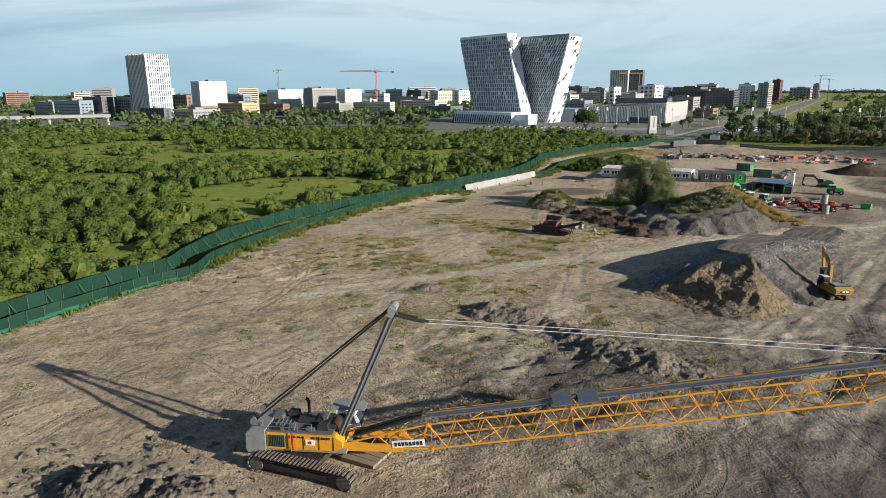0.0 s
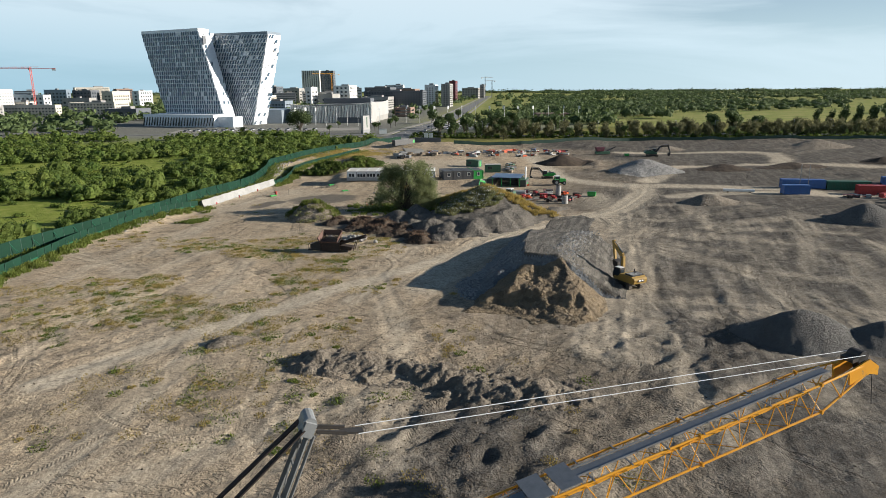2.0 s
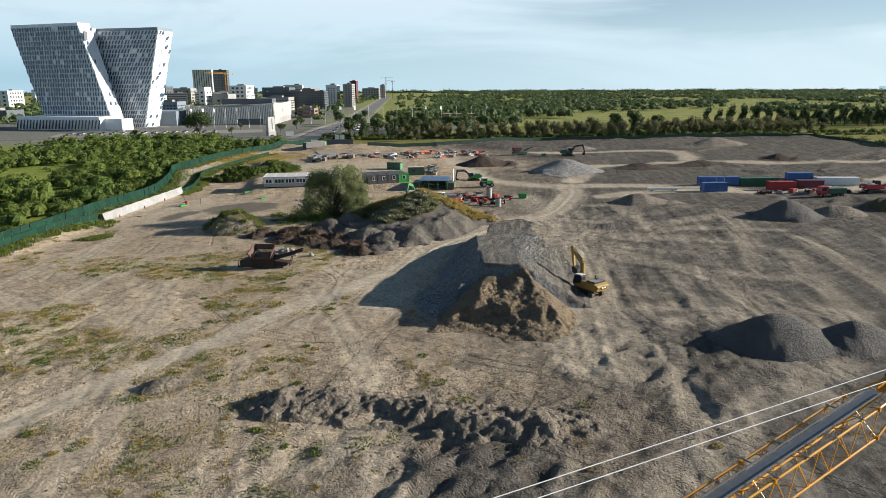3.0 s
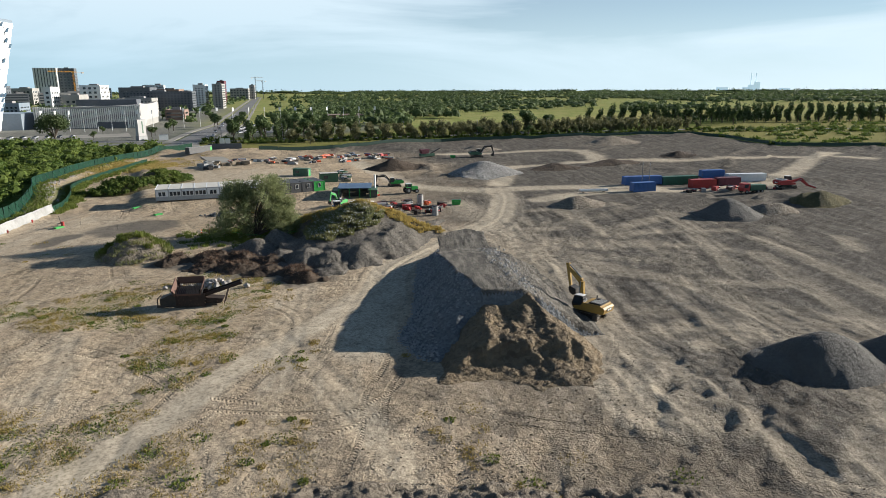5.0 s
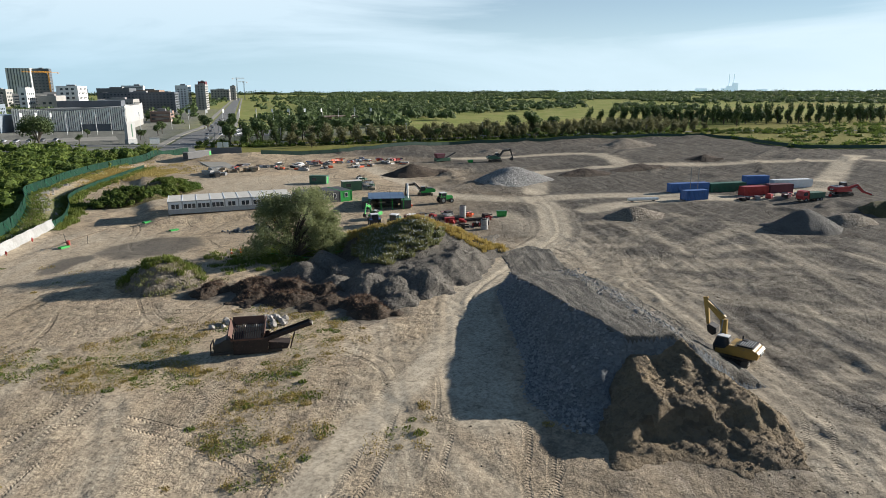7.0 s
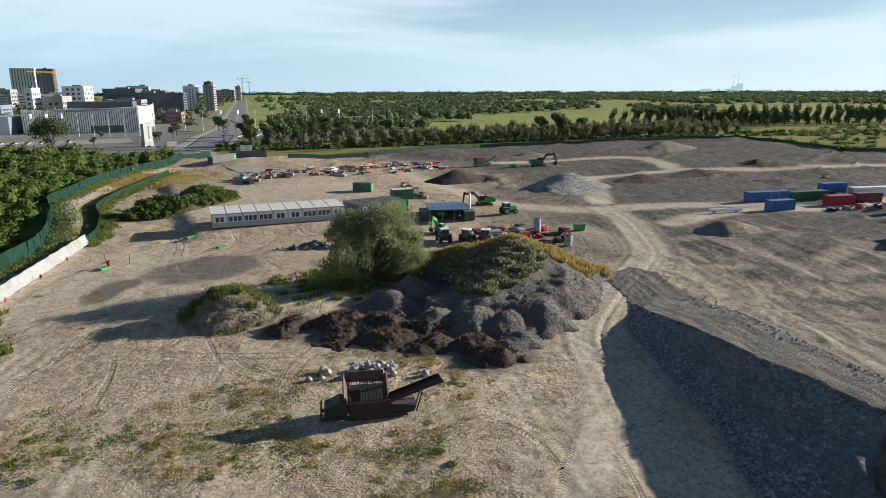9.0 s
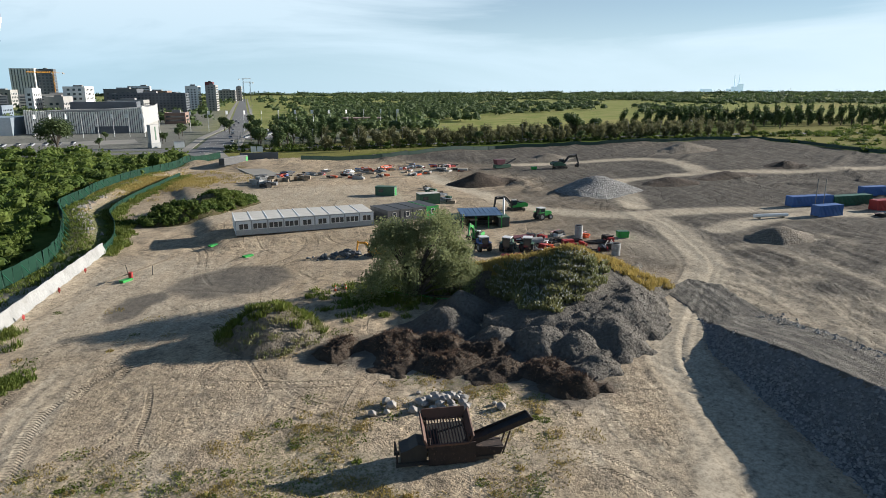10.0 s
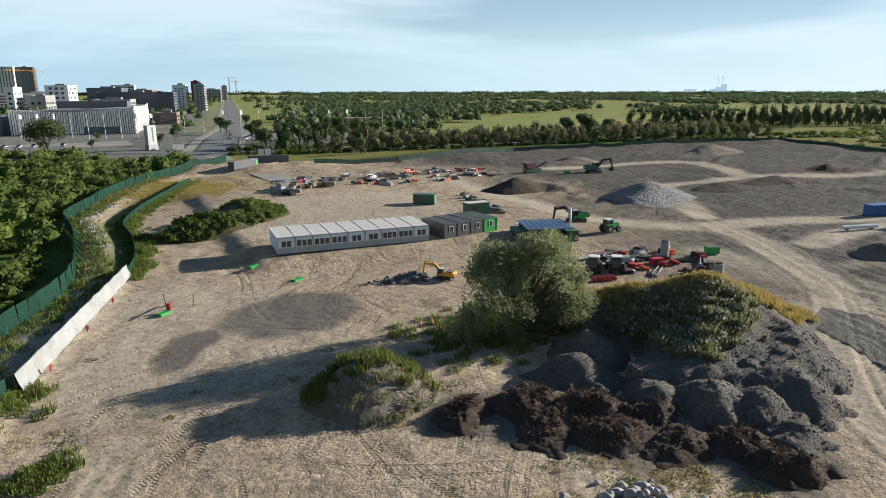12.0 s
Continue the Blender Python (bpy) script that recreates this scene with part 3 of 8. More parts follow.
    paved = step(-60, 20, (x - 40) * 0.3 + (y - 470)) * step(1500, 900, y) * step(10, -25, (x - 150) * 0.858 - (y - 412) * 0.514)
    paved = np.maximum(paved, 0.7 * step(90, 60, np.hypot((x - 240) * 0.8, y - 480)))
    lawn = step(0, 30, (x - 150) * 0.436 + (y - 412) * 0.9 - 70) * step(250, 380, x + 0.2 * y)
    scrub = (1 - site) * step(140, 90, x) * step(560, 500, y) * step(-0.1, 0.25, fbm(x, y, 62, 15, 3))
    SHEET.update(xs=xs, ys=ys, z=z.reshape(len(ys), len(xs)))
    me = array_mesh("ground", np.column_stack((x, y, z)), grid_faces(len(xs), len(ys)), ground_material(), True)
    for name, a in (("tread", tread), ("along", along), ("trodden", pathm), ("grey", grey), ("wet", wet), ("green", green), ("lawn", lawn), ("scrub", scrub), ("paved", paved), ("torn", np.clip(torn_mask(x, y) + 0.55 * step(0.0, 0.6, fbm(x, y, 22, 19, 3)), 0, 1)), ("dry", np.clip(meadow + 0.6 * tuft + 0.8 * (1 - site) * step(375, 395, x) * step(100, 140, y) * step(290, 240, y) + 0.7 * (1 - site) * step(95, 115, x) * step(330, 345, y) * step(430, 400, y), 0, 1))):
        me.attributes.new(name, "FLOAT", "POINT").data.foreach_set("value", a.astype(np.float32))
    return tagged(new("ground", me), "bare driven earth of a building site with meadow beyond its fences", "ground", kind="structure")


def grid_faces(nx, ny, keep=None):
    i = np.arange(nx * ny).reshape(ny, nx)
    q = np.column_stack((i[:-1, :-1].ravel(), i[:-1, 1:].ravel(), i[1:, 1:].ravel(), i[1:, :-1].ravel()))
    return q if keep is None else q[keep]


def ground_material():
    m, t, p = nodes_of("site_ground")
    co = node(t, "ShaderNodeTexCoord").outputs["Object"]

    def at(name):
        n = node(t, "ShaderNodeAttribute")
        n.attribute_name = name
        return n.outputs["Fac"]

    f_big, _ = noise_fac(t, co, 0.045, 0.38, 0.62, 6.0)
    f_mid, r_mid = noise_fac(t, co, 0.3, 0.36, 0.64, 10.0, 0.68)
    f_fine, r_fine = noise_fac(t, co, 2.4, 0.45, 0.6, 10.0, 0.8)
    f_clod, r_clod = noise_fac(t, co, 1.0, 0.53, 0.6, 12.0, 0.78)
    f_str, _ = noise_fac(t, co, 0.55, 0.46, 0.62, 8.0, 0.65, (0.16, 1.0, 1.0))
    turned = node(t, "ShaderNodeMapping")
    turned.inputs["Rotation"].default_value = (0, 0, radians(-48))
    t.links.new(co, turned.inputs["Vector"])
    f_str2, _ = noise_fac(t, turned.outputs["Vector"], 0.5, 0.47, 0.62, 8.0, 0.65, (0.12, 1.0, 1.0))
    beige = mix(t, f_big, (0.59, 0.465, 0.32), (0.46, 0.363, 0.245))
    beige = mix(t, maths(t, "MULTIPLY", f_mid, 0.5), beige, (0.21, 0.165, 0.118))
    beige = mix(t, maths(t, "MULTIPLY", f_str2, 0.3), beige, (0.57, 0.48, 0.355))
    ash = mix(t, f_mid, (0.118, 0.109, 0.096), (0.06, 0.057, 0.052))
    ash = mix(t, maths(t, "MULTIPLY", f_str, 0.5), ash, (0.2, 0.182, 0.156))
    ash = mix(t, maths(t, "MULTIPLY", f_str2, 0.5), ash, (0.26, 0.234, 0.198))
    f_speck, _ = noise_fac(t, co, 0.8, 0.5, 0.6, 12.0, 0.85, (0.45, 1.0, 1.0))
    ash = mix(t, maths(t, "MULTIPLY", f_speck, 0.6), ash, (0.05, 0.047, 0.043))
    f_pale, _ = noise_fac(t, co, 0.65, 0.52, 0.66, 12.0, 0.8, (0.3, 1.0, 1.0))
    ash = mix(t, maths(t, "MULTIPLY", f_pale, 0.45), ash, (0.3, 0.272, 0.232))
    col = mix(t, at("grey"), beige, ash)
    pale = mix(t, f_mid, (0.54, 0.465, 0.355), (0.44, 0.378, 0.285))
    broken = maths(t, "MULTIPLY", at("trodden"), maths(t, "ADD", 0.62, maths(t, "MULTIPLY", f_str2, 0.4)), True)
    col = mix(t, broken, col, pale)
    col = mix(t, maths(t, "MULTIPLY", f_fine, 0.5), col, (0.12, 0.099, 0.077))
    col = mix(t, maths(t, "MULTIPLY", f_clod, 0.48), col, (0.075, 0.064, 0.05))
    col = mix(t, maths(t, "MULTIPLY", at("wet"), 0.85), col, (0.115, 0.105, 0.092))
    f_stain, _ = noise_fac(t, co, 0.22, 0.53, 0.57, 12.0, 0.72)
    calm2 = maths(t, "SUBTRACT", 1.0, at("trodden"), True)
    col = mix(t, maths(t, "MULTIPLY", maths(t, "MULTIPLY", f_stain, calm2), 0.38), col, (0.1, 0.088, 0.073))
    # lug prints in the ruts
    wave = maths(t, "SINE", maths(t, "MULTIPLY", at("along"), math.tau / 0.55))
    lug = maths(t, "MULTIPLY", at("tread"), maths(t, "MULTIPLY", f_mid, maths(t, "ADD", 0.5, maths(t, "MULTIPLY", wave, 0.5))), True)
    col = mix(t, maths(t, "MULTIPLY", lug, 0.08), col, (0.12, 0.1, 0.078))
    # bands of wheel and crawler prints running in several directions, broken up
    prints = None
    for turn, gap_, phase, pitch in ((48, 9.0, 0.0, 0.42), (31, 13.0, 3.7, 0.36), (118, 15.0, 1.9, 0.46), (76, 17.0, 6.1, 0.4)):
        turned = node(t, "ShaderNodeMapping")
        turned.inputs["Rotation"].default_value = (0, 0, radians(-turn))
        turned.inputs["Location"].default_value = (phase * 3, phase, phase)
        t.links.new(co, turned.inputs["Vector"])
        drift = node(t, "ShaderNodeTexNoise", Scale=0.022, Detail=1.0)
        t.links.new(turned.outputs["Vector"], drift.inputs["Vector"])
        sep = node(t, "ShaderNodeSeparateXYZ")
        t.links.new(turned.outputs["Vector"], sep.inputs["Vector"])
        across = maths(t, "ADD", sep.outputs["Y"], maths(t, "MULTIPLY", drift.outputs["Fac"], 42.0))
        off = maths(t, "MULTIPLY", maths(t, "ABSOLUTE", maths(t, "SUBTRACT", maths(t, "FRACT", maths(t, "DIVIDE", across, gap_)), 0.5)), gap_)
        rim = maths(t, "ABSOLUTE", maths(t, "SUBTRACT", off, 1.05))
        band = node(t, "ShaderNodeMapRange", From_Min=0.46, From_Max=0.26)
        t.links.new(rim, band.inputs["Value"])
        ridge = maths(t, "SINE", maths(t, "MULTIPLY", maths(t, "ADD", sep.outputs["X"], maths(t, "MULTIPLY", rim, 0.7)), math.tau / pitch))
        bar = node(t, "ShaderNodeMapRange", From_Min=-0.3, From_Max=0.4)
        t.links.new(ridge, bar.inputs["Value"])
        broken_, _ = noise_fac(t, turned.outputs["Vector"], 0.09, 0.5, 0.58, 8.0, 0.7, (0.4, 1.0, 1.0))
        one = maths(t, "MULTIPLY", maths(t, "MULTIPLY", band.outputs["Result"], broken_), maths(t, "ADD", 0.2, maths(t, "MULTIPLY", bar.outputs["Result"], 0.8)))
        prints = one if prints is None else maths(t, "MAXIMUM", prints, one)
    bare = maths(t, "SUBTRACT", 1.0, at("green"), True)
    prints = maths(t, "MULTIPLY", maths(t, "MULTIPLY", prints, bare), maths(t, "SUBTRACT", 1.0, maths(t, "MULTIPLY", at("trodden"), 0.7), True))
    col = mix(t, maths(t, "MULTIPLY", prints, 0.2), col, (0.14, 0.117, 0.09))
    # plants
    gr = mix(t, f_mid, (0.05, 0.085, 0.015), (0.1, 0.125, 0.03))
    gr = mix(t, at("scrub"), gr, mix(t, f_mid, (0.15, 0.2, 0.035), (0.25, 0.27, 0.07)))
    gr = mix(t, at("lawn"), gr, mix(t, f_big, (0.2, 0.235, 0.07), (0.3, 0.285, 0.115)))
    gr = mix(t, maths(t, "MULTIPLY", at("dry"), maths(t, "ADD", 0.45, maths(t, "MULTIPLY", f_fine, 0.5))), gr, (0.34, 0.28, 0.11))
    gr = mix(t, maths(t, "MULTIPLY", at("paved"), 0.9), gr, mix(t, f_mid, (0.25, 0.24, 0.215), (0.15, 0.15, 0.14)))
    patchy = maths(t, "ADD", maths(t, "MULTIPLY", at("green"), 2.0), maths(t, "SUBTRACT", f_fine, 1.0), True)
    col = mix(t, patchy, col, gr)
    t.links.new(col, p.inputs["Base Color"])
    p.inputs["Roughness"].default_value = 0.95
    p.inputs["Specular IOR Level"].default_value = 0.02
    _, r_lump = noise_fac(t, co, 0.7, 0.3, 0.7, 12.0, 0.62)
    _, r_grit = noise_fac(t, co, 5.0, 0.3, 0.7, 4.0, 0.5)
    h = maths(t, "ADD", r_lump, maths(t, "ADD", maths(t, "MULTIPLY", r_grit, 0.28), maths(t, "MULTIPLY", lug, -0.03)))
    bn = node(t, "ShaderNodeBump", Distance=0.7)
    t.links.new(h, bn.inputs["Height"])
    calm = maths(t, "SUBTRACT", 1.0, maths(t, "MULTIPLY", at("trodden"), 0.75))
    t.links.new(maths(t, "MULTIPLY", calm, maths(t, "ADD", 0.42, maths(t, "MULTIPLY", at("torn"), 0.6)), True), bn.inputs["Strength"])
    press = node(t, "ShaderNodeBump", Strength=1.0, Distance=0.11)
    press.invert = True
    t.links.new(prints, press.inputs["Height"])
    t.links.new(bn.outputs["Normal"], press.inputs["Normal"])
    t.links.new(press.outputs["Normal"], p.inputs["Normal"])
    return m


ground_sheet()


def gz(x, y):
    return float(ground_at(np.array([x], float), np.array([y], float))[0])


# ---- heaps and banks ----
def heap(name, height, x0, x1, y0, y1, gap, material, label, category="mound", group="", kind=""):
    """A bank of earth whose height over the ground is height(x, y)."""
    xs, ys = np.arange(x0, x1 + gap, gap), np.arange(y0, y1 + gap, gap)
    gx, gy = np.meshgrid(xs, ys)
    x, y = gx.ravel(), gy.ravel()
    h = height(x, y)
    faces = grid_faces(len(xs), len(ys))
    faces = faces[(h[faces] > 0.0).any(axis=1)]
    z = ground_at(x, y) + np.where(h > 0, h, -0.12)
    used = np.unique(faces)
    back = np.zeros(len(x), int)
    back[used] = np.arange(len(used))
    cx, cy = (x0 + x1) / 2, (y0 + y1) / 2
    v = np.column_stack((x[used] - cx, y[used] - cy, z[used]))
    ob = new(name, array_mesh(name, v, back[faces], material, True))
    ob.location = (cx, cy, 0)
    return tagged(ob, label, category, group, kind)


def split_heap(ob, name, names, keep, materials):
    """Turns a bank into a thing with two parts, split where keep(x, y) changes."""
    me, at = ob.data, ob.location.copy()
    n = len(me.vertices)
    v = np.empty(n * 3, np.float32)
    me.vertices.foreach_get("co", v)
    v = v.reshape(-1, 3)
    q = np.empty(len(me.loops), np.int32)
    me.loops.foreach_get("vertex_index", q)
    q = q.reshape(-1, 4)
    mid = v[q].mean(axis=1)
    first = keep(mid[:, 0] + at.x, mid[:, 1] + at.y)
    top = new(name)
    top.location = at
    for part_name, sel, mat_ in ((names[0], first, materials[0]), (names[1], ~first, materials[1])):
        used = np.unique(q[sel])
        back = np.zeros(n, int)
        back[used] = np.arange(len(used))
        o = new(part_name, array_mesh(part_name, v[used], back[q[sel]], mat_, True))
        o.parent = top
    bpy.data.objects.remove(ob)
    return top


def lump(x, y, cx, cy, rx, ry, h, az=0.0, flat=0.0, seed=0, wob=0.12):
    """A rounded heap at rest; flat: the share of the radius that is level on top."""
    c, s = math.cos(radians(az)), math.sin(radians(az))
    u, v = ((x - cx) * c + (y - cy) * s) / rx, (-(x - cx) * s + (y - cy) * c) / ry
    r = np.hypot(u, v) * (1 + wob * fbm(x, y, max(rx, ry) * 0.8, seed + 3, 3))
    e = 0.12 + 0.6 * flat
    k = (math.hypot(1, e) - np.sqrt(r * r + e * e)) / (math.hypot(1, e) - e)
    return h * np.clip(k, -0.1, 1)


def ramp_height(x, y):
    ax, ay = (x - 46) * 0.678 + (y - 101) * 0.734, (x - 46) * 0.734 - (y - 101) * 0.678
    wob = fbm(x, y, 5, 51, 4)
    crest = np.interp(ax, (-6, -4, 1.8, 9.4, 19.3, 28.4, 35, 40), (5.8, 5.8, 5.5, 4.6, 3.5, 2.2, 0.7, -0.4))
    lean = ay + 0.4 * wob
    west = np.interp(ax, (-4, 1.8, 9.4, 19.3, 28.4, 40), (-1.7, -2.8, -4.0, -5.0, -5.9, -5.0))
    east = np.interp(ax, (-3, 6, 20, 40), (3.3, 3.0, 3.2, 4.5))
    before = np.clip(-3.6 - 0.4 * wob - ax, 0, None)
    off = np.clip(west - lean, 0, None)
    fall = np.hypot(before * np.interp(off, (0, 3.5), (1.75, 0.62)), off * np.interp(ax, (-6, 0, 6, 20), (0.6, 0.7, 0.8, 0.83)))
    h = crest - fall - np.clip(lean - east, 0, None) * np.interp(ax, (-4, 8, 30), (0.6, 0.5, 0.42))
    # talus runs out in a flatter foot
    h = np.where(h < 0.8, 0.8 * (h + 0.5) / 1.3, h)
    rubble = step(0.3, 1.2, off + before)
    flank = step(0.2, 1.5, lean - east) * step(46, 30, ax)
    return h + np.where(h > 0.1, rubble * 0.13 * fbm(x, y, 1.1, 54, 3, 0.65) + flank * 0.3 * fbm(x, y, 2.4, 55, 4, 0.6) + 0.03 * wob, 0)


def clay_height(x, y):
    """Dug clay before the ramp's end: a bitten face, a lumpy ledge, a second face and its foot."""
    ax, ay = (x - 46) * 0.678 + (y - 101) * 0.734, (x - 46) * 0.734 - (y - 101) * 0.678
    bite = fbm(x, y, 6.5, 52, 3)
    s = -ax + 1.5 * bite + 0.5 * fbm(x, y, 1.8, 53, 3)
    h = np.interp(s, (3.2, 3.9, 5.0, 6.4, 8.5, 12.8, 13.4, 15.2, 16.6, 19.6), (5.4, 5.2, 4.3, 3.6, 3.2, 2.7, 2.0, 0.75, 0.35, -0.25))
    lump_ = step(5.5, 7.5, s) * step(16, 13, s)
    h = h + lump_ * (0.36 * np.maximum(fbm(x, y, 3.4, 56, 4, 0.6), -0.3) + 0.14 * fbm(x, y, 1.0, 57, 3, 0.6))
    foot_e = np.interp(-ax, (0, 13, 18), (10.4, 11.3, 8.8)) + 0.8 * bite
    # the sunny flank is broken by two shallow gullies
    gully = 0.5 * np.exp(-(((-ax - 13.6) / 0.6) ** 2)) + 0.4 * np.exp(-(((-ax - 16.0) / 0.5) ** 2))
    e_side = (foot_e - ay) * 0.78 - gully * step(1, 4, ay)
    w_side = (ay + 8.4 + 0.9 * bite + np.interp(-ax, (4, 14, 19), (0.3, -1.2, 0))) * 0.58
    h = np.minimum(np.minimum(h, e_side), w_side)
    h = np.where(ax > -3.4, -0.5, h)
    return h + np.where(h > 0.15, 0.11 * fbm(x, y, 1.1, 58, 4, 0.6), 0) - 0.05


def on_talus(x, y):
    ax, ay = (x - 46) * 0.678 + (y - 101) * 0.734, (x - 46) * 0.734 - (y - 101) * 0.678
    west = np.interp(ax, (-4, 1.8, 9.4, 19.3, 28.4, 40), (-1.7, -2.8, -4.0, -5.0, -5.9, -5.0))
    return (west - ay - 0.4 * fbm(x, y, 5, 51, 4) > 0.1 + 0.5 * fbm(x, y, 1.5, 59, 2)) | (ax < -3.8)


ramp = split_heap(heap("bank", ramp_height, 14, 86, 74, 142, 0.3, M_GRAVEL, ""), "gravel_ramp", ("talus", "roadway"), on_talus, (M_GRAVEL, M_ROADTOP))
tagged(ramp, "grey crushed-stone haul ramp with a steep cut end", "earth ramp")
heap("clay_heap", clay_height, 20, 60, 74, 106, 0.22, M_CLAY, "stepped heap of dug brown clay at the ramp's end", "mound")
heap("sand_mound", lambda x, y: np.maximum(lump(x, y, 62, 67, 8.5, 5.8, 3.5, -20, 0.15, 61), lump(x, y, 70, 61.5, 7, 5, 2.8, -10, 0.1, 62)) + 0.04 * fbm(x, y, 2, 63, 2), 48, 80, 52, 78, 0.4, M_SAND, "smooth dark grey sand mound on the site floor")


def spoil_ridge(x, y):
    d, _, a = line_dist(x, y, spline([(2.5, 87), (7, 85), (12, 80), (17, 75), (21, 70), (27, 66)]))
    h = 0.95 * np.exp(-(d / 2.6) ** 2) * step(-1, 3, a) * step(36, 28, a) - 0.12
    h = h * np.clip(0.75 + 0.8 * fbm(x, y, 6, 73, 2), 0.2, 1.3)
    return h + np.where(h > 0.05, 0.34 * fbm(x, y, 1.5, 71, 5, 0.65), 0)


heap("spoil_ridge", spoil_ridge, -2, 32, 60, 92, 0.25, M_SPOIL, "low broken ridge of dug brown earth beside the crane")
heap("earth_pile", lambda x, y: np.maximum(lump(x, y, -26, 44, 5.5, 3.8, 1.7, 12, 0.3, 75), lump(x, y, -20.5, 42.8, 4, 3, 1.3, 0, 0.3, 76)) + 0.34 * fbm(x, y, 1.0, 77, 5, 0.68) - 0.1, -36, -14, 38, 52, 0.2, M_SPOIL, "loose pile of brown clods near the crane")


RIDGE = [(60.0, 170), (61.9, 164.2), (63.5, 157), (64.9, 150.6), (68.6, 148.2), (72.4, 146.0), (78.0, 142.6)]


SPUR = [(64.9, 150.6), (59.0, 148.6), (51.0, 147.6)]


def weed_mound(x, y):
    d, s, a = line_dist(x, y, RIDGE)
    top = np.interp(a, (0, 6, 13.4, 20, 24.4, 28.8, 35.3), (2.0, 3.6, 5.5, 8.3, 5.9, 4.1, 1.2))
    k = 1 + 0.12 * fbm(x, y, 7, 86, 3)
    h = top - 0.6 * np.sqrt(d * d * k + 0.5)
    d2, _, a2 = line_dist(x, y, SPUR)
    h = np.maximum(h, np.interp(a2, (0, 6.2, 14.3), (7.9, 5.6, 2.4)) - 0.58 * np.sqrt(d2 * d2 * k + 0.6))
    # a lower bench of tipped earth on the sunny side, cut by gullies
    bench = np.interp((x - 54) * 0.9 + (y - 136) * 0.4, (-6, 0, 12, 20, 27), (0.0, 2.2, 3.6, 3.2, 0.5)) - 0.6 * np.clip((130.8 + 0.42 * (x - 52.5) - y) + 6.0 + 1.4 * fbm(x, y, 5, 87, 3), 0, None)
    h = np.maximum(h, np.where((x > 46) & (y < 152), bench, -1))
    return h + np.where(h > 0.2, 0.36 * fbm(x, y, 4.2, 84, 5, 0.55) + 0.08 * fbm(x, y, 1.3, 85, 3), 0)


heap("overgrown_mound", weed_mound, 42, 104, 128, 182, 0.35, M_TIPPED, "large earth mound overgrown with weeds and golden grass")
SPOILS = ((44.6, 157.0, 5.6, 4.4, 2.4, -30), (49.4, 158.2, 5.4, 4.8, 3.0, 10), (43.8, 147.4, 5.2, 4.6, 2.2, 0), (46.6, 143.2, 5.2, 4.4, 2.6, 30), (49.4, 140.0, 5.0, 4.4, 2.4, 10), (53.4, 137.2, 5.0, 4.4, 2.5, 0),
          (54.4, 142.6, 5.0, 4.2, 3.0, 0), (46.4, 136.0, 4.4, 3.2, 1.5, 0))


def spoil_height(k, x, y):
    cx, cy, rx, ry, h, az = SPOILS[k]
    u, v = x - cx, y - cy
    return lump(x, y, cx, cy, rx, ry, h, az, 0.12, 90 + k, 0.3) + 0.22 * fbm(x, y, 3.0, 91 + k, 4, 0.55) * np.exp(-(u * u + v * v) / 30) + 0.06 * fbm(x, y, 0.8, 92 + k, 3, 0.6) - 0.06


for k, (cx, cy, rx, ry, h, az) in enumerate(SPOILS):
    heap("spoil_heap", lambda x, y: spoil_height(k, x, y), cx - 7, cx + 7, cy - 7, cy + 7, 0.25, M_TIPPED, "tipped rounded heap of grey-brown spoil", group="tipped spoil heaps")
heap("grassy_mound", lambda x, y: lump(x, y, 27.2, 169.8, 6.4, 5.6, 4.1, -35, 0.35, 101) + 0.1 * fbm(x, y, 1.6, 102, 3), 16, 41, 160, 184, 0.35, M_SPOIL, "small earth mound half covered with fresh grass")
heap("shrubby_bank", lambda x, y: np.maximum(lump(x, y, 55, 251, 11, 7.5, 3.8, -5, 0.3, 103), lump(x, y, 66, 254, 12, 8, 3.4, 10, 0.3, 104)), 38, 84, 238, 268, 0.7, M_WEEDSOIL, "long earth bank overgrown with tall green weeds")
for cx, cy, rx, ry, h, mat_, lab in ((149, 237, 11, 8, 4.0, M_DARKSOIL, "dark peaty soil heap by the haul road"), (158, 199, 15, 11, 4.6, M_STOCK, "broad pale gravel stockpile"), (140, 107, 8.5, 6.5, 4.0, M_SAND, "pointed dark sand heap"),
                                     (152, 102, 8, 5, 2.2, M_SPOIL, "low trampled spoil heap"), (126, 140, 8, 6, 2.4, M_SPOIL, "flat brown spoil heap"), (172, 96, 9, 6, 3.4, M_WEEDSOIL, "weedy earth heap beside the tracks"), (188, 190, 10, 7, 2.0, M_DARKSOIL, "low dark soil heap"),
                                     (216, 182, 14, 6, 2.0, M_DARKSOIL, "low dark soil heap"), (262, 176, 10, 6, 2.2, M_DARKSOIL, "low dark soil heap"), (228, 262, 12, 8, 2.4, M_SPOIL, "low spoil heap at the far edge"), (300, 232, 18, 10, 4.2, M_SPOIL, "long grey bank at the far edge")):
    heap("stockpile", lambda x, y: lump(x, y, cx, cy, rx, ry, h, -20, 0.08, int(cx), 0.16) + 0.1 * fbm(x, y, 3, int(cx), 3), cx - rx * 1.6, cx + rx * 1.6, cy - rx * 1.6, cy + rx * 1.6, 0.7, mat_, lab, group="far stockpiles")


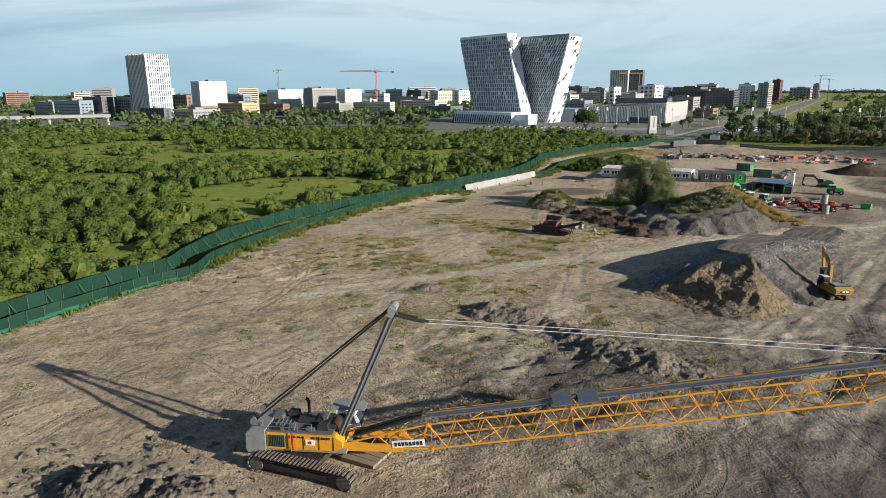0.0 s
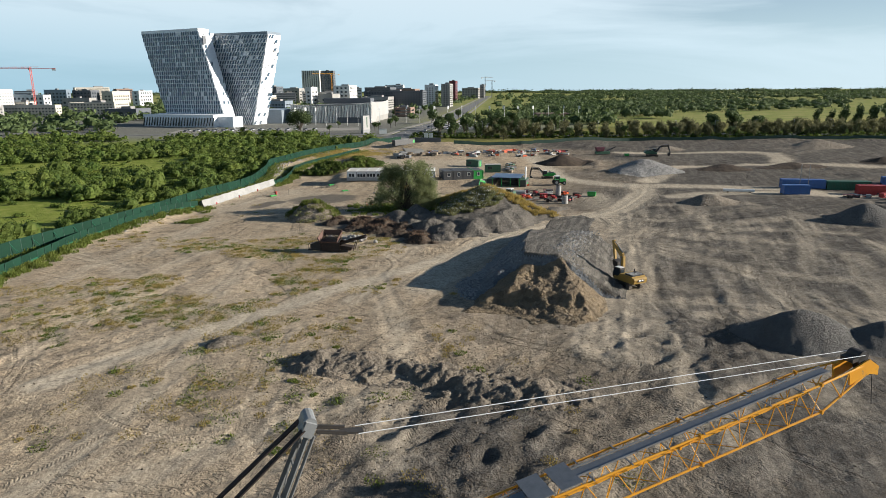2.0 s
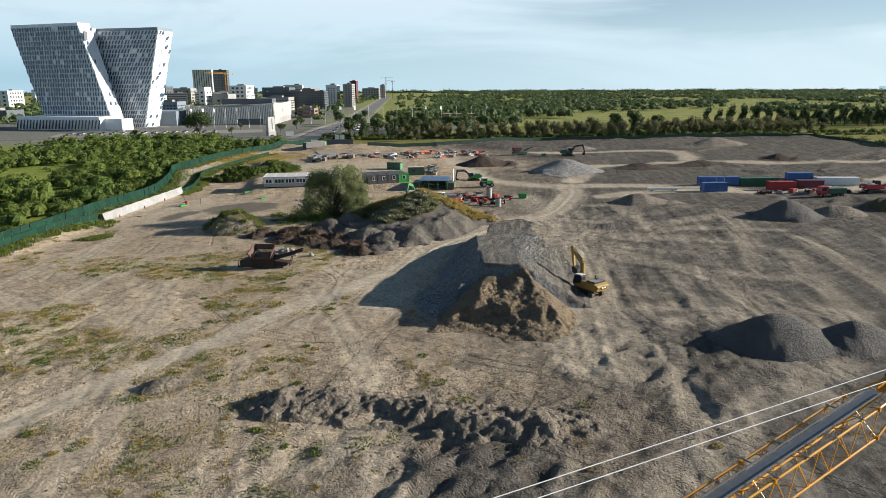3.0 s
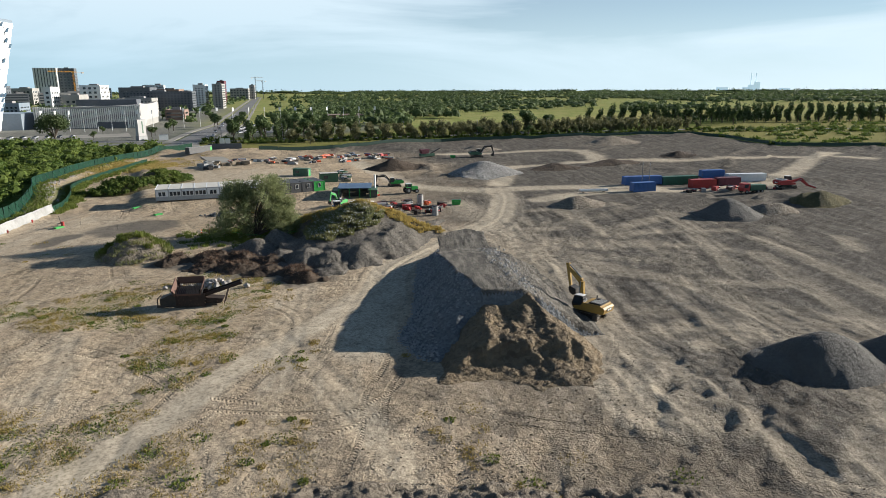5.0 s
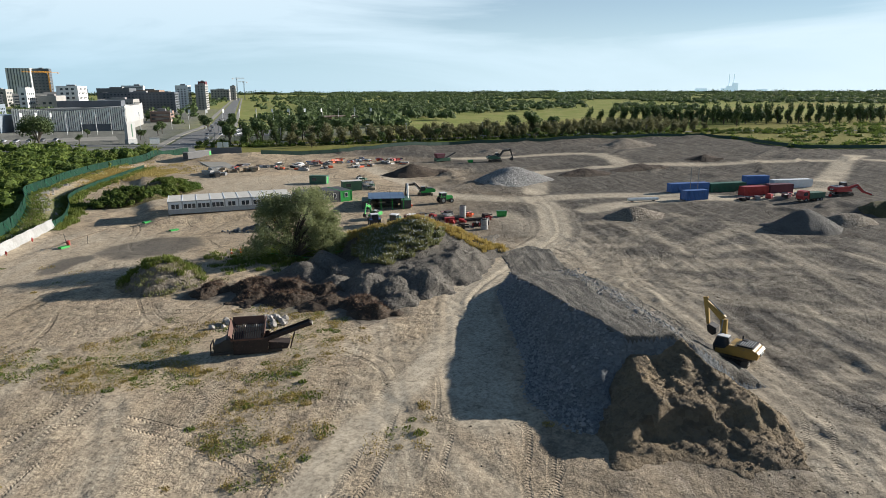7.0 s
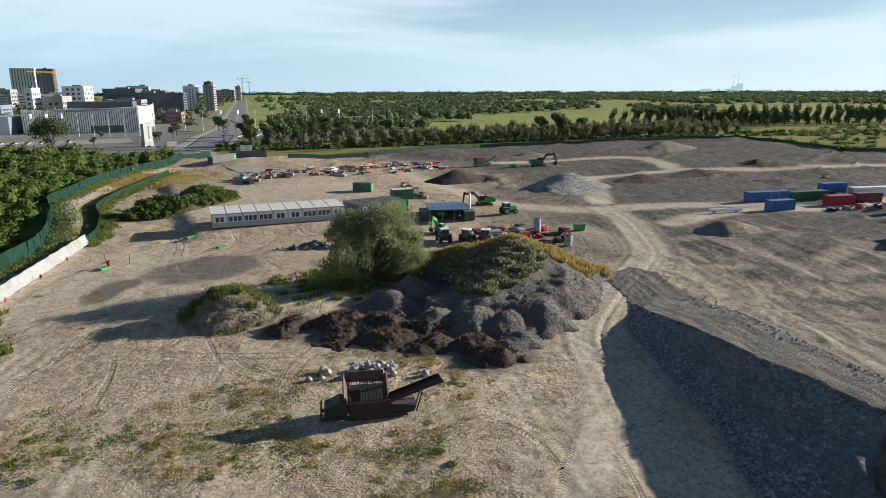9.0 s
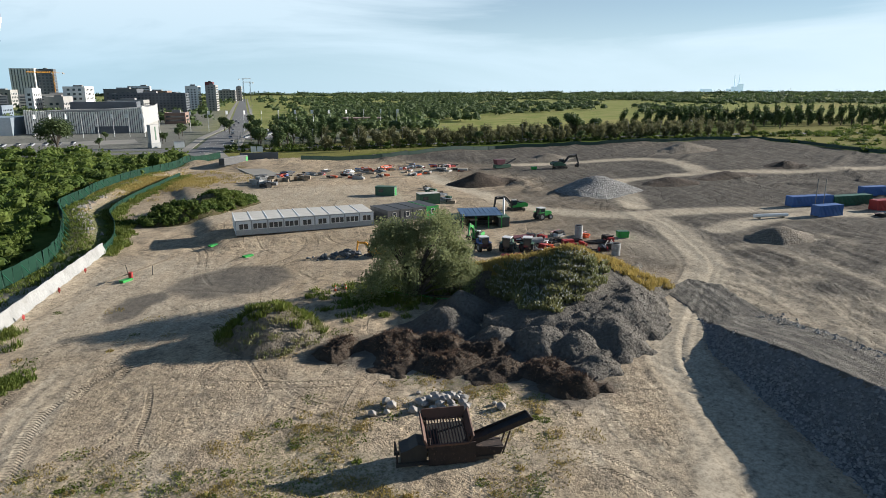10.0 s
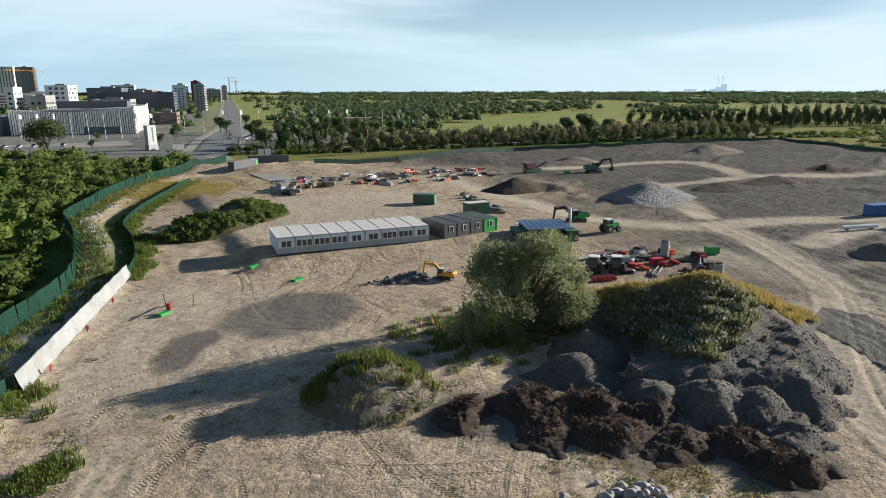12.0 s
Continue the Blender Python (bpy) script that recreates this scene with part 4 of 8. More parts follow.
def stones(name, fn, spots, material, label, seed, lo, hi):
    """Loose clods and stones lying on a surface: spots of places, drawn as small faceted lumps."""
    g = np.random.default_rng(seed)
    p = np.asarray(spots, float)
    n = len(p)
    z = ground_at(p[:, 0], p[:, 1]) + (np.maximum(fn(p[:, 0], p[:, 1]), 0) if fn else 0)
    s = lo + (hi - lo) * g.random(n) ** 2.5
    base = np.array([(1, 0, 0), (0, 1, 0), (-1, 0, 0), (0, -1, 0), (0.35, 0.2, 0.85), (-0.3, -0.25, 0.7)])
    v = base[None] * s[:, None, None] * g.uniform(0.6, 1.3, (n, 6, 3))
    a = g.random(n) * math.tau
    c, sn = np.cos(a)[:, None], np.sin(a)[:, None]
    v = np.stack((v[:, :, 0] * c - v[:, :, 1] * sn, v[:, :, 0] * sn + v[:, :, 1] * c, v[:, :, 2]), axis=2)
    v += np.column_stack((p, z - 0.02))[:, None, :]
    f = np.array([(0, 1, 4, 4), (1, 5, 4, 4), (1, 2, 5, 5), (2, 3, 5, 5), (3, 0, 4, 5)])
    me = bpy.data.meshes.new(name)
    me.from_pydata(v.reshape(-1, 3).tolist(), [], [tuple(dict.fromkeys(q)) for q in (f[None] + 6 * np.arange(n)[:, None, None]).reshape(-1, 4).tolist()])
    me.materials.append(material)
    return tagged(new(name, me), label, "stones", kind="stuff")


sp = random.Random(31)
bank_s, clod_s, clay_s = [], [], []
spot = np.random.default_rng(31)
u, w = spot.uniform(-16, 40, 14000), spot.uniform(-15, 0, 14000)
rim = np.interp(u, (-4, 1.8, 9.4, 19.3, 28.4, 40), (-1.7, -2.8, -4.0, -5.0, -5.9, -5.0))
bx_, by_ = 46 + u * 0.678 + w * 0.734, 101 + u * 0.734 - w * 0.678
h_ = ramp_height(bx_, by_)
ok = (w < rim - 0.2) & ((u > -4.5) | (w < -7.5)) & (h_ > -0.1) & (spot.random(14000) < np.where(h_ < 1.6, 0.95, 0.4))
bank_s = list(zip(bx_[ok], by_[ok]))
for _ in range(700):
    u, w = sp.uniform(-3, 40), sp.gauss(4.4, 1.3)
    bank_s.append((46 + u * 0.678 + w * 0.734, 101 + u * 0.734 - w * 0.678))
while len(clay_s) < 1700:
    u, w = sp.uniform(-20, -4), sp.gauss(2.5, 5)
    clay_s.append((46 + u * 0.678 + w * 0.734, 101 + u * 0.734 - w * 0.678))
clay_s = [q for q, k in zip(clay_s, clay_height(*np.array(clay_s).T)) if k > 0.1]
for cx, cy, rx, ry, n in ((-23, 43.6, 4.5, 2.6, 500), (13, 68, 13, 11, 1500), (50, 72, 12, 10, 350), (-24, 108, 9, 12, 300), (70, 100, 22, 22, 300), (10, 120, 26, 34, 300), (-8, 60, 18, 12, 300), (20, 78, 9, 6, 600)):
    clod_s += [(sp.gauss(cx, rx), sp.gauss(cy, ry)) for _ in range(n)]
clod_s = [q for q, k in zip(clod_s, site_mask(*np.array(clod_s).T)) if k > 0.9]
stones("bank_stones", ramp_height, bank_s, M_STONES, "loose crushed stones on the ramp's flanks", 41, 0.06, 0.3)
stones("clay_clods", clay_height, clay_s, M_CLAY, "loose clay clods on the dug heap", 42, 0.05, 0.18)
stones("earth_clods", None, clod_s, M_CLODS, "scattered earth clods on the driven ground", 43, 0.04, 0.17)

crumb = np.random.default_rng(57)
cr_x, cr_y = crumb.uniform(39, 78, 9000), crumb.uniform(131, 162, 9000)


def tipped_height(x, y):
    h = weed_mound(x, y)
    for k in range(len(SPOILS)):
        h = np.maximum(h, spoil_height(k, x, y))
    return h


cr_h = tipped_height(cr_x, cr_y)
ok = (cr_h > 0.05) & (cr_h < 4.5) & (crumb.random(9000) < 0.75) & ((cr_y - 146) < (58 - cr_x) * 0.6 + 3)
stones("spoil_crumbs", tipped_height, list(zip(cr_x[ok], cr_y[ok])), M_TIPPED, "stones and crumbs lying on the tipped spoil", 46, 0.04, 0.2)
strip_s = []
for px, py in spline(OUTER[::6], 1.2):
    if 165 < py < 330:
        for _ in range(9):
            o = sp.gauss(4.2, 0.9)
            strip_s.append((px + 0.8 * o + sp.gauss(0, 0.6), py - 0.6 * o + sp.gauss(0, 0.6)))
strip_s = [q for q, k in zip(strip_s, fbm(*np.array(strip_s).T, 12, 3, 2)) if k > -0.1]
stones("rubble_strip", None, strip_s, M_ROCK, "pale broken stones lying between the two site fences", 44, 0.15, 0.6)
heap("spoil_heap", lambda x, y: lump(x, y, -2.5, 96.5, 2.2, 1.8, 0.9, 20, 0.3, 99, 0.3) + 0.12 * fbm(x, y, 1.1, 98, 3), -6, 1, 93, 100, 0.25, M_SPOIL, "small lone heap of grey-brown spoil", group="tipped spoil heaps")


# ---- fences ----
def walk_line(pts, gap):
    """Places at equal gaps along a polyline, with the direction."""
    out, left = [], 0.0
    for (ax, ay), (bx, by) in zip(pts, pts[1:]):
        ln = math.hypot(bx - ax, by - ay)
        while left < ln:
            k = left / ln
            out.append((ax + (bx - ax) * k, ay + (by - ay) * k))
            left += gap
        left -= ln
    return out


def hoarding(name, pts, gap, tall, material, skirt, label, braced):
    """A site fence of sheet panels between posts; skirt: a paler strip of netting at the foot."""
    f = thing(name, 0, 0, 0, 0, label, "fence", kind="structure")
    posts = walk_line(pts, gap)
    post = Build().box((0, 0, tall / 2), (0.12, 0.12, tall + 0.1)).mesh("post", M_POST)
    sheet = Build().box((0.5, 0, tall / 2 + 0.04), (1, 0.05, tall - 0.1)).box((0.5, 0, tall + 0.02), (1, 0.09, 0.08)).box((0.5, 0.0, tall * 0.52), (1, 0.09, 0.07)).mesh("panel", material)
    net = Build().box((0.5, -0.07, 0.28), (1, 0.04, 0.6)).box((0.5, -0.2, 0.03), (1, 0.3, 0.05)).mesh("netting", M_FENCELIGHT)
    brace = Build().tube((0, -0.06, tall * 0.85), (0.9, -1.3, 0.0), 0.07, 5).tube((0, -0.06, 0.1), (0.9, -1.3, 0.05), 0.05, 5).mesh("brace", M_FENCELIGHT)
    for k, ((ax, ay), (bx, by)) in enumerate(zip(posts, posts[1:])):
        z, z2 = gz(ax, ay), gz(bx, by)
        az = math.degrees(math.atan2(by - ay, bx - ax))
        ln = math.hypot(bx - ax, by - ay)
        tilt = -math.degrees(math.atan2(z2 - z, ln))
        m = pose(ax, ay, z, rng.gauss(0, 1.2), tilt, az)
        piece("post", post, f, pose(ax, ay, z, rng.gauss(0, 1.5), 0, az))
        piece("panel", sheet, f, m @ Matrix.Diagonal((ln * 0.985, 1, 1, 1)))
        if skirt and rng.random() < 0.6:
            piece("netting", net, f, m @ Matrix.Diagonal((ln * 0.99, 1, rng.uniform(0.6, 1.2), 1)))
        if braced and k % 2 == 0:
            piece("brace", brace, f, m)
    return f


hoarding("outer_fence", OUTER, 2.6, 2.75, M_FENCE, False, "tall dark green sheet site fence with raking braces", True)
hoarding("inner_fence", INNER_A, 2.4, 1.9, M_FENCE, True, "low green site fence with paler netting at its foot", False)
hoarding("inner_fence", INNER_B, 2.4, 1.5, M_FENCE, True, "low dark green site fence beside a rubble strip", False)
hoarding("boundary_fence", [(146, 330), (182, 318), (242, 304), (300, 276), (361, 249), (385, 225), (381, 202), (344, 160), (359, 142), (374, 124), (420, 60), (470, 0)], 4.6, 1.7, M_POST, False, "dark site fence along the far edge of the diggings", False)


def tarp_wall():
    """A crowd of barriers covered by one white sheet, leaning back a little, with folds and weights at its foot."""
    (ax, ay), (bx, by) = BARRIER
    ln, az = math.hypot(bx - ax, by - ay), math.degrees(math.atan2(by - ay, bx - ax))
    w = thing("white_barrier", ax, ay, 0.0, az, "long low barrier wall draped with wrinkled white tarpaulin", "barrier wall", kind="structure")
    n, rows = 140, 9
    v = []
    for k in range(n + 1):
        u = ln * k / n
        for j in range(rows):
            s = j / (rows - 1)
            fold = 0.07 * float(fbm(np.array([u]), np.array([s * 3.0]), 1.1, 5, 3)[0])
            v.append((u, -0.55 * (1 - s) ** 1.6 - fold, 0.02 + 1.95 * s + 0.05 * math.sin(u * 1.3)))
        v.append((u, 0.22, 1.9 + 0.05 * math.sin(u * 1.3)))
        v.append((u, 0.25, 0.0))
    r = rows + 2
    q = [(k * r + j, (k + 1) * r + j, (k + 1) * r + j + 1, k * r + j + 1) for k in range(n) for j in range(r - 1)]
    sheet = new("sheet", array_mesh("sheet", v, q, M_TARP, True))
    sheet.parent = w
    cone = Build().tube((0, 0, 0), (0, 0, 0.9), 0.06, 6).box((0, 0, 0.5), (0.35, 0.05, 0.5))
    me = cone.mesh("marker_post", M_RED)
    for k in range(0, 9, 3):
        piece("marker_post", me, w, pose(4 + k * 4.0 + rng.uniform(-1, 1), -1.5, 0, 0, 0, rng.uniform(0, 180)))
    return w


tarp_wall()


# ---- foliage ----
def leaf_quads(pts, normals, size, seed):
    """Four-cornered leaf clumps at the points, facing roughly along the normals."""
    g = np.random.default_rng(seed)
    n = len(pts)
    nrm = normals + g.normal(0, 0.55, (n, 3))
    nrm /= np.linalg.norm(nrm, axis=1)[:, None] + 1e-9
    a = np.cross(nrm, g.normal(0, 1, (n, 3)))
    a /= np.linalg.norm(a, axis=1)[:, None] + 1e-9
    b = np.cross(nrm, a)
    s = (size * g.uniform(0.6, 1.35, n))[:, None]
    e = s * g.uniform(0.5, 1.0, n)[:, None]
    droop = nrm * (s * g.uniform(-0.25, 0.25, n)[:, None])
    v = np.stack((pts - a * s + droop, pts - b * e, pts + a * s + droop, pts + b * e), axis=1).reshape(-1, 3)
    return v


def shell(c, r, n, g, low=-0.25, fill=0.3):
    """Points in the outer layer of an egg-shaped crown, with their outward directions."""
    d = g.normal(0, 1, (n * 2, 3))
    d /= np.linalg.norm(d, axis=1)[:, None]
    d = d[d[:, 2] > low][:n]
    k = 1 - fill * g.random(len(d)) ** 1.5
    return np.asarray(c) + d * np.asarray(r) * k[:, None], d


def foliage(name, vs, material):
    v = np.concatenate(vs)
    return array_mesh(name, v, np.arange(len(v)).reshape(-1, 4), material)


def dome(c, r, g):
    """A low faceted dome that fills a bush's inside."""
    n, rows = 8, 3
    ring = []
    for j in range(rows + 1):
        el = -0.5 + (math.pi / 2 + 0.42) * j / rows
        a = np.arange(n + 1) * math.tau / n + 0.3 * j
        k = g.uniform(0.85, 1.08, n + 1)
        k[-1] = k[0]
        ring.append(np.column_stack((np.cos(a) * math.cos(el) * k, np.sin(a) * math.cos(el) * k, np.full(n + 1, math.sin(el)))) * np.asarray(r) + np.asarray(c))
    return np.concatenate([np.stack((ring[j][:-1], ring[j][1:], ring[j + 1][1:], ring[j + 1][:-1]), axis=1).reshape(-1, 3) for j in range(rows)])


def thicket(name, spots, material, label, seed, core=0.66, category="thicket"):
    """Countless bushes: spots of (x, y, z, radius, height, leaves, leaf size)."""
    g = np.random.default_rng(seed)
    vs = []
    for x, y, z, r, h, n, s in spots:
        lobes = 7 if n > 360 else 4 if n > 150 else 2 if n > 40 else 1
        for k in range(lobes):
            a, o = g.uniform(0, math.tau), (r * g.uniform(0.25, 0.62) if lobes > 1 else 0)
            rr, hh = r * (g.uniform(0.42, 0.62) if lobes > 2 else 0.72 if lobes > 1 else 1), h * g.uniform(0.62, 1.05)
            c = (x + o * math.cos(a), y + o * math.sin(a), z + hh * 0.45)
            p, d = shell(c, (rr, rr, hh * 0.55), n // lobes, g, -0.55, 0.4)
            p += g.normal(0, s * 0.6, p.shape)
            vs.append(dome((c[0], c[1], z + hh * 0.4), (rr * core, rr * core, hh * 0.5 * core), g))
            vs.append(leaf_quads(p, d, s, int(g.integers(1 << 30))))
    ob = new(name, foliage(name, vs, material))
    return tagged(ob, label, category, kind="stuff")


def dist_to_eye(x, y):
    """Distance to the flown line, which runs near x = -10 from y = 0 to 125."""
    return math.hypot(x + 10, y - min(max(y, 0), 125))


# woodland scrub west of the fence
g_rng = random.Random(5)
scrub_s = []
sx = np.array([(g_rng.uniform(-0.8 * k - 40, 120), k) for k in (g_rng.uniform(55, 520) for _ in range(7600))])
s_clear = fbm(sx[:, 0], sx[:, 1], 62, 15, 3)
s_fence = np.interp(sx[:, 1], [p[1] for p in OUTER], [p[0] for p in OUTER])
s_lean = fbm(sx[:, 0], sx[:, 1], 26, 16, 2)
for (x, y), clear, xf, tone in zip(sx, s_clear, s_fence, s_lean):
    if x > xf - 3.6 or x > 122 or (x > 100 and y > 395) or y > 512 - 0.5 * max(x, 0) or (x > -20 and y > 470):
        continue
    dist, edge = dist_to_eye(x, y), xf - x
    r = 1.4 + 3.2 * g_rng.random() ** 1.3
    h = r * g_rng.uniform(0.95, 1.35) * (1.2 if tone > 0.1 else 0.95)
    if clear > (0.3 if y < 150 else 0.1) and edge > 16 and x < 10:
        if g_rng.random() < 0.82:
            continue
        r, h = 0.5 + 0.9 * g_rng.random(), 0.7 + 0.8 * g_rng.random()
    if edge < 9:
        r, h = r * 0.75, h * 0.75
    n, size = (int(500 - 2.2 * dist), 0.15 + 0.0008 * dist) if dist < 115 else (int(270 - 0.85 * dist), 0.17 + 0.001 * dist) if dist < 210 else (max(26, int(105 - 0.22 * dist)), 0.24 + 0.0013 * dist)
    n = int(n * min(1.0, (r / 3.0) ** 1.4 + 0.12))
    scrub_s.append((x, y, 0, r, h, n, size))
thicket("scrub_woodland", scrub_s, L_THICKET, "dense green scrub woodland beyond the site fence", 3, 0.78)


def tuft_field(name, spots, material, label, seed, blade=(0.35, 0.07), category="grass"):
    """Upright grass and weeds: spots of (x, y, z, radius, blades, height)."""
    g = np.random.default_rng(seed)
    vs = []
    for x, y, z, r, n, h in spots:
        rad, an = r * np.sqrt(g.random(n)), g.random(n) * math.tau
        base = np.column_stack((x + rad * np.cos(an), y + rad * np.sin(an), np.full(n, z)))
        ln = h * g.uniform(0.5, 1.2, n)
        lean = np.column_stack((g.normal(0, 0.35, n), g.normal(0, 0.35, n), np.ones(n))) * ln[:, None]
        az = g.random(n) * math.tau
        w = np.column_stack((np.cos(az), np.sin(az), np.zeros(n))) * (blade[1] * g.uniform(0.6, 1.5, n))[:, None]
        vs.append(np.stack((base - w, base + w, base + lean + w * 0.5, base + lean - w * 0.5), axis=1).reshape(-1, 3))
    ob = new(name, foliage(name, vs, material))
    return tagged(ob, label, category, kind="stuff")


def on_heap(fn, x, y):
    return gz(x, y) + max(0.0, float(fn(np.array([x]), np.array([y]))[0]))


# grass and weeds on the site
dry, fresh = [], []
tx = np.array([(g_rng.gauss(4, 22), g_rng.gauss(124, 27)) for _ in range(2600)])
keep = (site_mask(tx[:, 0], tx[:, 1]) > 0.9) & (np.hypot(tx[:, 0] - 22, tx[:, 1] - 138) > 6) & (line_dist(tx[:, 0], tx[:, 1], LANE)[0] > 5) & (tx[:, 0] < 36) & (line_dist(tx[:, 0], tx[:, 1], DIAGONAL)[0] > 2) & (fbm(tx[:, 0], tx[:, 1], 13, 71, 4) > 0.1)
for (x, y), z in zip(tx[keep], ground_at(tx[keep, 0], tx[keep, 1])):
    (dry if g_rng.random() < 0.72 else fresh).append((x, y, z, g_rng.uniform(0.4, 1.7), 70, g_rng.uniform(0.06, 0.2)))
tuft_field("dry_grass", dry, L_DRYGRASS, "thin tufts of dry golden grass on bare earth", 7, (0.35, 0.04))
for px, py in walk_line(INNER_A, 0.8) + walk_line(INNER_B, 1.0):
    if py > 112:
        for _ in range(3):
            x, y = px + g_rng.gauss(0.9, 1.4), py + g_rng.gauss(-0.3, 1.2)
            fresh.append((x, y, gz(x, y), 0.9, 45, g_rng.uniform(0.35, 0.9)))
for px, py in walk_line(OUTER, 1.1):
    if 60 < py < 340:
        for _ in range(2):
            o = g_rng.uniform(0.8, 5.5)
            x, y = px + 0.8 * o, py - 0.6 * o
            fresh.append((x, y, gz(x, y), 1.0, 26, g_rng.uniform(0.3, 0.8)))
grassy = lambda x, y: lump(x, y, 27.2, 169.8, 6.4, 5.6, 4.1, -35, 0.35, 101)
for _ in range(420):
    x, y = g_rng.uniform(20, 36), g_rng.uniform(164, 180)
    if 0.2 < float(grassy(np.array([x]), np.array([y]))[0]) and (x - 27.2) * 0.5 + (y - 169.6) * 0.85 > -1.0 + g_rng.gauss(0, 1.2):
        fresh.append((x, y, on_heap(grassy, x, y), 0.7, 60, g_rng.uniform(0.4, 0.9)))
bank = lambda x, y: np.maximum(lump(x, y, 55, 251, 11, 7.5, 3.8, -5, 0.3, 103), lump(x, y, 66, 254, 12, 8, 3.4, 10, 0.3, 104))
bank_s = []
for _ in range(900):
    x, y = g_rng.uniform(44, 79), g_rng.uniform(242, 264)
    if float(bank(np.array([x]), np.array([y]))[0]) > 0.3 and fbm(np.array([x]), np.array([y]), 8, 6, 2)[0] > -0.5:
        bank_s.append((x, y, on_heap(bank, x, y) - 0.2, g_rng.uniform(0.7, 1.5), g_rng.uniform(0.8, 1.9), 60, 0.22))
thicket("bank_shrubs", bank_s, L_THICKET, "fresh green shrubs and tall weeds covering the bank", 14, 0.72, "shrubs")
for _ in range(260):
    x, y = g_rng.gauss(49, 5), g_rng.gauss(171, 4)
    if weed_mound(np.array([x]), np.array([y]))[0] < 0.3:
        fresh.append((x, y, gz(x, y), 0.8, 40, g_rng.uniform(0.3, 0.6)))
for _ in range(60):
    x, y = g_rng.gauss(1.5, 1.6), g_rng.gauss(179.5, 1.0)
    fresh.append((x, y, gz(x, y), 0.7, 40, g_rng.uniform(0.25, 0.5)))
pale_w = []
for _ in range(260):
    x, y = g_rng.uniform(19, 35), g_rng.uniform(162, 177)
    if 0.1 < float(grassy(np.array([x]), np.array([y]))[0]) and (x - 27.2) * 0.5 + (y - 169.6) * 0.85 < 0.5:
        pale_w.append((x, y, on_heap(grassy, x, y), 0.8, 26, g_rng.uniform(0.25, 0.6)))
tuft_field("pale_weeds", pale_w, L_WEED, "thin grey-green weeds on the small mound's bare side", 20, (0.35, 0.05))
tuft_field("green_weeds", fresh, L_GRASS, "fresh green grass and weeds along fences and on banks", 8, (0.35, 0.06))
gold, weed, flower, gloom = [], [], [], []
mx, my = np.array([(g_rng.uniform(44, 84), g_rng.uniform(132, 174)) for _ in range(3000)]).T
mh = weed_mound(mx, my)
md, ms, ma = line_dist(mx, my, RIDGE)
mz = ground_at(mx, my) + np.maximum(mh, 0)
for x, y, z, h, d_, s_, a_ in zip(mx, my, mz, mh, md, ms, ma):
    if h < 0.5:
        continue
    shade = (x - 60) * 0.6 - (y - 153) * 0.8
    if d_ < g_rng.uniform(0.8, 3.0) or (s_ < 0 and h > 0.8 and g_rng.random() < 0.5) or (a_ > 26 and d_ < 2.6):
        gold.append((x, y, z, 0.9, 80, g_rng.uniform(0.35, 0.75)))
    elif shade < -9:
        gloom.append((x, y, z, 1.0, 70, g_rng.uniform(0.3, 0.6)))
    elif 9 < a_ < 23.2 and d_ < 13.5 and y > 145.6 - (x - 55) * 0.12 + g_rng.gauss(0, 0.6) and h > 1.0 and x > 50:
        weed.append((x, y, z, 0.9, 95, g_rng.uniform(0.35, 0.8)))
        flower.append((x, y, z + 0.45, 0.9, 14, 0.25))
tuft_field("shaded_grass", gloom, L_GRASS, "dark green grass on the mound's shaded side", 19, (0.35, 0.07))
tuft_field("golden_grass", gold, L_DRYGRASS, "long golden grass along the crest of the mound", 9, (0.4, 0.045))
tuft_field("flowering_weeds", weed, L_WEED, "grey-green weeds covering the mound's face", 10, (0.4, 0.08))
tuft_field("weed_flowers", flower, L_FLOWER, "small pale flower heads among the weeds", 12, (0.2, 0.07))
meadow_s = []
for _ in range(500):
    x, y = g_rng.gauss(76, 13), g_rng.gauss(316, 12)
    meadow_s.append((x, y, gz(x, y), 2.2, 40, 0.45))
tuft_field("meadow_grass", meadow_s, L_DRYGRASS, "dry yellow meadow grass beside the fence", 13, (0.4, 0.07))


